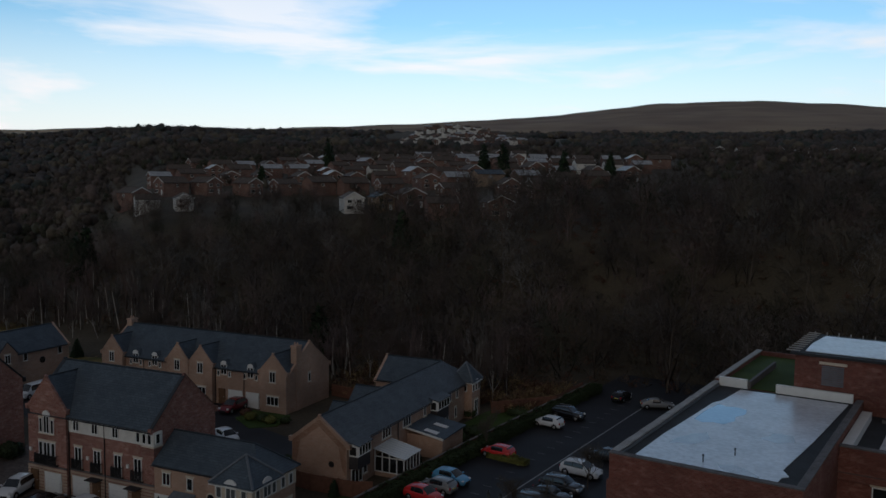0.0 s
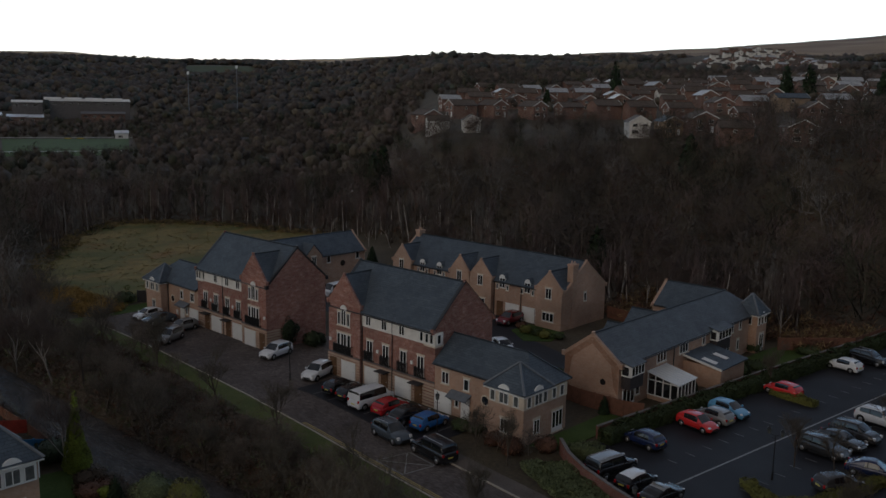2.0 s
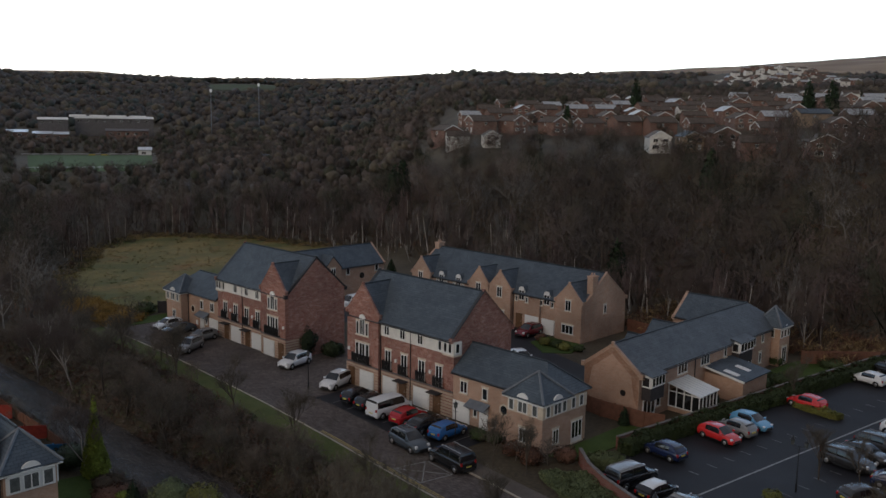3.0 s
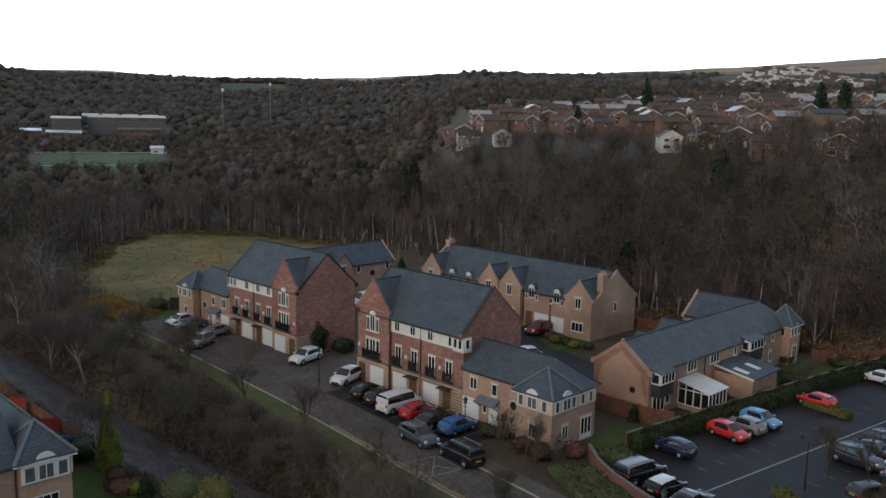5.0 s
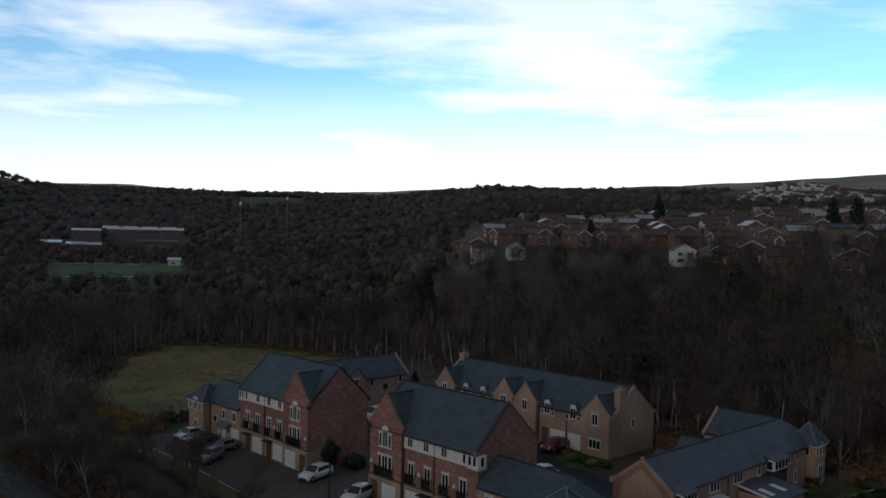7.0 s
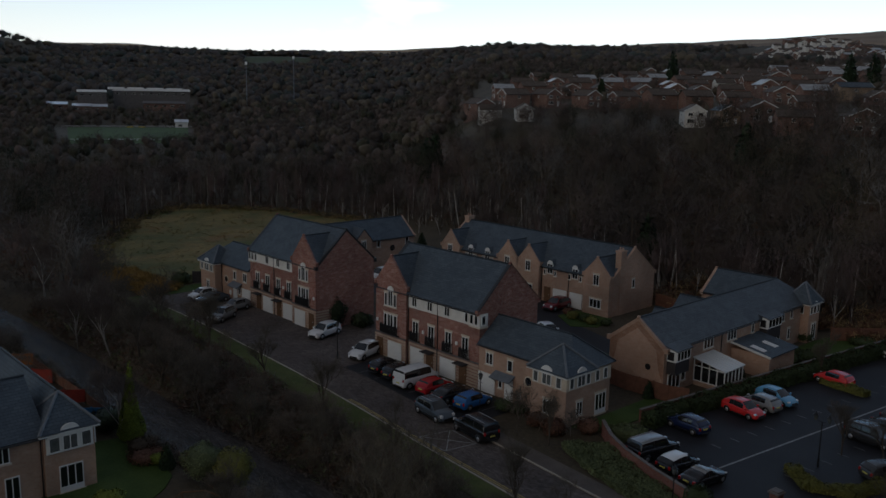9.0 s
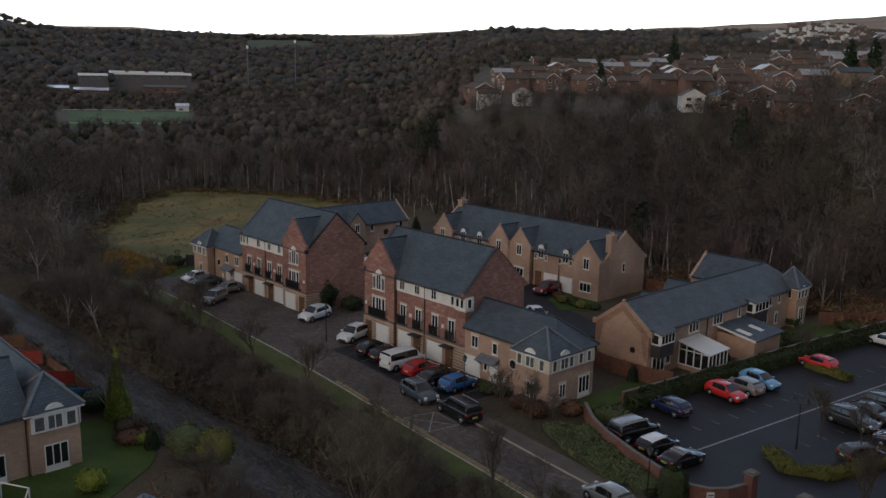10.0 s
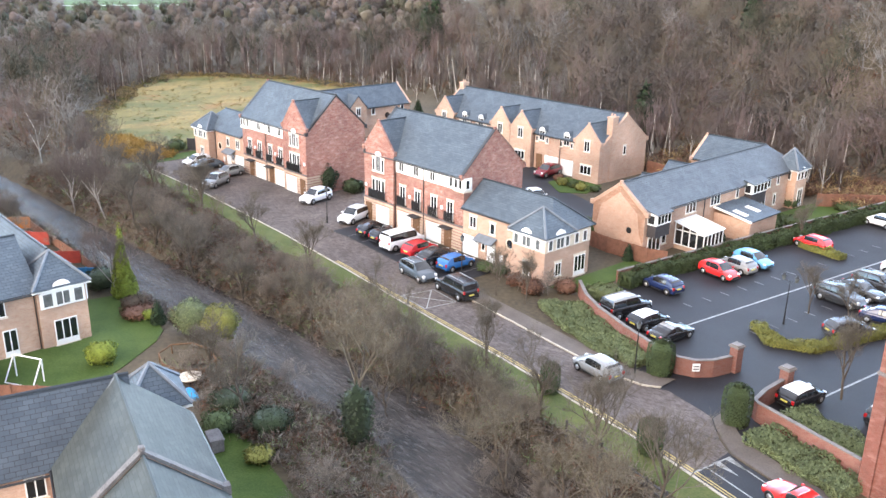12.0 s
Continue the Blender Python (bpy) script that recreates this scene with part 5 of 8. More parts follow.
    bricks("louvre_panel", [(17.4, 19.2, 11.12, 11.2, H - 5.0, H - 2.8)], LEAD)
    window(h, facing(10.5, 1.9, 11.3, 90), 1.0, 2.4, 1)
    # pilasters, bands and windows
    for x, top in ((-0.12, 12.4), (9.82, 14.2)):
        bm = bmesh.new()
        box(bm, x, x + 0.8, -0.14, 0, -0.3, top)
        part("pilaster", bm, MILL_BRICK, h)
    for y in (0.0, 4.6, 9.2, 13.8, 18.4, 23.8, 34.2):
        bm = bmesh.new()
        box(bm, -0.14, 0, y, y + 0.8, -0.3, 14.2)
        part("pilaster", bm, MILL_BRICK, h)
    bm = bmesh.new()
    for z in (7.5, 10.7):
        box(bm, -0.2, 10.6, -0.2, -0.001, z, z + 0.22), box(bm, -0.2, -0.001, 0, 35.0, z, z + 0.22)
    part("string_course", bm, COPING_DARK, h)
    bm = bmesh.new()
    box(bm, 3.7, 9.9, -0.24, -0.142, 11.4, 12.75)
    part("raised_panel", bm, MILL_BRICK, h)
    bm = bmesh.new()
    box(bm, 3.6, 10.0, -0.34, -0.142, 12.75, 12.88)
    part("panel_cap", bm, COPING_DARK, h)
    for z in (1.0, 4.4, 8.1, 11.3):
        for y in (2.7, 7.3, 11.9, 16.5, 21.0):
            window(h, facing(0, y, z, -90), 1.8, 1.9, 2)


mill()


# ---- woods ----
FIELD = [(-60, -4), (-84, -8), (-100, 1), (-112, 10), (-125, 17), (-140, 35), (-130, 46), (-118, 54), (-102, 57), (-90, 61), (-64, 58), (-46, 57), (-46, 45), (-62, 42), (-63, 5)]


def inside(pts, x, y):
    """Which places lie in a polygon."""
    x, y = np.asarray(x), np.asarray(y)
    hit = np.zeros(x.shape, bool)
    for (x0, y0), (x1, y1) in zip(pts, pts[1:] + pts[:1]):
        cut = ((y0 > y) != (y1 > y)) & (x < (x1 - x0) * (y - y0) / (y1 - y0 + 1e-9) + x0)
        hit ^= cut
    return hit


bm = bmesh.new()
fx = np.array(FIELD, float)
poly(bm, [(x, y, 0.05) for x, y in FIELD])
bmesh.ops.triangulate(bm, faces=bm.faces[:])
bmesh.ops.subdivide_edges(bm, edges=bm.edges[:], cuts=5, use_grid_fill=True)
for v in bm.verts:
    v.co.z = 0.14 + 0.1 * noise.noise(v.co * 0.06)
tagged(part("meadow", bm, MEADOW), "rough meadow of straw and green grass", "field", kind="structure")


def crowns(rng, x, y, z, h, spread, n, long, wide, low=0.25, reach=(0.0, 1.0), rough=0.22):
    """Thin twigs, n to a tree, filling an uneven rounded crown; three corners each, shaded as a soft mass."""
    t = len(x)
    k = t * n
    rep = lambda a: np.repeat(a, n)  # noqa: E731
    u = rng.normal(size=(k, 3))
    u /= np.linalg.norm(u, axis=1, keepdims=True) + 1e-9
    rad = reach[0] + (reach[1] - reach[0]) * rng.random(k) ** 0.36
    ph = rng.random((4, t)) * math.tau
    lump = 1 + 0.20 * np.sin(u[:, 0] * 4 + rep(ph[0])) * np.cos(u[:, 2] * 4 + rep(ph[1])) + 0.14 * np.sin(u[:, 1] * 7 + rep(ph[2])) * np.sin(u[:, 0] * 6 + rep(ph[3]))
    sx = rep(spread * h) * lump
    cz = rep(h * (1 + low) / 2)
    p = np.stack([rep(x) + u[:, 0] * rad * sx, rep(y) + u[:, 1] * rad * sx, rep(z) + cz + u[:, 2] * rad * rep(h * (1 - low) / 2) * lump], 1)
    d = u * 0.8 + rng.normal(size=(k, 3)) * 0.55 + np.array([0, 0, 0.3])
    d /= np.linalg.norm(d, axis=1, keepdims=True)
    s = np.cross(d, rng.normal(size=(k, 3)))
    s /= np.linalg.norm(s, axis=1, keepdims=True) + 1e-9
    s *= np.where((np.cross(s, d) * (u + [0.2, -0.35, 0.3])).sum(1, keepdims=True) < 0, -1.0, 1.0)
    ln = (long * (0.6 + 0.8 * rng.random(k)))[:, None]
    w = (wide * (0.6 + 0.8 * rng.random(k)))[:, None]
    v = np.stack([p - s * w - d * ln * 0.5, p + s * w - d * ln * 0.5, p + d * ln * 0.5], 1).reshape(-1, 3)
    nor = u + rng.normal(size=(k, 3)) * rough + np.array([0, 0, 0.25])
    nor /= np.linalg.norm(nor, axis=1, keepdims=True)
    return v, np.arange(3 * k).reshape(-1, 3), np.repeat(nor, 3, 0)


def thickets(rng, x, y, z, h, spread, n, full, low):
    """The dense heart of each crown, n uneven tufts of twigs too fine to part, set round its axis."""
    bm = bmesh.new()
    bmesh.ops.create_icosphere(bm, subdivisions=1, radius=1.0)
    bm.verts.index_update()
    uv = np.array([v.co[:] for v in bm.verts])
    fc = np.array([[v.index for v in f.verts] for f in bm.faces])
    bm.free()
    k = len(x) * n
    rep = lambda a: np.repeat(a, n)  # noqa: E731
    ang, hh, sp = rng.random(k) * math.tau, rep(h), rep(h * spread)
    off = rng.uniform(0.15, 0.5, k) * sp
    lift = rng.uniform(0.0, 1.0, k)
    rad = sp * rng.uniform(0.34, 0.5, k) * full
    c = np.stack([rep(x) + np.cos(ang) * off, rep(y) + np.sin(ang) * off, rep(z) + hh * (low + (1 - low) * (0.26 + 0.34 * lift))], 1)
    ph = rng.random((2, k, 1)) * math.tau
    bumpy = 1 + 0.22 * np.sin(uv[None, :, 0] * 3.1 + ph[0]) * np.cos(uv[None, :, 2] * 2.7 + ph[1])
    tall_r = np.minimum(rad * 1.15, hh * (1 - low) * 0.3)
    size = np.stack([rad, rad, tall_r], 1)[:, None, :]
    v = c[:, None, :] + uv[None] * size * bumpy[..., None]
    out = uv[None] + (c - np.stack([rep(x), rep(y), rep(z) + hh * 0.5], 1))[:, None, :] / np.maximum(sp, 0.1)[:, None, None] * 0.9 + np.array([0, 0, 0.2])
    out /= np.linalg.norm(out, axis=2, keepdims=True) + 1e-9
    f = (np.arange(k)[:, None, None] * len(uv) + fc[None]).reshape(-1, 3)
    return v.reshape(-1, 3), f, out.reshape(-1, 3), len(fc) * n


def branches(seed, h, spread=0.55, levels=5, fan=4, up=0.45, thick=0.022, first=0.3):
    """Segments of a bare tree: start, end, start and end radius, level."""
    rng = random.Random(seed)
    segs = []

    def grow_from(p, d, ln, r, lv):
        bend = Vector((rng.gauss(0, 1), rng.gauss(0, 1), rng.gauss(0, 0.5))) * 0.12
        q = p + (d + bend).normalized() * ln
        segs.append((p, q, r, r * 0.62, lv))
        if lv >= levels:
            return
        for k in range(fan if lv else fan + 2):
            side = Vector((rng.gauss(0, 1), rng.gauss(0, 1), rng.gauss(0, 0.6) + up))
            nd = (d * (0.8 - 0.05 * lv) + side.normalized() * (spread + 0.05 * lv)).normalized()
            t = rng.uniform(0.55, 1.0) if lv else rng.uniform(0.35, 1.0)
            grow_from(p.lerp(q, t), nd, ln * rng.uniform(0.58, 0.82) * (0.95 if lv else 0.75), r * 0.6 * rng.uniform(0.75, 1.0), lv + 1)

    grow_from(Vector((0, 0, -0.2)), Vector((rng.gauss(0, 0.05), rng.gauss(0, 0.05), 1)), h * first, h * thick, 0)
    top = max(s[1].z for s in segs)
    k = h / top
    return [(a * k, b * k, r0, r1, lv) for a, b, r0, r1, lv in segs]


def limbs(rng, x, y, z, h, spread, kinds=5):
    """Forking limbs and twigs for every tree: a few skeletons, turned and stretched, one tapering blade to a segment."""
    sets = []
    for q in range(kinds):
        segs = [g for g in branches(700 + q, 1.0, spread=0.62 + 0.05 * q, levels=5, fan=3, up=0.38, first=0.26) if g[4] > 0]
        a, b, lv = np.array([g[0][:] for g in segs]), np.array([g[1][:] for g in segs]), np.array([g[4] for g in segs])
        wide = np.percentile(np.hypot(b[:, 0], b[:, 1]), 92)
        sets.append((a / [wide, wide, 1], b / [wide, wide, 1], lv))
    vs, ns, which = [], [], []
    pick = rng.integers(0, kinds, len(x))
    for q, (a, b, lv) in enumerate(sets):
        t = np.nonzero(pick == q)[0]
        if not len(t):
            continue
        ang = rng.random(len(t)) * math.tau
        c, sn = np.cos(ang)[:, None], np.sin(ang)[:, None]
        wd, hh = (spread[t] * h[t])[:, None], h[t][:, None]

        def put(p):
            return np.stack([x[t][:, None] + wd * (c * p[:, 0] - sn * p[:, 1]), y[t][:, None] + wd * (sn * p[:, 0] + c * p[:, 1]), z[t][:, None] + hh * p[:, 2]], -1)

        pa, pb = put(a), put(b)
        out = (pa + pb) / 2 - np.stack([x[t], y[t], z[t] + 0.45 * h[t]], -1)[:, None, :]
        out /= np.linalg.norm(out, axis=2, keepdims=True) + 1e-6
        d = pb - pa
        sd = np.cross(d, out + rng.normal(size=out.shape) * 0.5)
        sd /= np.linalg.norm(sd, axis=2, keepdims=True) + 1e-9
        w = np.array([0.3, 0.12, 0.075, 0.05, 0.038, 0.03])[lv][None, :, None] * (h[t] / 11)[:, None, None]
        sd *= np.where((np.cross(sd, d) * (out + [0.2, -0.35, 0.3])).sum(2, keepdims=True) < 0, -1.0, 1.0)
        tip = pb + d * np.where(lv > 3, 0.35, 0.1)[None, :, None]
        vs.append(np.stack([pa - sd * w, pa + sd * w, tip], 2).reshape(-1, 3))
        nn = out + rng.normal(size=out.shape) * 0.18 + np.array([0, 0, 0.3])
        nn /= np.linalg.norm(nn, axis=2, keepdims=True)
        ns.append(np.repeat(nn.reshape(-1, 3), 3, 0))
        which.append(np.repeat(t, len(lv)))
    v = np.concatenate(vs)
    return v, np.arange(len(v)).reshape(-1, 3), np.concatenate(ns), np.concatenate(which)


def stems(rng, x, y, z, h, r):
    """Three-sided tapering trunks."""
    t = len(x)
    ang = np.array([0, 2.1, 4.2])
    lean = rng.normal(size=(t, 2)) * 0.04
    lo = np.stack([x[:, None] + r[:, None] * np.cos(ang), y[:, None] + r[:, None] * np.sin(ang), np.repeat((z - 0.3)[:, None], 3, 1)], -1)
    hi = np.stack([x[:, None] + (lean[:, :1] * h[:, None]) + 0.25 * r[:, None] * np.cos(ang), y[:, None] + (lean[:, 1:] * h[:, None]) + 0.25 * r[:, None] * np.sin(ang), np.repeat((z + 0.7 * h)[:, None], 3, 1)], -1)
    v = np.concatenate([lo, hi], 1).reshape(-1, 3)
    b = np.arange(t)[:, None] * 6
    f = np.concatenate([np.concatenate([b + k, b + (k + 1) % 3, b + 3 + (k + 1) % 3], 1) for k in range(3)] + [np.concatenate([b + k, b + 3 + (k + 1) % 3, b + 3 + k], 1) for k in range(3)])
    return v, f


def scatter(rng, az0, az1, r0, r1, gap):
    """Jittered places over a sector of the land."""
    x0, x1 = HUB[0] - r1, HUB[0] + r1
    xs, ys = np.meshgrid(np.arange(x0, x1, gap), np.arange(HUB[1] - 0.35 * r1, HUB[1] + r1, gap))
    x, y = xs.ravel() + rng.uniform(-0.5, 0.5, xs.size) * gap, ys.ravel() + rng.uniform(-0.5, 0.5, xs.size) * gap
    dx, dy = x - HUB[0], y - HUB[1]
    r, az = np.hypot(dx, dy), np.degrees(np.arctan2(-dx, dy))
    ok = (r > r0) & (r < r1) & (az > az0) & (az < az1)
    return x[ok], y[ok], r[ok], az[ok]


def wooded(x, y):
    """Where the valley woods grow: clear of the estate, the car park, the meadow, the river and the gardens."""
    lx, ly = x - 25.4, y - 1.2
    c, s = math.cos(radians(7.8)), math.sin(radians(7.8))
    u, v = lx * c - ly * s, lx * s + ly * c
    ok = ~((x > -63) & (x < 30) & (y > -10) & (y < 51)) & ~((u > -12) & (u < 40) & (v > -14) & (v < 66)) & ~inside(FIELD, x, y)
    ok &= ~((x > -34) & (y < -9)) & ~((x > -62) & (y < -9) & (y > -21)) & (np.abs(y - np.interp(x, RIVER_X, RIVER_Y)) > 6.0)
    az, r = np.degrees(np.arctan2(HUB[0] - x, y - HUB[1])), np.hypot(x - HUB[0], y - HUB[1])
    ok &= ~((az > 55) & (az < 70) & (r < 172))
    return ok


PITCH_AZ, PITCH_R = (63.4, 71.6), (394.0, 556.0)
TINTS = [TWIGS_UMBER, TWIGS, TWIGS_OLIVE, TWIGS_PINK, TWIGS_UMBER, TWIGS_ASH, TWIGS, TWIGS_DARK]
MID_TINTS = [TWIGS_UMBER, TWIGS, TWIGS_UMBER, TWIGS_OLIVE, TWIGS_UMBER, TWIGS_DARK]
FAR_TINTS = [TWIGS_HAZY, TWIGS_UMBER, TWIGS_HAZY, TWIGS_OLIVE, HAZY_CONIFER]


def grow(name, label, seed, az, rr, gap, n, long, wide, hs, mats, keep=None, spread=0.34, low=0.25, trunk=True, bark=None, mass=(0, 0), forked=False):
    """A stand of many bare trees, tinted tree by tree: thin outer twigs round a dense heart."""
    rng = np.random.default_rng(seed)
    x, y, r, a = scatter(rng, *az, *rr, gap)
    ok = wooded(x, y) & ~((a > PITCH_AZ[0]) & (a < PITCH_AZ[1]) & (((r > PITCH_R[0]) & (r < PITCH_R[1])) | ((r > 655) & (r < 735))))
    ok &= ~((a > 55.8) & (a < 60.4) & (r > 1430) & (r < 1700))
    if keep is not None:
        ok &= keep(x, y, r, a, rng)
    x, y, r, a = x[ok], y[ok], r[ok], a[ok]
    z = land(x, y)
    h = hs(r, a) * rng.uniform(0.55, 1.22, len(x))
    sp = spread * rng.uniform(0.8, 1.2, len(x))
    v, f, nor = crowns(rng, x, y, z, h, sp, n, long, wide, low)
    kind = np.sin(x * 0.045 + 1) * 0.9 + np.sin(y * 0.06 + x * 0.02) * 0.9 + rng.normal(size=len(x)) * 1.6
    tint = np.floor((kind + 4) * 1.7).astype(int) % len(mats)
    idx = np.repeat(tint, n)
    if forked:
        v2, f2, nor2, which = limbs(rng, x, y, z, h, sp)
        f = np.concatenate([f, f2 + len(v)])
        v, idx, nor = np.concatenate([v, v2]), np.concatenate([idx, tint[which]]), np.concatenate([nor, nor2])
    if mass[0]:
        v2, f2, nor2, each = thickets(rng, x, y, z, h, sp, *mass, low)
        f = np.concatenate([f, f2 + len(v)])
        v, idx, nor = np.concatenate([v, v2]), np.concatenate([idx, np.repeat(tint if mass[1] > 0.7 else np.zeros_like(tint), each)]), np.concatenate([nor, nor2])
    if trunk:
        v2, f2 = stems(rng, x, y, z, h, 0.010 * h + 0.04)
        f = np.concatenate([f, f2 + len(v)])
        v, idx = np.concatenate([v, v2]), np.concatenate([idx, np.full(len(f2), len(mats))])
        nor = np.concatenate([nor, np.tile(np.array([[0.2, -0.9, 0.3]]), (len(v2), 1))])
    ob = new(name, flat_mesh(name, v, f, [*mats, bark or BARK], idx=idx, normals=nor))
    return tagged(ob, label, "woodland", kind="stuff")


def hill_gap(x, y, r, a, rng):
    """Thin planting among the hillside houses, dense wood elsewhere."""
    built = (a < 45.5) & (a > 9) & (r > np.where(a < 27, 200, 246)) & (r < np.where(a > 36, 425, 505))
    return ~built | (rng.random(len(x)) < np.where(r < 262, np.where((a > 20) & (a < 26), 0.25, 0.8), 0.17))


def tall(r, a):
    left = np.interp(r, [100, 200, 260, 330, 372, 450, 560, 650, 760, 1500], [12, 12, 10.5, 8.5, 6.5, 8, 7, 8, 9, 12])
    valley = np.interp(r, [100, 200, 262, 400, 700, 1500], [12, 12, 10.5, 10, 10, 12])
    right = np.interp(r, [100, 190, 245, 300, 600, 1500], [14, 12.5, 8, 6, 8, 12])
    return np.where(a > 62, left, np.where(a > 47, valley, right))


def by_meadow(x, y, r, a, rng):
    """A belt of birches round the far side of the meadow and the back of the estate."""
    big = [(-95 + (px + 95) * 1.16, 22 + (py - 22) * 1.34) for px, py in FIELD]
    return (inside(big, x, y) & (y > 8)) | ((y > 50) & (y < 60) & (x > -70) & (x < 22))


grow("woodland", "dense bare winter woodland behind the houses", 11, (-14, 88), (80, 262), 7.8, 480, 0.8, 0.036, tall, TINTS, lambda *q: hill_gap(*q) & ~by_meadow(*q), 0.46, 0.16, forked=True)
grow("birch_wood", "pale-stemmed birches along the meadow edge", 16, (20, 80), (80, 262), 4.0, 60, 1.0, 0.03, lambda r, a: 9.5 + 0 * r, [TWIGS_PINK, TWIGS, TWIGS_PINK, TWIGS_ASH], by_meadow, 0.2, 0.22, bark=BIRCH, forked=True)
grow("woodland", "bare winter woodland across the valley", 12, (-10, 84), (262, 720), 8.8, 130, 1.25, 0.085, tall, MID_TINTS, hill_gap, 0.5, 0.0, mass=(3, 0.8))
grow("woodland", "distant bare woods on the rising hills", 13, (-10, 84), (720, 1430), 14, 22, 2.2, 0.18, lambda r, a: 11 + 0 * r, FAR_TINTS, lambda x, y, r, a, g: ~((a > 16) & (a < 28 + g.random(len(x)) * 4) & ((r > 930) | (g.random(len(x)) < 0.6))) & (np.sin(x * 0.012) + np.sin(y * 0.017) > np.where(r < 950, -1.85, -1.5)), 0.8, 0.0, mass=(2, 1))
grow("woodland", "dark woods on the far ridge", 14, (-10, 84), (1430, 2450), 21, 8, 3.4, 0.45, lambda r, a: 14 + 0 * r, FAR_TINTS, lambda x, y, r, a, g: (np.sin(x * 0.006) + np.sin(y * 0.008 + 2) > -1.2) & ((a > 30) | (r < 1900)), 0.95, 0.0, trunk=False, mass=(2, 1))
grow("undergrowth", "brown brush and brambles under the trees", 15, (-14, 88), (80, 230), 3.2, 40, 0.9, 0.05, lambda r, a: 1.9 + 0 * r, [BROWN_BRUSH, BROWN_BRUSH, TWIGS_OLIVE, RUSSET], None, 0.8, 0.0, trunk=False)


# ---- hillside houses ----
def hill_house(w, d, eave, ridge, wall, roof, label, white_gable=False):
    h = thing("hillside_house", label, "house", pose(0, 0, -500), "houses on the hillside")
    ro = gable_block(h, -w / 2, w / 2, -d / 2, d / 2, eave, ridge, wall, roof, 0.35, 0.3, axis="y", z0=-3)
    bm = bmesh.new()
    s = (ridge - eave) / (w / 2)
    for sg in (-1, 1):
        slab(bm, [(sg * (w / 2 + 0.4), -d / 2 - 0.34, eave - 0.4 * s + 0.2), (0, -d / 2 - 0.34, ridge + 0.2), (0, -d / 2 - 0.28, ridge + 0.2), (sg * (w / 2 + 0.4), -d / 2 - 0.28, eave - 0.4 * s + 0.2)], 0.28)
    part("barge_board", bm, WHITE, h)
    for x in (-w * 0.24, w * 0.24):
        window(h, facing(x, -d / 2, eave - 1.7), 1.5, 1.15, 2, lintel=False)
    window(h, facing(-w * 0.22, -d / 2, 0.8), 2.2, 1.3, 3, lintel=False)
    panel_door(h, "front_door", facing(w * 0.28, -d / 2, 0), 0.9, 2.0, WHITE)
    window(h, facing(w / 2, 0.5, eave - 1.7, 90), 1.1, 1.1, 2, lintel=False), window(h, facing(-w / 2, 0.5, eave - 1.7, -90), 1.1, 1.1, 2, lintel=False)
    return h


PROTOS = [
    hill_house(7.2, 11.0, 4.9, 7.0, HILL_BRICK, TILE_BROWN, "brown brick hillside house with white barge boards"),
    hill_house(8.0, 10.4, 4.7, 6.6, HILL_BRICK, TILE_BROWN, "broad brick hillside house with tiled roof"),
    hill_house(7.0, 9.5, 4.7, 6.7, RENDER, TILE_BROWN, "white rendered hillside house with gabled end"),
    hill_house(7.4, 10.0, 4.9, 6.9, HILL_BRICK, TILE_PALE, "brick hillside house with grey pale roof"),
    hill_house(7.0, 13.0, 4.8, 6.5, HILL_BUFF, SLATE, "long buff brick hillside house with slate roof"),
]


def street(seed, az0, r0, az1, r1, kinds, size=0.82, pitch=12.0):
    """Houses in a row between two bearings and distances, some gable on and some broadside."""
    rng = random.Random(seed)
    n = max(2, round(radians(abs(az1 - az0)) * (r0 + r1) / 2 / (pitch * size)))
    square = rng.uniform(-12, 12)
    for k in range(n):
        t = (k + rng.uniform(-0.12, 0.12)) / (n - 1)
        az, r = az0 + (az1 - az0) * t, r0 + (r1 - r0) * t + rng.uniform(-6, 6)
        x, y = polar(az, r)
        face = az + 22 + square + rng.choice((0, 90, 90, 0, -90)) + rng.uniform(-5, 5)
        h = copy_thing(PROTOS[rng.choice(kinds)], pose(x, y, land_at(x, y) + 0.2, 0, 0, face))
        h.scale = (size * rng.uniform(0.9, 1.08),) * 3


street(1, 44.4, 262, 41.9, 264, (2,), 0.72)
street(2, 45.2, 296, 33.0, 300, (0, 1, 0, 3))
street(3, 43.4, 330, 32.5, 335, (0, 1, 0, 2, 3))
street(4, 42.0, 366, 31.0, 372, (0, 1, 3, 0))
street(5, 41.0, 402, 29.0, 410, (0, 3, 1, 0, 2))
street(6, 35.5, 440, 22.0, 446, (0, 1, 2, 3))
street(7, 34.0, 478, 20.0, 484, (0, 1, 2, 3))
street(8, 31.4, 262, 29.2, 258, (2, 4))
street(9, 27.2, 256, 18.0, 244, (4, 0, 4, 1))
street(10, 31.0, 296, 15.0, 284, (0, 1, 3, 0, 4))
street(11, 31.0, 334, 13.0, 322, (0, 1, 0, 3))
street(12, 29.5, 374, 12.0, 360, (0, 1, 2, 3))
street(13, 28.0, 410, 11.0, 396, (0, 1, 0, 3))
street(14, 25.4, 222, 21.0, 206, (0, 1))
for k, (a0, a1, r) in enumerate(((28.0, 19.5, 955), (27.8, 19.0, 1000), (27.4, 20.0, 1045), (27.0, 21.0, 1090), (26.6, 21.5, 1140), (26.0, 22.0, 1190))):
    street(20 + k, a0, r, a1, r - 30, (2, 2, 3, 0), 0.95, 12.5)
street(30, 9.0, 640, -3.0, 560, (0, 1, 2), 1.0, 16)
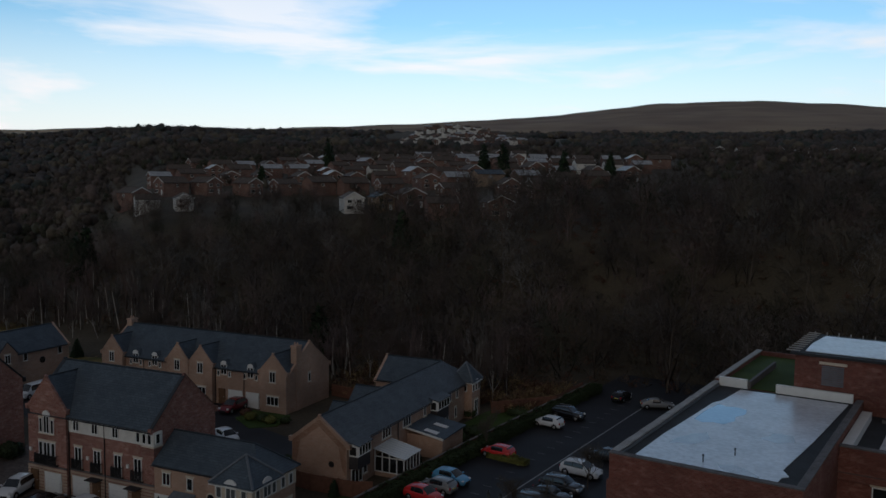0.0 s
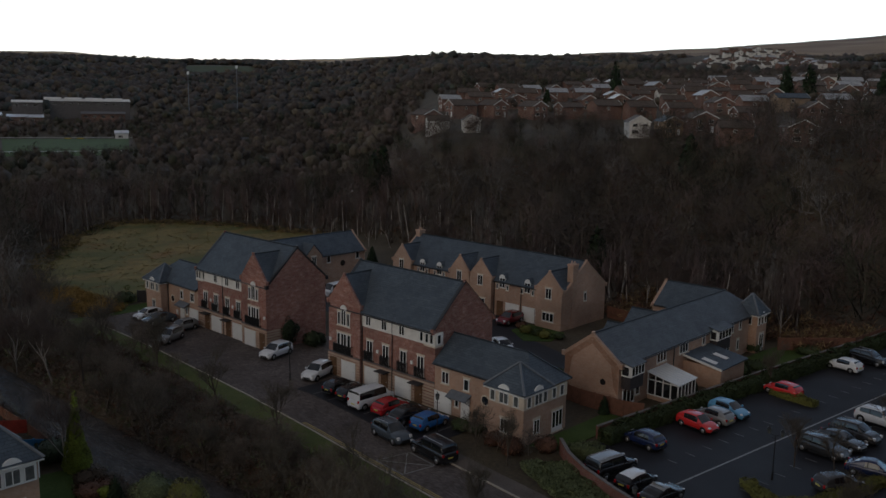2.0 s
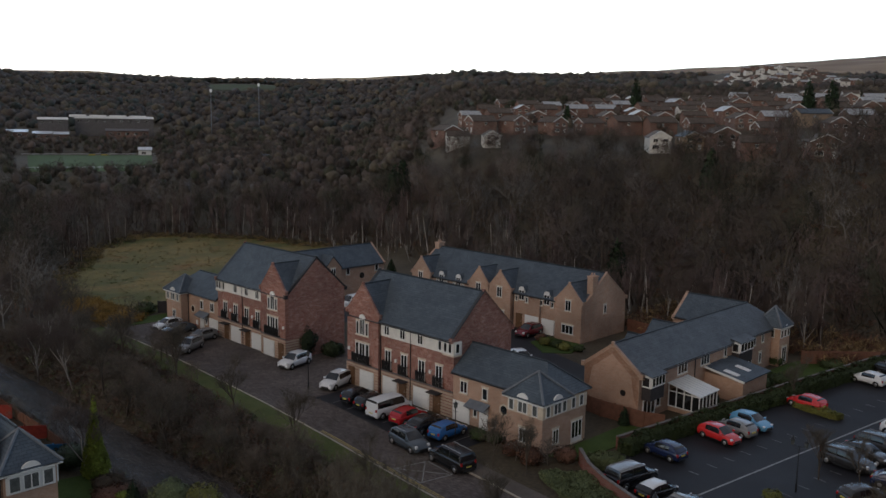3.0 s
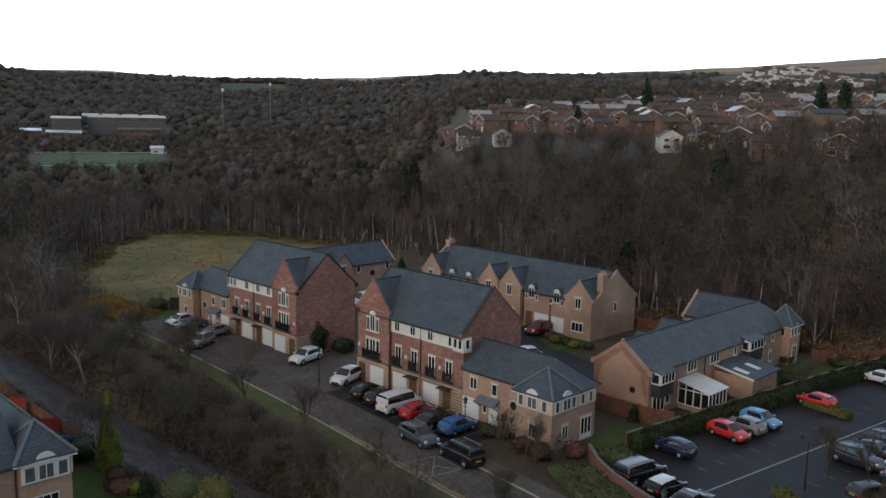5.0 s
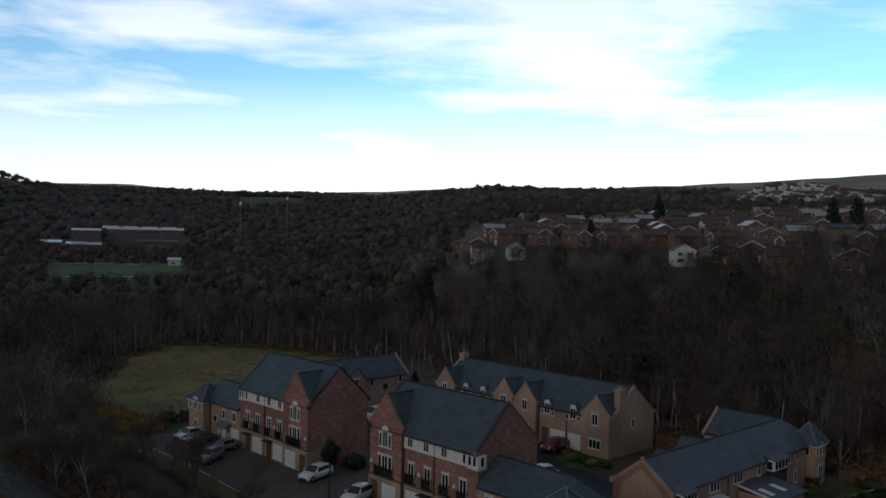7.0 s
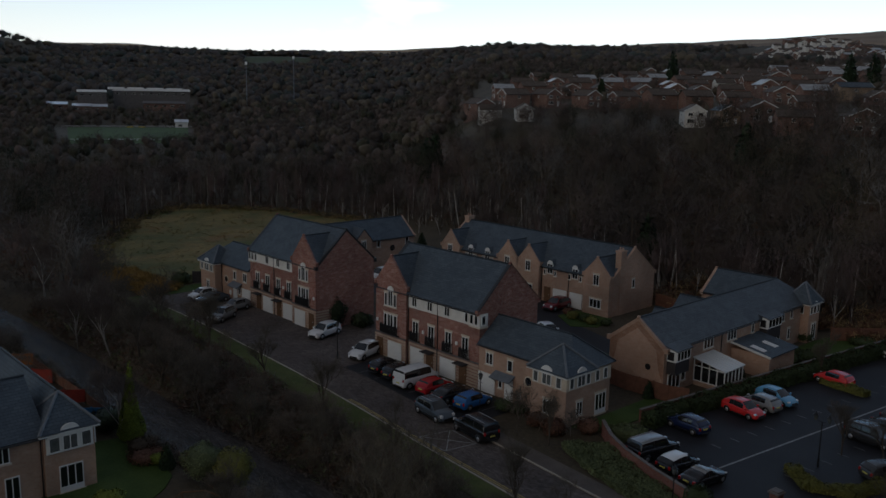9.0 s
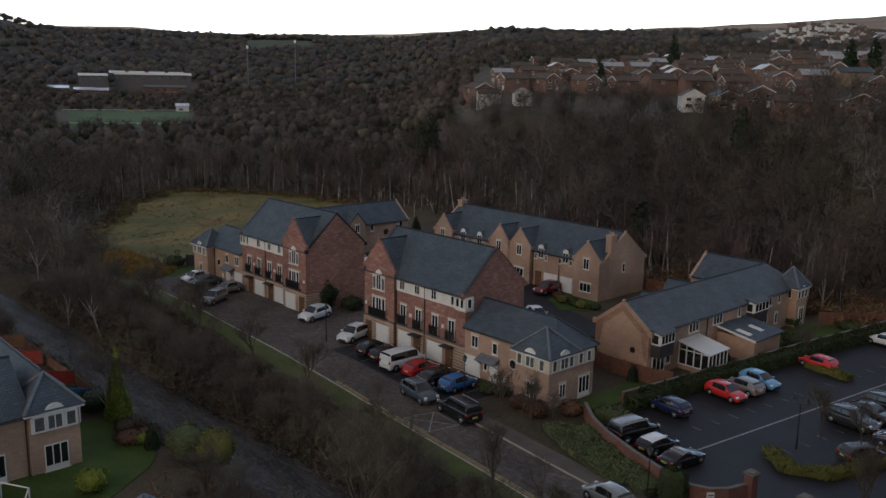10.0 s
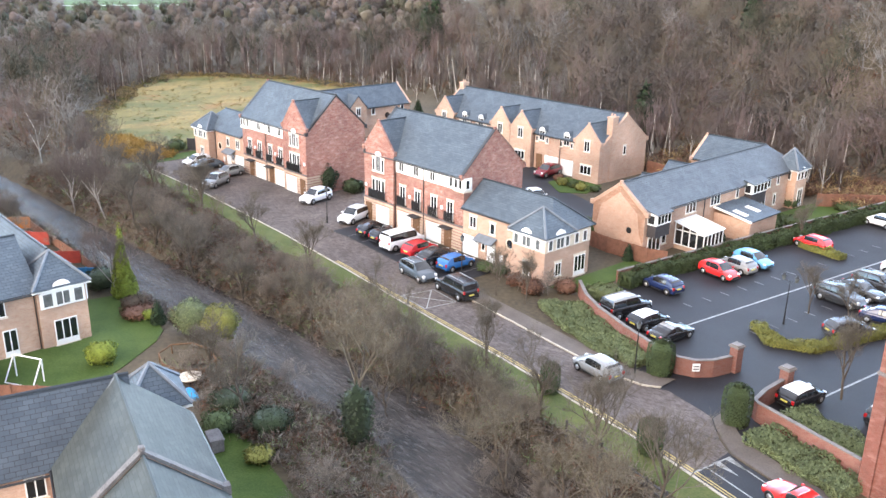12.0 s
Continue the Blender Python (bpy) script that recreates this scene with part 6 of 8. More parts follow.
for p in PROTOS:
    for o in (*p.children_recursive, p):
        bpy.data.objects.remove(o)


# ---- vehicles ----
PAINT = {}


def paint(key):
    tones = {"white": (0.72, 0.73, 0.74), "silver": (0.24, 0.245, 0.245), "grey": (0.045, 0.045, 0.047), "black": (0.012, 0.012, 0.014), "red": (0.42, 0.015, 0.02), "maroon": (0.16, 0.012, 0.02),
             "blue": (0.02, 0.13, 0.36), "sky": (0.10, 0.33, 0.55), "navy": (0.012, 0.022, 0.07), "steel": (0.07, 0.09, 0.11), "scarlet": (0.62, 0.03, 0.03)}
    if key not in PAINT:
        PAINT[key] = material(key + "_car_paint", tones[key], 0.22, 0.05, 1.5, metal=0.15 if key in ("silver", "grey", "steel") else 0.0, spec=0.7)
    return PAINT[key]


#         length width height bonnet waist screen_foot screen_top tail_top tail_foot
SHAPES = {"hatch": (4.0, 1.74, 1.48, 0.92, 0.95, 1.02, 0.30, -1.45, -1.86), "suv": (4.45, 1.86, 1.66, 1.04, 1.06, 1.05, 0.35, -1.65, -2.08), "saloon": (4.55, 1.80, 1.44, 0.90, 0.94, 0.95, 0.15, -1.15, -1.85),
          "van": (4.95, 1.92, 1.96, 1.12, 1.16, 1.75, 1.05, -2.3, -2.42), "offroad": (4.75, 1.95, 1.82, 1.14, 1.16, 1.0, 0.55, -2.1, -2.28), "mini": (3.75, 1.70, 1.42, 0.90, 0.93, 0.85, 0.35, -1.40, -1.75),
          "coupe": (4.1, 1.74, 1.32, 0.84, 0.88, 0.75, 0.15, -0.75, -1.45)}


def loft(bm, rings, mat=0, mats=None):
    rows = [[bm.verts.new(p) for p in r] for r in rings]
    n = len(rows[0])
    for a, b in zip(rows, rows[1:]):
        for k in range(n):
            f = bm.faces.new((a[k], a[(k + 1) % n], b[(k + 1) % n], b[k]))
            f.material_index = mat
            f.smooth = True
    bm.faces.new(rows[0][::-1]), bm.faces.new(rows[-1])


def skin(rows, mats, parent, c, tones):
    """Split a grid of cabin points into roof, panels and single panes, each one a smooth part."""
    lots = {}
    for i in range(len(rows) - 1):
        for j in range(len(rows[0]) - 1):
            lots.setdefault(mats(i, j), []).append((rows[i][j], rows[i][j + 1], rows[i + 1][j + 1], rows[i + 1][j]))
    for nm, quads in lots.items():
        bm = bmesh.new()
        for q in quads:
            poly(bm, q).smooth = True
        bmesh.ops.remove_doubles(bm, verts=bm.verts[:], dist=0.004)
        name = nm.split("-")[0]
        part(name, bm, tones[name], c, "dark tinted car glass" if tones[name] is GLASS else "")


def car(shape, tone, m, label, roof=None, plate=True):
    key = ("car", shape, tone, roof)
    if key in CACHE:
        c = copy_thing(CACHE[key], m)
        return tagged(c, label)
    L, W, H, hood, waist, s0, s1, r1, r0 = SHAPES[shape]
    c = thing("car" if shape != "van" else "van", label, "car" if shape != "van" else "van", m, "parked cars")
    CACHE[key] = c
    w, f, b = W / 2, L / 2, -L / 2
    low = 0.22
    tail = waist + (0.0 if shape in ("saloon", "coupe") else 0.05)

    def ring(x, z, k, lo=low):
        half = [(0.80, lo), (0.95, lo + 0.08), (1.0, lo + (z - lo) * 0.45), (0.985, lo + (z - lo) * 0.72), (0.95, z - 0.055), (0.86, z - 0.012), (0.5, z + 0.012)]
        return [(x, w * k * y, zz) for y, zz in half] + [(x, -w * k * y, zz) for y, zz in half[::-1]]

    bm = bmesh.new()
    loft(bm, [ring(f, 0.50, 0.62, 0.36), ring(f - 0.03, 0.58, 0.74, 0.28), ring(f - 0.12, 0.68, 0.87), ring(f - 0.3, hood - 0.17, 0.95), ring(f - 0.6, hood - 0.08, 0.99), ring((f - 0.6 + s0) / 2, hood - 0.03, 1.0), ring(s0, hood, 1.0), ring(0.1, waist, 1.0), ring(r0 + 0.6, tail, 1.0), ring(b + 0.3, tail - 0.01, 0.975), ring(b + 0.11, tail - 0.10, 0.93), ring(b + 0.03, tail - 0.28, 0.88, 0.26), ring(b, 0.52, 0.74, 0.34)])
    part("body", bm, paint(tone), c)
    rails = 0.80 if shape in ("van", "offroad") else 0.76
    drop = 0.02 if shape in ("van", "offroad") else 0.09
    xs = [s0 + 0.02, s0 + 0.35 * (s1 - s0), s0 + 0.72 * (s1 - s0), s1, s1 - 0.3, (s1 + r1) / 2 + 0.04, (s1 + r1) / 2 - 0.05, r1 + 0.42, r1, r1 + 0.45 * (r0 - r1), r0]
    rows = []
    for k, x in enumerate(xs):
        if x >= s1:
            t = (s0 + 0.02 - x) / (s0 + 0.02 - s1)
            zr = hood - 0.02 + (H - 0.035 - hood) * (1.14 * t - 0.14 * t * t)
        elif x >= r1:
            t = (s1 - x) / (s1 - r1)
            zr = H - 0.035 + 0.14 * t * (1 - t) - drop * t * t
        else:
            t = (r1 - x) / (r1 - r0)
            zr = (H - 0.035 - drop) * (1 - t ** 1.5) + (tail + 0.01) * t ** 1.5
        zb = min(np.interp(x, [r0, r0 + 0.6, 0.1, s0], [tail, tail, waist, hood]) - 0.03, zr - 0.015)
        up = max(0.0, min(1.0, (zr - zb) / (H - waist)))
        wt = w * (0.91 - (0.91 - rails) * up)
        half = [(w * 0.925, zb), (w * 0.925 + (wt - w * 0.925) * 0.5 + 0.012, zb + (zr - zb) * 0.5), (wt, zb + (zr - zb) * 0.86), (wt * 0.93, zb + (zr - zb) * 0.96), (wt * 0.55, zr + 0.012 * up)]
        rows.append([(x, y, z) for y, z in half] + [(x, -y, z) for y, z in half[::-1]])
    rear_side = shape in ("hatch", "mini", "coupe")

    def which(i, j):
        side = j < 2 or j > 6
        lean = j in (2, 6)
        s = "-l" if j < 4 else "-r"
        if i < 3:
            return ("side_window-q" + s if i == 2 and side else "front_pillar" + s) if side or lean else "windscreen"
        if i >= 8:
            return "tail_panel" if side or lean or i == 9 else "rear_window"
        if not side:
            return "roof"
        if i == 5:
            return "door_pillar" + s
        if i == 7:
            return ("tail_panel" if rear_side or shape == "saloon" else "side_window-z" + s)
        return "side_window-%d" % (i > 5) + s

    skin(rows, which, c, c, {"windscreen": GLASS, "side_window": GLASS, "rear_window": GLASS, "roof": paint(roof or tone), "front_pillar": paint(tone), "tail_panel": paint(tone), "door_pillar": BLACK_IRON})
    if shape in ("suv", "offroad"):
        for sg in (-1, 1):
            bm = bmesh.new()
            tube(bm, (s1 - 0.15, sg * w * 0.62, H + 0.02), (r1 + 0.15, sg * w * 0.62, H - drop + 0.03), 0.022, sides=5)
            part("roof_rail", bm, ALLOY, c)
    for sg in (-1, 1):
        bm = bmesh.new()
        box(bm, b + 1.35, f - 1.4, sg * w * 0.97 - 0.03, sg * w * 0.97 + 0.03, low - 0.02, low + 0.12)
        part("sill", bm, BLACK_IRON, c)
    for nm, x0, x1 in (("front_bumper", f - 0.16, f + 0.015), ("rear_bumper", b - 0.015, b + 0.16)):
        bm = bmesh.new()
        box(bm, x0, x1, -w * 0.68, w * 0.68, 0.26, 0.42, 0, 0.04)
        part(nm, bm, BLACK_IRON, c)
    wr = 0.31 if shape in ("hatch", "mini", "coupe", "saloon") else 0.35
    if "tyre" + str(wr) not in CACHE:
        bm = bmesh.new()
        loft(bm, [[(r * math.cos(a), y, r * math.sin(a)) for a in np.linspace(0, math.tau, 16, endpoint=False)] for r, y in ((wr * 0.62, -0.1), (wr * 0.95, -0.1), (wr, -0.06), (wr, 0.06), (wr * 0.95, 0.1), (wr * 0.62, 0.1))])
        ty = mesh_of("tyre", bm, RUBBER)
        bm = bmesh.new()
        loft(bm, [[(r * math.cos(a), y, r * math.sin(a)) for a in np.linspace(0, math.tau, 10, endpoint=False)] for r, y in ((wr * 0.2, -0.11), (wr * 0.6, -0.104), (wr * 0.6, 0.104), (wr * 0.2, 0.11))])
        CACHE["tyre" + str(wr)] = ty, mesh_of("rim", bm, ALLOY)
    ty, ri = CACHE["tyre" + str(wr)]
    for x in (f - 0.78, b + 0.76):
        for sg in (-1, 1):
            o = new("wheel", ty)
            o.parent, o.location = c, (x, sg * (w - 0.09), wr)
            new("rim", ri).parent = o
            bm = bmesh.new()
            loft(bm, [[(r * math.cos(a), y, max(-0.12, r * math.sin(a))) for a in np.linspace(0, math.tau, 16, endpoint=False)] for r, y in ((wr * 1.2, -0.03), (wr * 1.2, 0.094), (wr * 0.9, 0.096))])
            part("wheel_arch", bm, BLACK_IRON, c, m=pose(x, sg * (w - 0.09), wr + 0.01, 0, 0, 0 if sg > 0 else 180))
    for sg in (-1, 1):
        bm = bmesh.new()
        box(bm, f - 0.34, f - 0.09, sg * w * 0.70 - 0.15, sg * w * 0.70 + 0.13, 0.60, hood - 0.17, 0, 0.04)
        part("headlight", bm, HEADLAMP, c)
        bm = bmesh.new()
        box(bm, b + 0.02, b + 0.24, sg * w * 0.76 - 0.10, sg * w * 0.76 + 0.12, waist - 0.34, waist - 0.06, 0, 0.03)
        part("tail_light", bm, TAIL, c)
        bm = bmesh.new()
        box(bm, s0 - 0.28, s0 - 0.1, sg * (w + 0.08) - 0.09, sg * (w + 0.08) + 0.09, waist - 0.02, waist + 0.13, 0, 0.03)
        part("wing_mirror", bm, paint(tone), c)
    bm = bmesh.new()
    box(bm, b - 0.015, b + 0.03, -0.26, 0.26, 0.62, 0.73)
    part("rear_plate", bm, PLATE, c)
    bm = bmesh.new()
    box(bm, f - 0.05, f + 0.01, -w * 0.5, w * 0.5, 0.4, 0.56, 0, 0.01)
    part("grille", bm, BLACK_IRON, c)
    return c


# before the townhouses, nose to the wall
car("hatch", "black", pose(-10.3, -3.4, 0.035, 0, 0, 92), "black hatchback parked before the garage doors")
car("hatch", "black", pose(-7.9, -3.6, 0.035, 0, 0, 91), "small black hatchback in a parking bay")
car("van", "white", pose(-5.2, -3.7, 0.035, 0, 0, 91), "white passenger van parked before the terrace")
car("hatch", "red", pose(-2.4, -3.7, 0.035, 0, 0, 92), "red hatchback parked beside the white van")
car("saloon", "black", pose(0.3, -3.8, 0.035, 0, 0, 90), "black saloon car in a parking bay")
car("hatch", "blue", pose(3.0, -3.7, 0.035, 0, 0, 91), "bright blue hatchback near the corner house")
car("suv", "steel", pose(2.6, -8.2, 0.035, 0, 0, -8), "steel grey estate car standing on the setts")
car("offroad", "black", pose(8.0, -8.3, 0.035, 0, 0, 172), "black off-road car at the kerb")
car("suv", "white", pose(-15.7, -2.2, 0.035, 0, 0, -72), "white sports utility car with dark windows")
car("suv", "white", pose(-25.2, -1.0, 0.035, 0, 0, -76), "white compact car beside the dark shrub")
car("hatch", "white", pose(-51.6, -3.4, 0.035, 0, 0, -84), "white hatchback beside the far corner house")
car("saloon", "steel", pose(-48.6, -3.4, 0.035, 0, 0, -86), "pale grey saloon car beside the far corner house")
car("suv", "silver", pose(-39.6, -6.8, 0.035, 0, 0, -60), "silver car behind the bare twigs")
car("hatch", "silver", pose(-43.0, -3.0, 0.035, 0, 0, -84), "silver hatchback parked at the terrace")
car("hatch", "silver", pose(26.1, -11.0, 0.035, 0, 0, 172), "silver hatchback on the estate road")
car("coupe", "scarlet", pose(43.6, -15.4, 0.04, 0, 0, 167), "bright red coupe on the road markings")
car("suv", "maroon", pose(-15.9, 31.2, 0.035, 0, 0, -88), "dark red sports utility car on a drive")
car("hatch", "white", pose(-8.2, 20.4, 0.035, 0, 0, -25), "white car in the back court")
car("van", "white", pose(-45.5, 24.5, 0.035, 0, 0, -86), "white van beside the far corner house")
# the car park
car("hatch", "navy", pose(19.4, 7.0, 0.025, 0, 0, 172), "dark blue hatchback nose to the hedge")
car("hatch", "scarlet", pose(20.9, 14.2, 0.025, 0, 0, -10), "bright red hatchback in the car park")
car("hatch", "silver", pose(21.1, 17.0, 0.025, 0, 0, 171), "silver hatchback between red and blue cars")
car("hatch", "sky", pose(21.4, 19.7, 0.025, 0, 0, -9), "light blue hatchback in the car park")
car("hatch", "scarlet", pose(22.7, 29.6, 0.025, 0, 0, 171), "red hatchback beside the clipped island")
car("hatch", "white", pose(24.2, 43.4, 0.025, 0, 0, 170), "white hatchback beside the hedge")
car("suv", "black", pose(25.4, 48.2, 0.025, 0, 0, -9), "black sports utility car in the car park")
car("offroad", "black", pose(20.6, -0.2, 0.025, 0, 0, 80), "black off-road car with silver roof", "silver")
car("mini", "black", pose(23.4, -0.9, 0.025, 0, 0, 82), "small black car with white roof", "white")
car("coupe", "black", pose(26.0, -1.5, 0.025, 0, 0, 82), "black open-topped car by the wall", "silver")
car("mini", "black", pose(37.9, -3.6, 0.025, 0, 0, 80), "small black car with white roof by the gate", "white")
car("mini", "black", pose(43.0, -1.6, 0.025, 0, 0, 82), "small black car beside the brick block", "white")
car("suv", "grey", pose(31.6, 16.6, 0.025, 0, 0, -9), "dark grey car under bare branches")
car("saloon", "grey", pose(32.0, 19.6, 0.025, 0, 0, -9), "grey saloon car under bare branches")
car("suv", "grey", pose(32.4, 22.4, 0.025, 0, 0, -9), "dark grey estate car under bare branches")
car("suv", "white", pose(32.9, 27.8, 0.025, 0, 0, -10), "white crossover car near the brick block")
car("saloon", "grey", pose(33.9, 34.0, 0.025, 0, 0, 172), "grey saloon car near the brick block")
car("hatch", "grey", pose(35.1, 10.2, 0.025, 0, 0, 60), "dark hatchback behind the bare tree")
car("saloon", "navy", pose(36.4, 15.0, 0.025, 0, 0, 8), "dark blue saloon beside the clipped shrubs")
car("hatch", "black", pose(29.6, 60.6, 0.025, 0, 0, 80), "black hatchback at the end of the car park")
car("saloon", "silver", pose(35.0, 58.6, 0.025, 0, 0, 20), "silver saloon at the end of the car park")


# ---- road paint ----
def marking(label, quads, mat):
    bm = bmesh.new()
    for q in quads:
        prism(bm, q, 0.02, 0.046)
    tagged(part("road_marking", bm, mat), label, "road marking", kind="structure")


def bar(x0, y0, x1, y1, w=0.1):
    d = Vector((x1 - x0, y1 - y0)).normalized() * w / 2
    return [(x0 + d.y, y0 - d.x), (x1 + d.y, y1 - d.x), (x1 - d.y, y1 + d.x), (x0 - d.y, y0 + d.x)]


YELLOW = material("worn_yellow_paint", (0.42, 0.32, 0.12), 0.7, 0.35, 3)
xs = np.arange(-6, 46, 2.0)
marking("worn double yellow lines along the kerb", [bar(x, front_kerb(x) + 0.3 + e, x + 2.0, front_kerb(x + 2.0) + 0.3 + e, 0.09) for x in xs for e in (0.0, 0.22)], YELLOW)
marking("white give-way triangles at the ramp", [[(38.35, -13.98), (38.42, -13.5), (40.0, -14.1)], [(38.0, -14.95), (38.1, -14.4), (39.75, -14.95)]], PAINT_LINE)
marking("white edge lines on the asphalt ramp", [bar(37.75, -17.0, 38.35, -13.5, 0.1), bar(38.4, -13.7, 41.6, -14.5, 0.1), bar(38.0, -15.6, 46, -17.4, 0.1)], PAINT_LINE)
marking("white hatched box on the setts", [bar(5.2, -12.4, 6.0, -9.2), bar(8.8, -12.7, 9.4, -9.6), bar(5.2, -12.4, 8.8, -12.7), bar(6.0, -9.2, 9.4, -9.6), bar(5.4, -12.2, 9.2, -9.8), bar(5.9, -9.4, 8.8, -12.5)], PAINT_LINE)
marking("faint bay lines before the townhouses", [bar(x, -6.0, x, -1.4, 0.08) for x in (-11.6, -9.1, -6.6, -3.7, -1.1, 1.6, 4.4)], FAINT_PAINT)
marking("faint white bay marks in the car park", [bar(*on_lot(x, y), *on_lot(x + 1.0, y), 0.1) for y in np.arange(4, 60, 2.5) for x in (-3.4, 3.6)], FAINT_PAINT)


# ---- planting ----
def leaf_mesh(name, seed, pts, out, size, mat, core=None):
    """Small leaf triangles at places on a surface, turned loosely outwards, over an optional dark core."""
    rng = np.random.default_rng(seed)
    k = len(pts)
    d = out * 0.6 + rng.normal(size=(k, 3)) * 0.7
    d /= np.linalg.norm(d, axis=1, keepdims=True) + 1e-9
    s = np.cross(d, rng.normal(size=(k, 3)))
    s /= np.linalg.norm(s, axis=1, keepdims=True) + 1e-9
    s *= np.where((np.cross(s, d) * (out + [0.2, -0.35, 0.3])).sum(1, keepdims=True) < 0, -1.0, 1.0)
    ln = (size * rng.uniform(0.6, 1.4, k))[:, None]
    v = np.stack([pts - s * ln * 0.5, pts + s * ln * 0.5, pts + d * ln], 1).reshape(-1, 3)
    f = np.arange(3 * k).reshape(-1, 3)
    if core is not None:
        cv, cf = core
        f = np.concatenate([f, cf + len(v)])
        v = np.concatenate([v, cv])
    nor = np.repeat(out + rng.normal(size=(k, 3)) * 0.3 + np.array([0, 0, 0.15]), 3, 0)
    if core is not None:
        nor = np.concatenate([nor, np.tile([[0.0, 0.0, 1.0]], (len(core[0]), 1))])
    nor /= np.linalg.norm(nor, axis=1, keepdims=True) + 1e-9
    return flat_mesh(name, v, f, mat, normals=nor)


def round_shell(seed, n, rx, ry, h, shape="ball"):
    """Places over a ball, barrel or cone of the given half-widths and height, and which way is out."""
    rng = np.random.default_rng(seed)
    a = rng.uniform(0, math.tau, n)
    if shape == "ball":
        u = rng.normal(size=(n, 3))
        u /= np.linalg.norm(u, axis=1, keepdims=True)
        bump = 1 + 0.16 * np.sin(u[:, 0] * 4 + seed) * np.cos(u[:, 1] * 5 + seed * 2) + 0.1 * np.sin(u[:, 2] * 7 + seed)
        rad = (rng.random(n) ** 0.25 * bump)[:, None]
        p = u * rad * np.array([rx, ry, h / 2]) + np.array([0, 0, h / 2])
        return p[p[:, 2] > 0.02], u[p[:, 2] > 0.02]
    t = rng.random(n)
    if shape == "cone":
        t = 1 - np.sqrt(t)
        r = (1 - t) ** 0.8 * np.minimum(1, t * 6 + 0.55) * (1 + 0.12 * np.sin(a * 5 + t * 9))
    else:
        r = np.where(t < 0.86, 0.84 + 0.16 * np.sin(np.minimum(1, t / 0.86) * 2.6), np.sqrt(np.maximum(0, 1 - ((t - 0.86) / 0.14) ** 2)) * 0.92 * np.sqrt(rng.random(n)))
    p = np.stack([np.cos(a) * r * rx, np.sin(a) * r * ry, t * h], 1)
    return p, np.stack([np.cos(a), np.sin(a), np.full(n, 0.3)], 1)


def core_of(rx, ry, h, shape):
    n, m = 10, 6
    v, f = [], []
    for i in range(m + 1):
        t = i / m
        r = {"ball": math.sqrt(max(0, 1 - (2 * t - 1) ** 2)), "cone": (1 - t), "barrel": 0.9 if i < m else 0.5}[shape] * 0.82
        v += [(rx * r * math.cos(k * math.tau / n), ry * r * math.sin(k * math.tau / n), h * (0.04 + 0.9 * t)) for k in range(n)]
    for i in range(m):
        for k in range(n):
            a, b, c, d = i * n + k, i * n + (k + 1) % n, (i + 1) * n + (k + 1) % n, (i + 1) * n + k
            f += [(a, b, c), (a, c, d)]
    return np.array(v), np.array(f)


def bush(x, y, rx, h, mat, label, shape="ball", ry=None, size=0.16, dense=110, cat="shrub", seed=None, z=0.0):
    ry = ry or rx
    seed = seed or int(abs(x * 37 + y * 91)) + 3
    n = int(dense * (rx + ry) * (h + rx) * (1.2 if shape == "ball" else 1.0))
    p, u = round_shell(seed, n, rx, ry, h, shape)
    name = {"ball": "shrub", "cone": "conifer", "barrel": "topiary"}[shape]
    ob = new(name, leaf_mesh(name, seed, p, u, size, mat, core_of(rx, ry, h, shape)))
    ob.location = (x, y, z)
    return tagged(ob, label, cat)


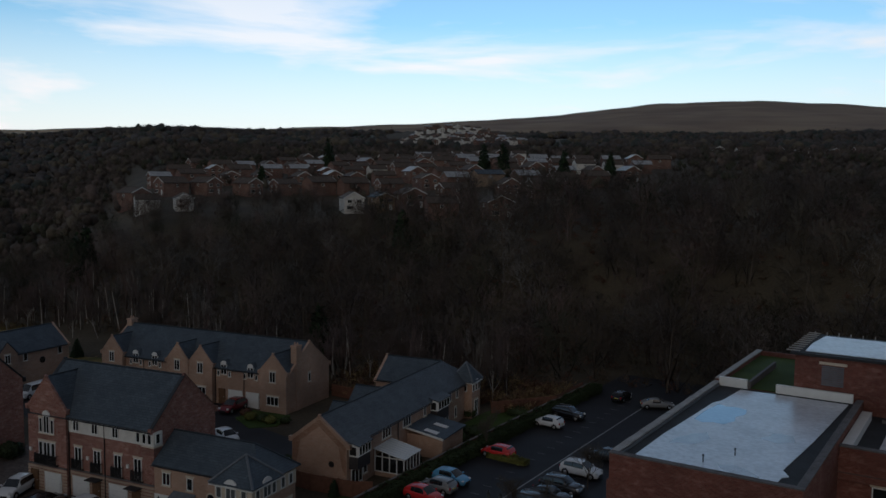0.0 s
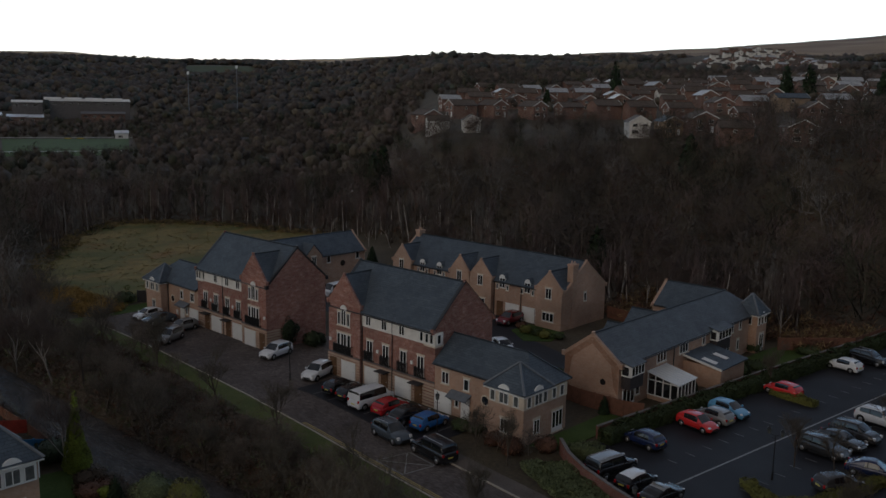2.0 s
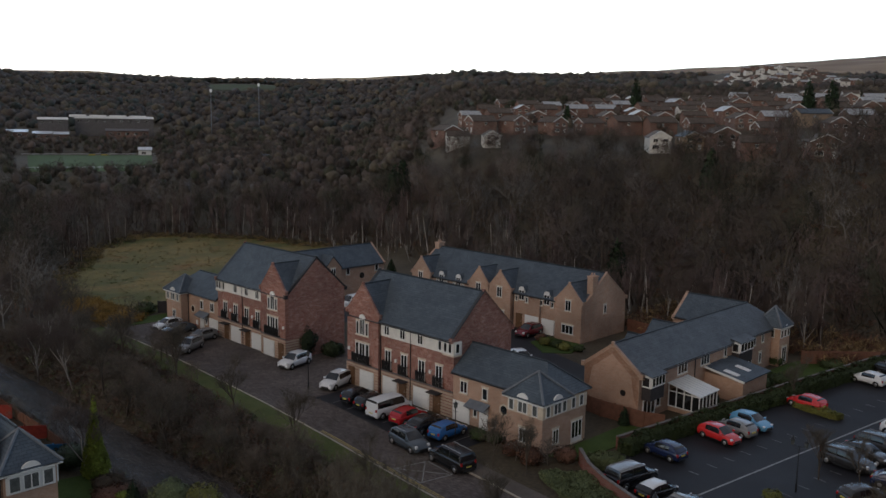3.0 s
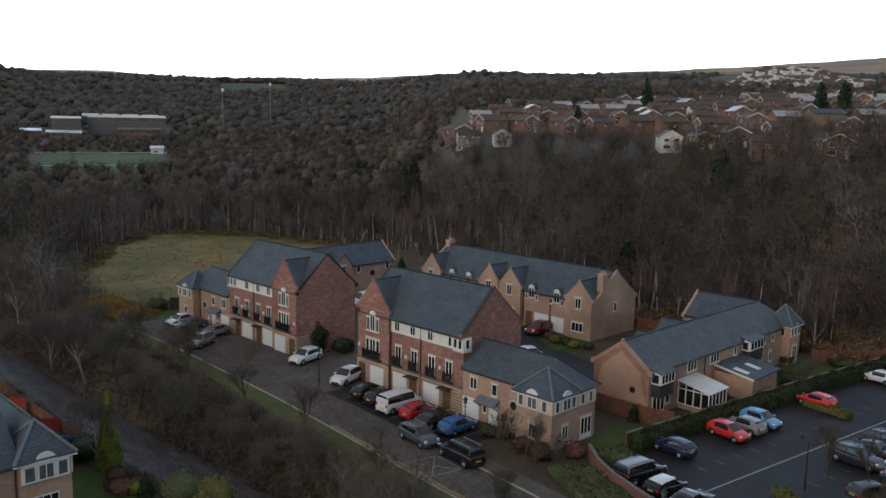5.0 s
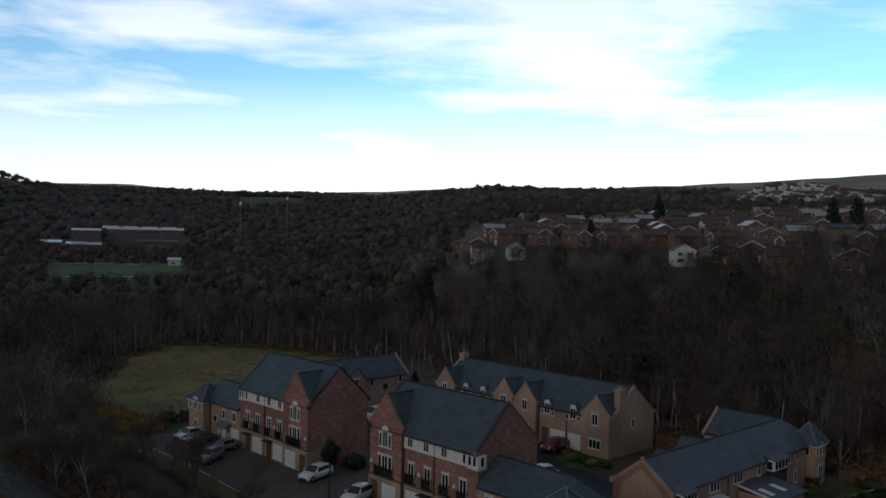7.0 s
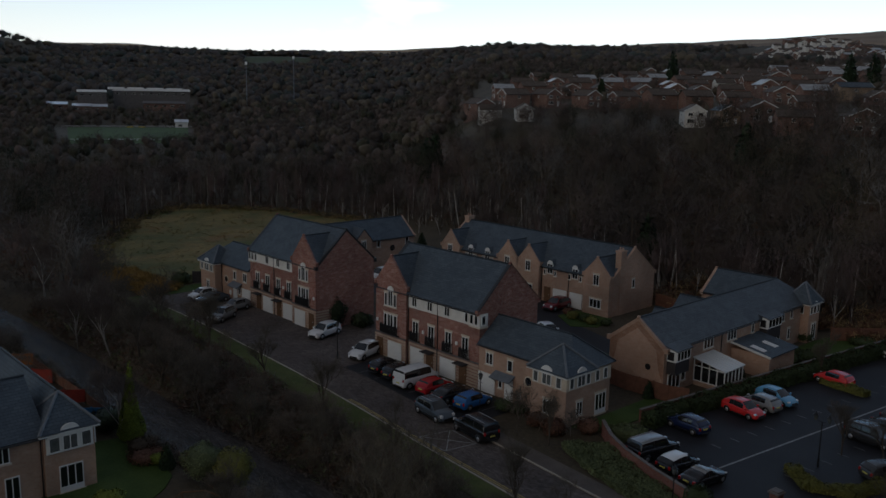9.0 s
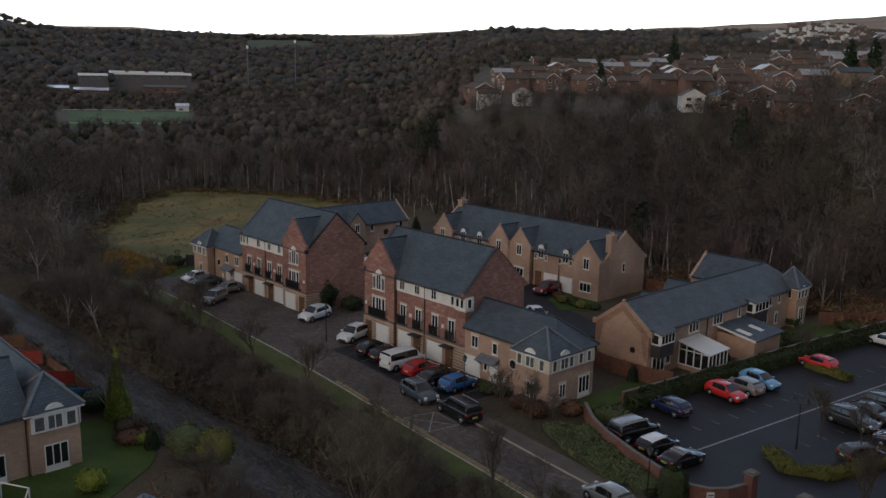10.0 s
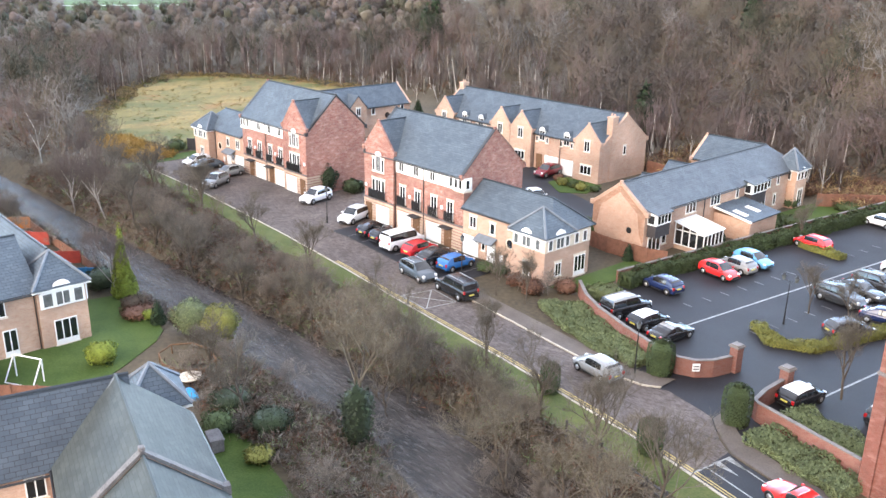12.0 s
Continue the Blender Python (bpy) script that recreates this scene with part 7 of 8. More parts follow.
def hedge(pts, wide, high, mat, label, seed, size=0.2, dense=70, z=0.0, name="hedge"):
    """A clipped hedge along a line of places."""
    rng = np.random.default_rng(seed)
    ps, us, cv, cf = [], [], [], []
    for (x0, y0), (x1, y1) in zip(pts, pts[1:]):
        a, b = np.array([x0, y0]), np.array([x1, y1])
        ln = np.linalg.norm(b - a)
        t, sd = (b - a) / ln, np.array([-(b - a)[1], (b - a)[0]]) / ln
        n = int(dense * ln * (wide + 2 * high))
        s, w = rng.uniform(-0.1, ln + 0.1, n), rng.random(n) * (wide + 2 * high)
        wob = 1 + 0.14 * np.sin(s * 1.7 + seed) + 0.1 * np.sin(s * 4.3 + w * 2) * np.sin(w * 5 + seed)
        off = np.where(w < high, -wide / 2, np.where(w > high + wide, wide / 2, w - high - wide / 2)) * wob
        zz = np.where(w < high, w, np.where(w > high + wide, w - high - wide, high)) * wob
        xy = a + s[:, None] * t + off[:, None] * sd
        ps.append(np.column_stack([xy, zz + rng.normal(size=n) * 0.05]))
        top = (w > high) & (w < high + wide)
        us.append(np.column_stack([sd * np.sign(off)[:, None] * (~top)[:, None], top.astype(float) + 0.2]))
        nc = int(dense * wide * high)
        for e, g in ((a, -1), (b, 1)):
            o, z2 = rng.uniform(-0.5, 0.5, nc) * wide, rng.random(nc) * high
            ps.append(np.column_stack([e + t * g * (0.06 + rng.random(nc) * 0.12)[:, None] + o[:, None] * sd, z2]))
            us.append(np.tile([t[0] * g, t[1] * g, 0.2], (nc, 1)))
        k = len(cv)
        for q in (a, b):
            for o, h in ((-wide * 0.36, 0), (wide * 0.36, 0), (wide * 0.36, high * 0.8), (-wide * 0.36, high * 0.8)):
                cv.append((*(q + sd * o), h))
        for i in range(4):
            j = (i + 1) % 4
            cf += [(k + i, k + j, k + 4 + j), (k + i, k + 4 + j, k + 4 + i)]
        cf += [(k, k + 1, k + 2), (k, k + 2, k + 3), (k + 4, k + 6, k + 5), (k + 4, k + 7, k + 6)]
    ob = new(name, leaf_mesh(name, seed, np.concatenate(ps), np.concatenate(us), size, mat, (np.array(cv), np.array(cf))))
    ob.location.z = z
    return tagged(ob, label, "hedge")


def seg_mesh(name, segs, mat, least=0.0):
    a, b = np.array([s[0][:] for s in segs]), np.array([s[1][:] for s in segs])
    r0, r1 = np.maximum([s[2] for s in segs], least)[:, None], np.maximum([s[3] for s in segs], least * 0.6)[:, None]
    d = b - a
    d /= np.linalg.norm(d, axis=1, keepdims=True) + 1e-9
    u = np.cross(d, np.where(np.abs(d[:, 2:]) > 0.9, [[1.0, 0, 0]], [[0, 0, 1.0]]))
    u /= np.linalg.norm(u, axis=1, keepdims=True) + 1e-9
    w = np.cross(d, u)
    v = []
    for p, r in ((a, r0), (b, r1)):
        for k in range(3):
            v.append(p + r * (math.cos(k * 2.094) * u + math.sin(k * 2.094) * w))
    n = len(segs)
    v = np.stack(v, 1).reshape(-1, 3)
    q = np.arange(n)[:, None] * 6
    f = np.concatenate([np.concatenate([q + k, q + (k + 1) % 3, q + 3 + (k + 1) % 3], 1) for k in range(3)] + [np.concatenate([q + k, q + 3 + (k + 1) % 3, q + 3 + k], 1) for k in range(3)])
    return flat_mesh(name, v, f, mat)


def tree_proto(seed, h, mat, twig, **kw):
    segs = branches(seed, h, **kw)
    return seg_mesh("trunk", [s for s in segs if s[4] < 2], mat), seg_mesh("crown", [s for s in segs if s[4] >= 2], twig, 0.011)


TREES = {"bare": [tree_proto(k, 10, BARK, TWIGS_GREY, levels=5, fan=4, spread=0.48, up=0.65, thick=0.018) for k in range(4)],
         "birch": [tree_proto(20 + k, 10, BIRCH, TWIGS, levels=5, fan=4, spread=0.4, up=0.7, thick=0.012, first=0.42) for k in range(2)],
         "spreading": [tree_proto(60 + k, 10, BARK, TWIGS_PALE, levels=6, fan=3, spread=0.62, up=0.55, thick=0.014, first=0.12) for k in range(2)],
         "brush": [tree_proto(40 + k, 4, TWIGS_BANK, TWIGS_BANK, levels=4, fan=4, spread=0.75, up=0.35, thick=0.014, first=0.16) for k in range(3)]}


def tree(kind, x, y, h, label, turn=0.0, pick=0, group="", wide=1.0):
    tr, cr = TREES[kind][pick % len(TREES[kind])]
    t = thing("tree" if kind != "brush" else "shrub", label, "tree" if kind != "brush" else "shrub", pose(x, y, land_at(x, y), 0, 0, turn), group)
    k = h / (10 if kind != "brush" else 4)
    t.scale = (k * wide, k * wide, k)
    new("trunk", tr).parent = t
    new("crown", cr).parent = t
    return t


rng = random.Random(5)
for k, (x, y, h) in enumerate(((20.3, -16.6, 6.2), (27.5, -19.0, 6.5), (33.5, -20.5, 7.0), (8.0, -17.5, 6.0), (-4.5, -15.6, 5.8), (14.0, -19.5, 6.5), (39.0, -22.5, 7.5), (-16, -14.5, 6.5), (-29.0, -14.2, 7.5), (-41, -14.5, 8.5))):
    tree("bare", x, y, h, "slender bare tree on the grass verge", k * 71, k, "verge trees")
for k, (x, y, h) in enumerate(((-36.5, -22.5, 10.5), (-10.6, -31.8, 8.0), (-50, -20.5, 10), (-62, -33, 12), (-70, -29, 11), (-48, -33.5, 9), (-56, -34, 10), (-66, -20, 11), (-78, -26, 11), (-44, -23.5, 9))):
    tree("birch", x, y, h, "pale-barked bare birch by the river", k * 50, k, "river birches")
for k, (x, y, h) in enumerate(((18.0, -22.3, 7.0), (23.0, -20.8, 6.5), (11.0, -22.0, 6.0), (2.0, -21.0, 6.0), (-6.0, -22.0, 6.5), (-14.5, -22.5, 7.0), (-24, -22.5, 7.0), (-31, -21.5, 8), (-45, -19, 9), (-55, -17, 9), (14.5, -33.2, 6.5), (9, -33.0, 5.5)  )):
    tree("bare", x, y, h, "bare tree with tangled twigs on the river bank", k * 47 + 20, k + 1, "bank trees", 1.15)
for k, (x, y, h) in enumerate(((22.3, -30.4, 10.5), (27.0, -22.6, 7.0), (30.5, -24.3, 8.0), (34.5, -25.0, 8.5), (12.5, -22.5, 6.0), (18.5, -24.5, 7.0), (38.5, -26.0, 8.5), (4.5, -21.5, 6.5))):
    tree("spreading", x, y, h, "many-stemmed bare tree with pale twigs over the river", k * 61 + 20, k, "bank trees", 1.1)
for k in range(210):
    x = rng.uniform(-75, 42)
    north = rng.random() < 0.72 or -26 < x < 2
    y = river_y(x) + rng.uniform(3.8, 9.0) if north else river_y(x) - rng.uniform(4.0, 7.0)
    if not north and x > 22:
        continue
    if north and y > front_kerb(x) - 4.4:
        y = front_kerb(x) - 4.6
    if x > 28.5 and y > -23.2:
        y -= 3.4
    tree("brush", x, y, rng.uniform(1.8, 3.6), "bare brown thicket on the river bank", rng.uniform(0, 360), k, "bank thickets", rng.uniform(0.9, 1.4))
for k in range(34):
    x = rng.uniform(-60, -26)
    tree("brush", x, rng.uniform(-13.5, -10.4) if k % 2 else rng.uniform(-20, -13), rng.uniform(2.4, 4.2), "bare brown thicket beside the forecourt", rng.uniform(0, 360), k, "bank thickets", 1.2)

# trees standing free about the car park and courts
for x, y, h, p in ((20.8, 31.0, 5.6, 1), (39.6, -1.0, 6.6, 2), (30.9, 12.0, 5.0, 0), (33.8, 13.4, 5.0, 3), (34.6, 24.0, 5.0, 2), (13.6, -5.2, 5.2, 0), (10.6, -5.8, 5.0, 2)):
    tree("bare", x, y, h, "slender bare young tree", x * 13, p, "young trees", 0.85)
bush(22.5, -30.1, 1.1, 4.6, IVY, "dark ivy cloaking a riverside trunk", "ball", size=0.16, dense=90, cat="ivy")

# leaf litter, brambles and grass tufts on the banks
rb = np.random.default_rng(31)
bx, by = rb.uniform(-62, 46, 13000), rb.uniform(-36, -11, 13000)
fk = np.interp(bx, [-60, -44, -36, -16, -4, 6, 20, 33, 38, 60], [-9.5, -9.6, -9.8, -11.0, -12.1, -13.2, -14.5, -16.1, -17, -21.5])
dr = by - np.interp(bx, RIVER_X, RIVER_Y)
ok = (np.abs(dr) > 2.9) & (by < fk - 3.2) & (dr > -10.5) & ~((dr < -5.0) & (bx < 6)) & ~((dr < 0) & (dr > -5.0) & (bx > 23))
bx, by = bx[ok], by[ok]
v, f, nor = crowns(rb, bx, by, land(bx, by), rb.uniform(0.35, 1.3, len(bx)), np.full(len(bx), 0.8), 16, 0.6, 0.03, 0.0)
tagged(new("bank_brush", flat_mesh("bank_brush", v, f, [TWIGS_BANK, RUSSET, SHRUB], idx=((np.arange(len(f)) // 16) * 7 % 10 > 6).astype(int) + ((np.arange(len(f)) // 16) * 7 % 10 > 8), normals=nor)), "brown brambles and tufts along the river banks", "brush", kind="stuff")

# woodland edge birches
for k in range(22):
    x = rng.uniform(-108, 14)
    y = (rng.uniform(50, 57) if x > -64 else rng.uniform(53, 60) + (-(x + 64) * -0.18)) if k % 3 else rng.uniform(54, 66)
    tree("birch", x, y, rng.uniform(7, 10.5), "pale-stemmed birch at the wood's edge", rng.uniform(0, 360), k, "edge birches")

# clipped hedges, ground cover and topiary
L = lambda *ps: [on_lot(*p) for p in ps]  # noqa: E731
hedge(L((-9.0, 2.4), (-9.3, 8.0), (-9.2, 20), (-9.2, 34), (-9.0, 50), (-8.6, 62)), 1.5, 1.25, HEDGE, "dark clipped hedge along the car park", 3, 0.13, 150)
hedge([(17.0, -2.6), (19.5, -4.6), (27.4, -7.4)], 2.4, 0.65, SHRUB, "low green ground cover before the garden wall", 5, 0.11, 240)
hedge([(15.0, -3.9), (18.5, -5.7), (25.5, -8.0)], 1.6, 0.5, SHRUB, "low green ground cover beside the pavement", 6, 0.11, 240)
hedge([(38.4, -10.0), (41.5, -10.9), (45.0, -11.8)], 2.6, 0.7, SHRUB, "low green ground cover before the brick wall", 7, 0.11, 240)
hedge([(38.6, -6.2), (44.6, -7.9)], 2.8, 0.7, SHRUB, "green ground cover behind the brick wall", 8, 0.11, 240)
hedge(L((3.6, 5.0), (6.2, 3.4), (8.6, 5.0), (9.4, 9.0), (10.2, 16)), 1.2, 0.6, YELLOW_SHRUB, "yellow-green clipped shrubs on a kerbed island", 9, 0.1, 240)
hedge(L((-7.2, 27.2), (-2.6, 27.0)), 1.3, 0.6, YELLOW_SHRUB, "low green shrubs on a parking island", 10, 0.1, 240)
hedge([(18.6, 1.6), (16.2, 0.2)], 1.5, 1.1, SHRUB, "green shrubs beside the garden wall", 12, 0.11, 240)
for x, y, h, r in ((29.0, -7.4, 2.7, 1.0), (36.4, -9.6, 2.9, 0.95), (25.7, -15.8, 2.4, 0.68), (34.8, -16.9, 2.4, 0.8)):
    bush(x, y, r, h, HEDGE, "tall clipped barrel of evergreen topiary", "barrel", size=0.075, dense=650, cat="topiary")
bush(-28.4, 2.6, 1.7, 3.9, IVY, "dark evergreen bush against the gable wall", size=0.25)
bush(-25.6, 5.0, 1.3, 1.8, IVY, "dark low evergreen beside the gable wall", size=0.25)
for x, y, r, h in ((6.2, 13.0, 1.1, 2.6), (16.6, 32.5, 1.2, 1.3), (13.6, 42.8, 1.0, 1.2), (17.0, 36.2, 1.6, 0.9), (19.0, 47, 1.8, 1.0)):
    bush(x, y, r, h, HEDGE, "rounded evergreen garden shrub", size=0.18)
for x, y, h in ((14.2, 19.6, 2.0), (15.9, 22.8, 2.2), (12.6, 11.0, 1.9), (-60.5, 45.5, 3.6), (-39.5, 30.0, 2.4)):
    bush(x, y, 0.55 if h < 3 else 1.1, h, CONIFER, "small conical garden conifer", "cone", size=0.16, dense=150, cat="conifer")
for x, y, r, m in ((-11.2, 28.8, 0.9, YELLOW_SHRUB), (-9.4, 29.0, 0.8, HEDGE), (-7.9, 28.6, 0.9, YELLOW_SHRUB), (-6.3, 29.6, 0.7, HEDGE), (-13.0, 30.2, 0.8, RUSSET), (10.0, -2.6, 1.0, RUSSET), (12.4, -3.0, 1.2, RUSSET), (7.0, -1.6, 0.8, HEDGE), (14.2, -0.4, 1.1, RUSSET), (5.6, -2.2, 0.9, HEDGE)):
    bush(x, y, r, r * 1.2, m, "small rounded garden shrub", size=0.16)
tree("brush", 11.0, -3.6, 2.6, "bare twiggy shrub before the corner house", 20, 1, "garden twigs", 1.3)
tree("brush", 8.2, -2.9, 2.4, "bare twiggy shrub before the corner house", 80, 2, "garden twigs", 1.3)
tree("brush", 13.6, -2.2, 2.8, "bare twiggy shrub before the corner house", 140, 0, "garden twigs", 1.3)

# riverside gardens
bm = bmesh.new()
prism(bm, [(-3.9, -46), (3.4, -44.5), (5.0, -40.5), (2.6, -36.4), (0.2, -33.0), (-1.4, -31.7), (-5.0, -31.0), (-11.0, -31.8), (-12.0, -36.4), (-4.2, -36.4)], -0.3, 0.06)
tagged(part("lawn", bm, GRASS), "green lawn beside the riverside house", "lawn", kind="structure")
bm = bmesh.new()
prism(bm, [(14.5, -36.5), (17.0, -34.6), (25.0, -36.0), (30.5, -38.4), (31, -41), (20, -38.3), (15.5, -38.0)], -0.3, 0.06)
tagged(part("lawn", bm, GRASS), "small rough lawn behind the near house", "lawn", kind="structure")
bush(-10.4, -31.0, 0.65, 7.0, BRIGHT_CONIFER, "tall golden-green conifer by the river", "cone", size=0.13, dense=260, cat="conifer")
bush(-10.3, -31.1, 1.15, 5.4, BRIGHT_CONIFER, "broad golden-green conifer round a taller spire", "cone", size=0.13, dense=240, cat="conifer")
bush(-2.9, -31.4, 0.65, 2.2, CONIFER, "small dark conifer in the flower bed", "cone", size=0.14, dense=160, cat="conifer")
for x, y, r, h, m in ((0.3, -30.0, 1.5, 2.8, SHRUB), (3.0, -28.9, 1.5, 2.8, YELLOW_SHRUB), (-4.2, -31.6, 0.6, 0.9, BRIGHT_CONIFER), (1.2, -37.6, 1.2, 1.7, BRIGHT_CONIFER), (-5.4, -31.8, 1.6, 0.8, RUSSET), (-7.6, -31.4, 1.2, 0.9, BROWN_BRUSH), (-13.4, -31.8, 1.6, 2.0, IVY), (15.5, -35.8, 1.1, 1.5, HEDGE), (19.9, -35.4, 1.0, 0.8, YELLOW_SHRUB), (-5.6, -42.0, 0.7, 1.9, BROWN_BRUSH), (13.0, -33.5, 1.5, 1.2, IVY), (17.5, -33.2, 1.4, 1.6, IVY)):
    bush(x, y, r, h, m, "leafy shrub in a riverside garden", size=0.11, dense=260)
tree("brush", 25.4, -34.8, 3.4, "pale russet twiggy bush by the near garden", 20, 1, "garden thickets", 1.5)
tree("brush", 26.6, -35.4, 3.0, "pale russet twiggy bush by the near garden", 120, 2, "garden thickets", 1.5)
for x, y in ((9.5, -34.2), (11.5, -33.6), (7.2, -34.0), (12.6, -35.6), (6.0, -33.0)):
    tree("brush", x, y, 2.0, "bare brown thicket in the garden", x * 40, int(x), "garden thickets", 1.4)


def fence_run(pts, h, mat, label, step=1.8):
    t = thing("fence", label, "fence", pose(*pts[0], land_at(*pts[0])))
    o = Vector((*pts[0], 0))
    for a, b in zip(pts, pts[1:]):
        a, b = Vector((*a, 0)) - o, Vector((*b, 0)) - o
        n = max(1, round((b - a).length / step))
        d = (b - a).normalized()
        s = Vector((-d.y, d.x, 0)) * 0.03
        for k in range(n):
            p, q = a.lerp(b, k / n), a.lerp(b, (k + 1) / n)
            bm = bmesh.new()
            lo, hi = [[bm.verts.new(c + Vector((0, 0, z))) for c in (p - s, q - s, q + s, p + s)] for z in (0.05, h)]
            bm.faces.new(hi), bm.faces.new(lo[::-1])
            for i in range(4):
                bm.faces.new((lo[i], lo[(i + 1) % 4], hi[(i + 1) % 4], hi[i]))
            part("fence_panel", bm, mat, t)
            bm = bmesh.new()
            box(bm, p.x - 0.06, p.x + 0.06, p.y - 0.06, p.y + 0.06, -0.2, h + 0.08)
            part("post", bm, mat, t)


BLUE_PAINT = material("blue_painted_wood", (0.02, 0.16, 0.33), 0.6, 0.2, 2)
ORANGE_WOOD = material("orange_stained_wood", (0.42, 0.14, 0.03), 0.7, 0.2, 2)
RED_WOOD = material("red_stained_wood", (0.24, 0.03, 0.02), 0.7, 0.25, 2)
fence_run([(-16.9, -33.6), (-14.9, -31.0)], 1.4, BLUE_PAINT, "blue painted garden fence by the river")
fence_run([(-23.4, -34.0), (-21.2, -30.9)], 1.3, RED_WOOD, "dark red stained garden fence")
fence_run([(-33.2, -35.4), (-28.6, -31.4)], 1.4, RED_WOOD, "maroon stained garden fence")
fence_run([(-35.5, -31.0), (-28.7, -31.0), (-21.3, -30.8), (-15.0, -30.9)], 1.0, FENCE, "low brown fence along the river gardens")
fence_run([(-38.4, -35.8), (-35.7, -31.0)], 1.3, ORANGE_WOOD, "orange stained garden fence")
fence_run([(5.6, 12.0), (9.6, 11.4), (14.4, 11.6), (16.2, 12.4)], 1.7, FENCE, "reddish wooden fence round the long house garden")
fence_run([(-8.4, 44.0), (-3.0, 43.0), (2.0, 42.0)], 1.7, FENCE, "wooden garden fence behind the terrace")
fence_run([(15.6, 45.5), (22.4, 52.5), (23.5, 62)], 1.7, FENCE, "dark wooden fence at the garden end")
fence_run([(1.6, -45.6), (6.6, -40.4)], 1.2, FENCE, "weathered wooden fence between the gardens")


def rail_fence(pts, label):
    """Weathered posts with two rails along a line of places."""
    t = thing("rail_fence", label, "fence", pose(*pts[0], land_at(*pts[0])))
    o = Vector((*pts[0], 0))
    for a, b in zip(pts, pts[1:]):
        a, b = Vector((*a, 0)) - o, Vector((*b, 0)) - o
        n = max(1, round((b - a).length / 1.8))
        for k in range(n + 1):
            p = a.lerp(b, k / n)
            bm = bmesh.new()
            box(bm, p.x - 0.06, p.x + 0.06, p.y - 0.06, p.y + 0.06, -0.3, 1.15)
            part("post", bm, DARK_TIMBER, t)
        for z in (0.5, 0.95):
            bm = bmesh.new()
            tube(bm, (a.x, a.y, z), (b.x, b.y, z), 0.05)
            part("rail", bm, DARK_TIMBER, t)


rail_fence([(30.1, -19.2), (33.2, -19.6), (35.5, -20.2), (38.7, -20.9)], "weathered dark post and rail fence on the river bank")
fence_run([(-61.3, 0.0), (-60.2, 1.4), (-58.6, 3.4)], 1.8, DARK_TIMBER, "dark timber fence beside the far corner house")
bush(-62.4, -1.4, 1.5, 1.6, HEDGE, "rounded evergreen by the far lawn", size=0.18)
CAPSTONE = material("weathered_capstone", (0.16, 0.143, 0.135), 0.85, 0.3, 2.0, bump=0.2)


def brick_wall(pts, h, label, cap=0.3):
    """A garden wall with a stone cap along a line of places."""
    t = thing("garden_wall", label, "wall", pose(*pts[0], 0))
    ox, oy = pts[0]
    for nm, wide, z0, z1, mt in (("brickwork", 0.24, -0.2, h, GARDEN_BRICK), ("wall_cap", cap, h, h + 0.07, CAPSTONE)):
        bm = bmesh.new()
        rows = []
        for k, (x, y) in enumerate(pts):
            a, b = pts[max(0, k - 1)], pts[min(len(pts) - 1, k + 1)]
            d = Vector((b[0] - a[0], b[1] - a[1])).normalized()
            sx, sy = -d.y * wide / 2, d.x * wide / 2
            rows.append([bm.verts.new((x - ox + e * sx, y - oy + e * sy, z)) for e, z in ((-1, z0), (1, z0), (1, z1), (-1, z1))])
        for p, q in zip(rows, rows[1:]):
            for i in range(4):
                bm.faces.new((p[i], p[(i + 1) % 4], q[(i + 1) % 4], q[i]))
        bm.faces.new(rows[0][::-1]), bm.faces.new(rows[-1])
        part(nm, bm, mt, t)
    return t


brick_wall([(15.2, 0.2), (17.6, -1.9), (20.2, -3.4), (24.0, -4.9), (28.2, -6.2), (29.8, -6.4), (31.0, -5.9), (31.8, -4.9), (32.3, -3.3)], 1.35, "curved red brick garden wall with pale cap")
brick_wall([(36.6, -3.9), (36.55, -6.2), (36.8, -8.0), (37.2, -8.25), (44.6, -9.9)], 1.35, "red brick wall running from the gate pier")
brick_wall(L((-10.2, 2.6), (-10.3, 30), (-9.8, 62)), 1.2, "brick wall behind the clipped hedge")
for x, y in ((32.4, -2.8), (36.6, -3.4)):
    t = thing("gate_pier", "square red brick gate pier with stone cap", "pier", pose(x, y, 0, 0, 0, -8), "gate piers")
    bm = bmesh.new()
    box(bm, -0.34, 0.34, -0.34, 0.34, -0.2, 2.0)
    part("shaft", bm, GARDEN_BRICK, t)
    bm = bmesh.new()
    box(bm, -0.45, 0.45, -0.45, 0.45, 2.0, 2.14, 0, 0.02), box(bm, -0.36, 0.36, -0.36, 0.36, 2.14, 2.24, 0, 0.03)
    part("cap", bm, CAPSTONE, t)
for m, w, h in ((pose(31.05, -5.98, 0.6, 0, 0, 50), 0.55, 0.6), (pose(41.4, -8.98, 0.75, 0, 0, -15.5), 1.6, 0.4)):
    t = thing("wall_sign", "small white sign fixed to the brick wall", "sign", m)
    bm = bmesh.new()
    box(bm, -w / 2, w / 2, -0.2, -0.125, 0, h, 0, 0.01)
    part("board", bm, WHITE, t)
    bm = bmesh.new()
    for k in range(2):
        box(bm, -w * 0.38, w * 0.38, -0.206, -0.2, h * (0.25 + 0.35 * k), h * (0.38 + 0.35 * k))
    part("lettering_bars", bm, BLACK_IRON, t)


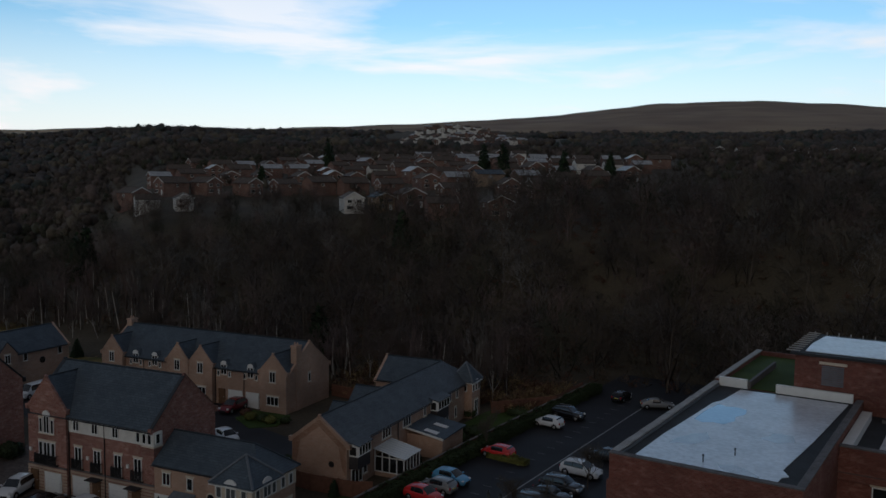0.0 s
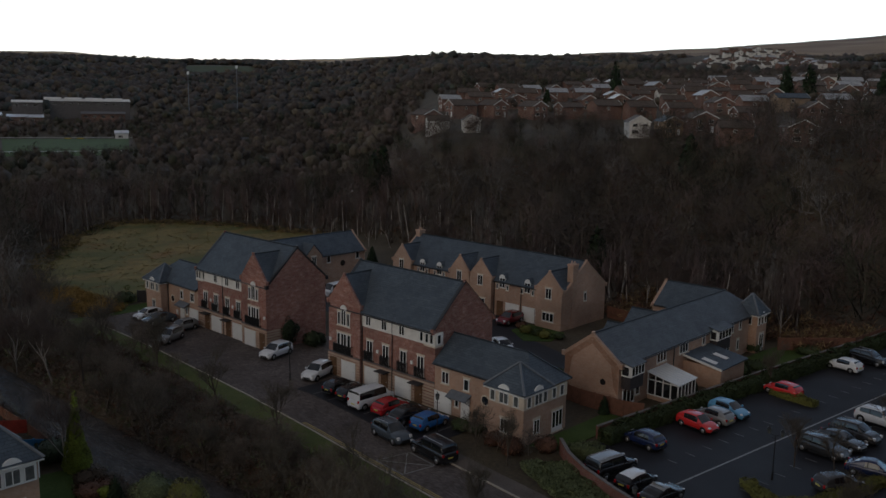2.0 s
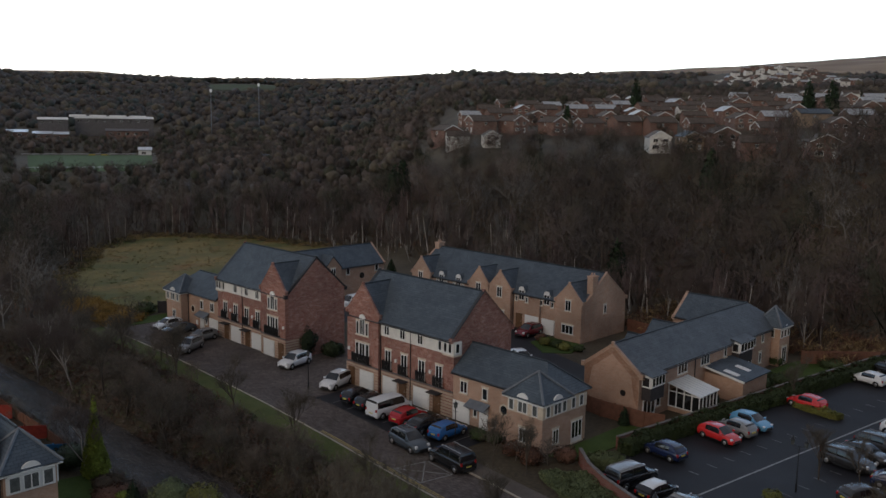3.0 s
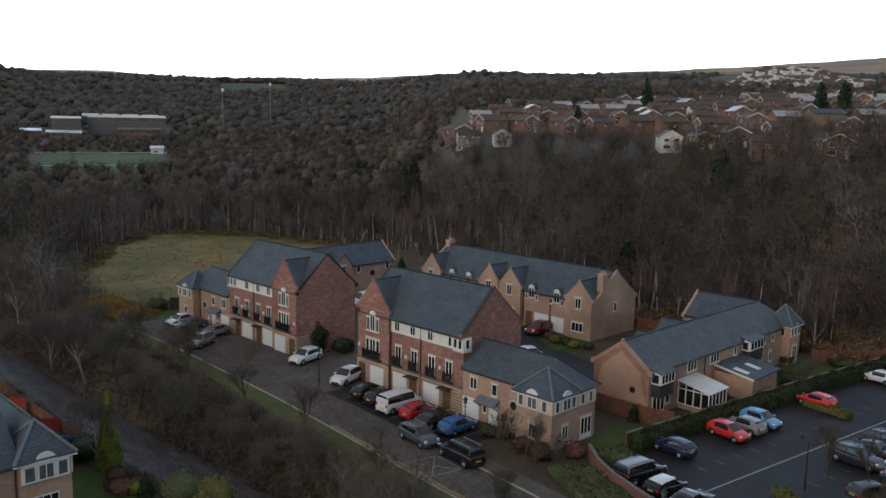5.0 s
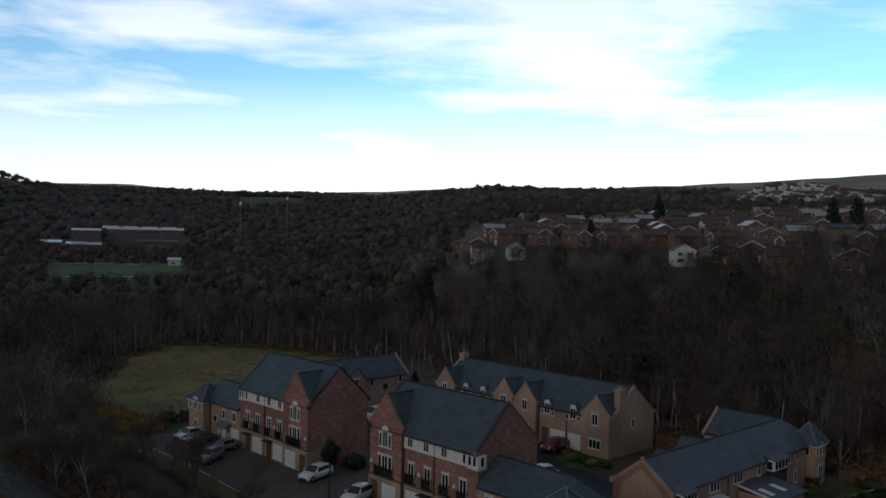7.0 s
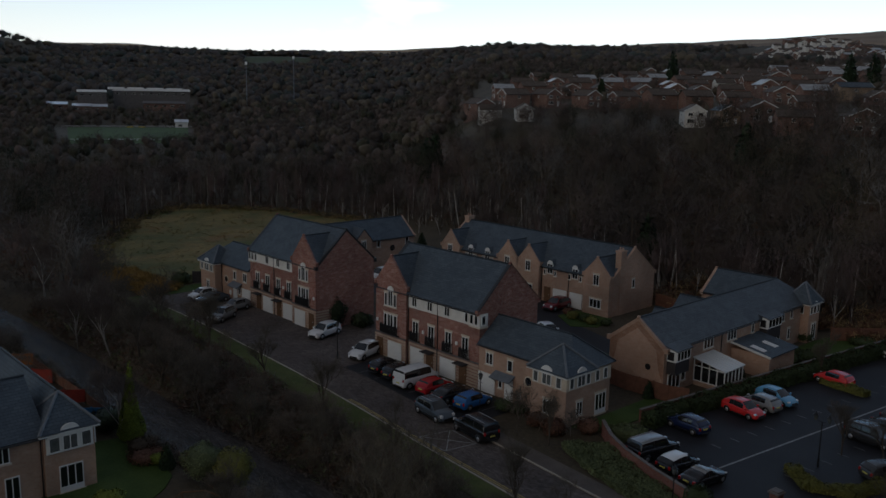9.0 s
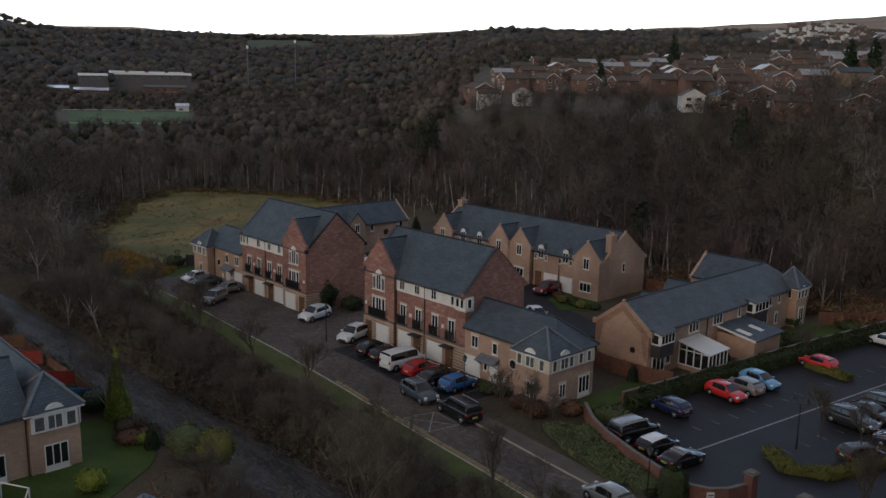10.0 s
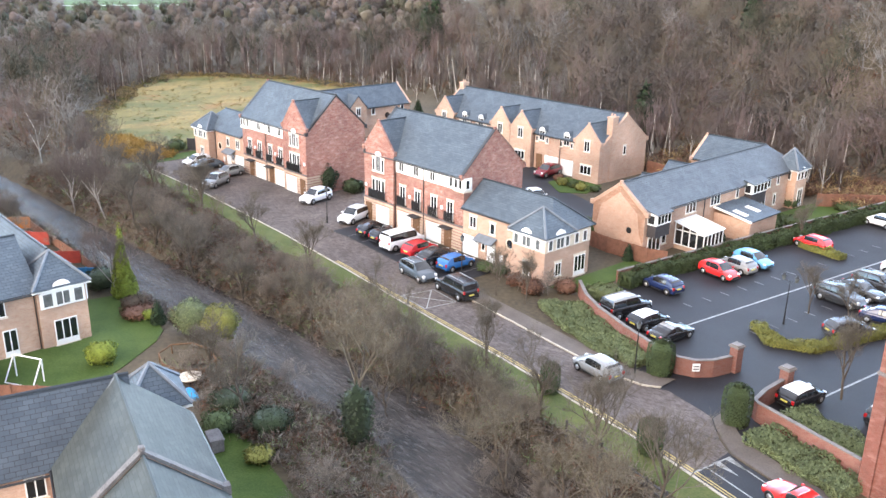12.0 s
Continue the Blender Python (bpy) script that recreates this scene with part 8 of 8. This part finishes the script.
def lamp_post(x, y, h, label, arms=(0.0,)):
    """A slim iron post with one lantern on top, or one on each of its arms."""
    t = thing("street_lamp", label, "street lamp", pose(x, y, 0), "street lamps")
    bm = bmesh.new()
    tube(bm, (0, 0, -0.2), (0, 0, 0.8), 0.1, 0.08, 8), tube(bm, (0, 0, 0.8), (0, 0, h), 0.05, 0.04, 8), tube(bm, (-0.3, 0, h - 0.3), (0.3, 0, h - 0.3), 0.02)
    part("post", bm, BLACK_IRON, t)
    for a in arms:
        if a:
            bm = bmesh.new()
            tube(bm, (0, 0, h - 0.05), (a, 0, h + 0.02), 0.03)
            part("arm", bm, BLACK_IRON, t)
        bm = bmesh.new()
        tube(bm, (a, 0, h), (a, 0, h + 0.4), 0.13, 0.2, 6)
        la = part("lantern", bm, NETTED, t)
        bm = bmesh.new()
        tube(bm, (a, 0, h + 0.4), (a, 0, h + 0.62), 0.24, 0.04, 6), tube(bm, (a, 0, h + 0.6), (a, 0, h + 0.75), 0.03)
        part("lantern_cap", bm, BLACK_IRON, la)


lamp_post(30.6, 8.2, 3.9, "black twin-lantern lamp on the kerbed island", (-0.55, 0.55))
for x, y in ((-17.0, -5.0), (5.4, -5.2), (-28.2, 8.2), (27.9, -8.9)):
    lamp_post(x, y, 3.7, "black lantern street lamp on a slim post")

# a football goal and other garden things
t = thing("football_goal", "small white tubular football goal on the lawn", "goal", pose(0.4, -42.4, 0.06, 0, 0, 30))
bm = bmesh.new()
for a, b in (((-1.2, 0, 0), (-1.2, 0, 1.7)), ((1.2, 0, 0), (1.2, 0, 1.7)), ((-1.2, 0, 1.7), (1.2, 0, 1.7)), ((-1.2, 0, 1.7), (-1.2, -1.1, 0)), ((1.2, 0, 1.7), (1.2, -1.1, 0)), ((-1.2, -1.1, 0.03), (1.2, -1.1, 0.03))):
    tube(bm, a, b, 0.05)
part("frame", bm, WHITE, t)
t = thing("garden_table", "round cream garden table with crossed top", "table", pose(8.6, -34.3, land_at(8.6, -34.3)))
bm = bmesh.new()
loft(bm, [[(r * math.cos(a), r * math.sin(a), z) for a in np.linspace(0, math.tau, 20, endpoint=False)] for r, z in ((0.75, 0.7), (0.82, 0.72), (0.82, 0.78), (0.75, 0.8))])
part("tabletop", bm, STONE, t)
bm = bmesh.new()
tube(bm, (0, 0, 0), (0, 0, 0.72), 0.12, 0.06, 8), tube(bm, (0, 0, 0), (0, 0, 0.06), 0.4, 0.3, 10)
part("pedestal", bm, BLACK_IRON, t)
t = thing("garden_shed", "small low wooden shed with felt roof", "shed", pose(-0.6, -45.6, 0, 0, 0, -20))
bm = bmesh.new()
box(bm, -1.6, 1.6, -1.2, 1.2, -0.1, 1.5)
part("wall", bm, FENCE, t)
bm = bmesh.new()
slab(bm, [(-1.8, -1.4, 1.5), (1.8, -1.4, 1.5), (1.8, 1.4, 1.8), (-1.8, 1.4, 1.8)], 0.08)
part("roof", bm, FELT, t)
t = thing("garden_store", "grey plastic garden store box", "box", pose(17.0, -36.8, 0.06, 0, 0, -14))
bm = bmesh.new()
box(bm, -0.7, 0.7, -0.4, 0.4, 0, 0.8, 0, 0.04), box(bm, -0.75, 0.75, -0.45, 0.45, 0.8, 0.9, 0, 0.04)
part("body", bm, COPING_DARK, t)
t = thing("play_pen", "octagonal timber rail round a garden pit", "pen", pose(5.6, -33.0, land_at(5.6, -33.0)))
bm = bmesh.new()
ring = [(2.6 * math.cos(a), 1.9 * math.sin(a)) for a in np.linspace(0, math.tau, 8, endpoint=False)]
for (x0, y0), (x1, y1) in zip(ring, ring[1:] + ring[:1]):
    tube(bm, (x0, y0, 0.75), (x1, y1, 0.75), 0.06), tube(bm, (x0, y0, -0.2), (x0, y0, 0.8), 0.05)
part("rail", bm, TIMBER, t)

t = thing("tarpaulin", "crumpled bright blue tarpaulin on the ground", "tarpaulin", pose(10.0, -35.0, land_at(10.0, -35.0)))
bm = bmesh.new()
loft(bm, [[(r * math.cos(a) * (1 + 0.2 * math.sin(a * 3)), 0.6 * r * math.sin(a), z) for a in np.linspace(0, math.tau, 14, endpoint=False)] for r, z in ((0.8, 0.0), (0.75, 0.25), (0.45, 0.5), (0.15, 0.55))])
part("sheet", bm, material("blue_tarpaulin", (0.02, 0.28, 0.55), 0.5, 0.15, 3, bump=0.4), t)

# lawns of the terraces
for lab, out in (("green lawn before the gabled terrace", [(-13.6, 32.6), (-7.6, 32.6), (-6.4, 28.0), (-9.0, 25.6), (-13.4, 28.5)]), ("green garden lawn beside the long house", [(13.9, 36.5), (17.8, 37.5), (20.6, 50), (16.0, 50), (14.6, 45.5)]), ("green lawn between houses", [(12.4, -0.6), (15.0, 0.6), (15.6, 11.6), (12.6, 11.2)]), ("green verge beside the field", [(-60, -9.4), (-56.3, -9.4), (-56.3, 3), (-60, 3)])):
    bm = bmesh.new()
    prism(bm, out, -0.2, 0.07)
    tagged(part("lawn", bm, GRASS), lab, "lawn", kind="structure")
bm = bmesh.new()
prism(bm, [(-46, 20), (-30, 14), (-16.5, 13.9), (-6, 16), (0, 18), (5.5, 14.2), (5.8, 22), (-6, 26), (-13, 28), (-14, 33.2), (-42, 33.2), (-50, 30)], -0.2, 0.02)
tagged(part("road", bm, ASPHALT), "dark asphalt court behind the townhouses", "road", kind="structure")

# dry reeds and brush about the meadow
rg = np.random.default_rng(77)
mx, my = rg.uniform(-140, -46, 1500), rg.uniform(-10, 61, 1500)
ok = inside(FIELD, mx, my)
mx, my = mx[ok], my[ok]
v, f, nor = crowns(rg, mx, my, np.full(len(mx), 0.1), rg.uniform(0.1, 0.28, len(mx)), np.full(len(mx), 2.4), 12, 0.3, 0.05, 0.0)
tagged(new("meadow_grass", flat_mesh("meadow_grass", v, f, [STRAW, MEADOW, MEADOW], idx=(np.arange(len(f)) // 12) % 3, normals=nor * [0.35, 0.35, 0.35] + [0, 0, 0.7])), "straw tussocks scattered over the meadow", "grass", kind="stuff")
edge = [(rg.uniform(-0.5, 0.5) * 5 + a[0] + (b[0] - a[0]) * t, rg.uniform(-0.5, 0.5) * 5 + a[1] + (b[1] - a[1]) * t) for a, b in zip(FIELD, FIELD[1:] + FIELD[:1]) for t in rg.random(130)]
ex, ey = np.array(edge).T
keep = ex < -64
v, f, nor = crowns(rg, ex[keep], ey[keep], np.zeros(keep.sum()), rg.uniform(0.3, 1.0, keep.sum()), np.full(keep.sum(), 1.2), 40, 0.5, 0.035, 0.0)
tagged(new("field_margin_brush", flat_mesh("field_margin_brush", v, f, [STRAW, TWIGS_OLIVE, MEADOW], idx=(np.arange(len(f)) // 40) % 3, normals=nor)), "brown brush along the meadow's edge", "brush", kind="stuff")
ox, oy = rg.uniform(-76, -57.5, 420), rg.uniform(-9.5, -3.5, 420)
v, f, nor = crowns(rg, ox, oy, np.zeros(len(ox)), rg.uniform(0.5, 1.3, len(ox)), np.full(len(ox), 0.8), 40, 0.7, 0.035, 0.0)
OCHRE = material("ochre_reeds", (0.34, 0.2, 0.055), 0.95, 0.35, 0.5, 10, island=0.3)
tagged(new("reeds", flat_mesh("reeds", v, f, OCHRE, normals=nor)), "ochre reeds at the front of the meadow", "reeds", kind="stuff")
gx, gy = rg.uniform(-12, 40, 700), rg.uniform(44, 62, 700)
lx, ly = gx - 25.4, gy - 1.2
ok = ~((gx > 4) & (gx < 22) & (gy < 47)) & (lx * math.cos(radians(7.8)) - ly * math.sin(radians(7.8)) < -11)
v, f, nor = crowns(rg, gx[ok], gy[ok], np.zeros(ok.sum()), rg.uniform(0.9, 2.2, ok.sum()), np.full(ok.sum(), 0.7), 40, 0.9, 0.045, 0.0)
tagged(new("reeds", flat_mesh("reeds", v, f, [STRAW, RUSSET], idx=(np.arange(len(f)) // 200) % 2, normals=nor)), "pale reeds and russet brush behind the gardens", "reeds", kind="stuff")


# ---- across the valley: the sports ground ----
def sector_patch(name, label, az, rr, lift, mat):
    bm = bmesh.new()
    for k in range(12):
        for j in range(6):
            q = []
            for a, r in ((k, j), (k + 1, j), (k + 1, j + 1), (k, j + 1)):
                x, y = polar(az[0] + (az[1] - az[0]) * a / 12, rr[0] + (rr[1] - rr[0]) * r / 6)
                q.append((x, y, land_at(x, y) + lift))
            poly(bm, q)
    bmesh.ops.remove_doubles(bm, verts=bm.verts[:], dist=0.01)
    return tagged(part(name, bm, mat), label, "pitch", kind="structure")


PITCH_GRASS = material("pitch_grass", (0.05, 0.088, 0.02), 0.95, 0.2, 0.05, 10, 0.2)
sector_patch("pitch", "bright green sports pitch across the valley", (63.8, 70.9), (400, 553), 0.3, PITCH_GRASS)


def shed_at(az, r, w, d, h, wall, roof, label, name="sports_stand"):
    x, y = polar(az, r)
    z = land_at(x, y)
    t = thing(name, label, "building", pose(x, y, z, 0, 0, az))
    bm = bmesh.new()
    box(bm, -w / 2, w / 2, -d / 2, d / 2, -4, h)
    part("wall", bm, wall, t)
    bm = bmesh.new()
    slab(bm, [(-w / 2 - 0.5, -d / 2 - 1, h + 0.3), (w / 2 + 0.5, -d / 2 - 1, h + 0.3), (w / 2 + 0.5, d / 2, h + 1.8), (-w / 2 - 0.5, d / 2, h + 1.8)], 0.3)
    part("roof", bm, roof, t)
    for k in range(int(w / 6)):
        window(t, facing(-w / 2 + 3 + k * 6, -d / 2, h - 2.6), 2.6, 1.4, 3, sill=False, lintel=False)


shed_at(65.9, 715, 56, 18, 13, COPING_DARK, RENDER, "long white-roofed sports hall")
shed_at(69.4, 705, 20, 14, 12, COPING_DARK, RENDER, "smaller white-roofed sports building")
for az, r, w in ((71.4, 690, 14), (70.0, 678, 12), (69.0, 676, 10)):
    shed_at(az, r, w, 12, 3.5, HILL_BRICK, MEMBRANE, "low brick clubhouse with pale roof")
shed_at(65.2, 690, 30, 10, 5.5, HILL_BRICK, COPING_DARK, "low brick wing before the sports hall")
for k in range(4):
    x, y = polar(68.0 - k * 1.15, 716)
    t = thing("roof_monitor", "pale ridged rooflight on the sports hall", "rooflight", pose(x, y, land_at(x, y) + 13.9, 0, 0, 66))
    bm = bmesh.new()
    for sg in (-1, 1):
        slab(bm, [(-6, sg * 5, 0), (6, sg * 5, 0), (6, 0, 1.7), (-6, 0, 1.7)], 0.2)
    part("glazed_slopes", bm, RENDER, t)
shed_at(64.2, 562, 7.5, 4, 3.0, WHITE, MEMBRANE, "small white cabin beside the pitch", "cabin")
shed_at(57.0, 480, 17, 10, 2.6, HILL_BRICK, SLATE, "low dark-roofed pavilion among trees")
DUGOUT = material("yellow_board", (0.55, 0.40, 0.03), 0.6, 0.15, 3)
for az in (66.6, 67.3):
    x, y = polar(az, 556)
    t = thing("dugout", "small black dugout with a yellow front", "dugout", pose(x, y, land_at(x, y), 0, 0, az), "pitch dugouts")
    for nm, mt, q in (("shelter", BLACK_IRON, (-1.7, 1.7, -0.8, 0.8, 0.8, 2.3)), ("front_board", DUGOUT, (-1.7, 1.7, -0.9, -0.7, -0.2, 0.8))):
        bm = bmesh.new()
        box(bm, *q)
        part(nm, bm, mt, t)
for rr in (420, 555):
    x0, y0 = polar(63.6, rr)
    x1, y1 = polar(71.2, rr)
    t = thing("pitch_rail", "white rail along the sports pitch", "rail", pose(x0, y0, land_at(x0, y0)))
    bm = bmesh.new()
    tube(bm, (0, 0, 1.1), (x1 - x0, y1 - y0, land_at(x1, y1) - land_at(x0, y0) + 1.1), 0.1, sides=4)
    for k in range(24):
        tube(bm, ((x1 - x0) * k / 23, (y1 - y0) * k / 23, 0), ((x1 - x0) * k / 23, (y1 - y0) * k / 23, 1.1), 0.07, sides=4)
    part("rail", bm, WHITE, t)
for az, r, h in ((60.1, 700, 36), (57.1, 760, 40)):
    x, y = polar(az, r)
    t = thing("floodlight_mast", "slim grey floodlight mast", "mast", pose(x, y, land_at(x, y)))
    bm = bmesh.new()
    tube(bm, (0, 0, -1), (0, 0, h), 0.4, 0.25)
    part("mast", bm, LEAD, t)
    bm = bmesh.new()
    box(bm, -1.2, 1.2, -0.3, 0.3, h, h + 2.4)
    part("lamp_head", bm, WHITE, t)
sector_patch("pasture", "green pasture on the far slope", (56.0, 60.2), (1500, 1650), 1.0, HILL_GRASS)
sector_patch("pasture", "green field above the hillside houses", (41.2, 43.6), (455, 500), 0.6, HILL_GRASS)

# dark conifers among the hillside houses and in the woods
for k, (az, r, h) in enumerate(((32.6, 425, 17), (22.3, 330, 14), (21.0, 325, 14), (37.0, 330, 8), (33.5, 150, 9), (14.0, 300, 12), (47.8, 236, 11), (48.4, 228, 12), (27.8, 212, 10), (17.0, 290, 13))):
    x, y = polar(az, r)
    n = 700
    p, u = round_shell(k + 400, n, h * 0.2, h * 0.2, h, "cone")
    ob = new("conifer", leaf_mesh("conifer", k, p, u, 0.9, CONIFER, core_of(h * 0.19, h * 0.19, h, "cone")))
    ob.location = (x, y, land_at(x, y) - 0.3)
    tagged(ob, "tall dark conifer among bare trees", "conifer", "tall conifers")
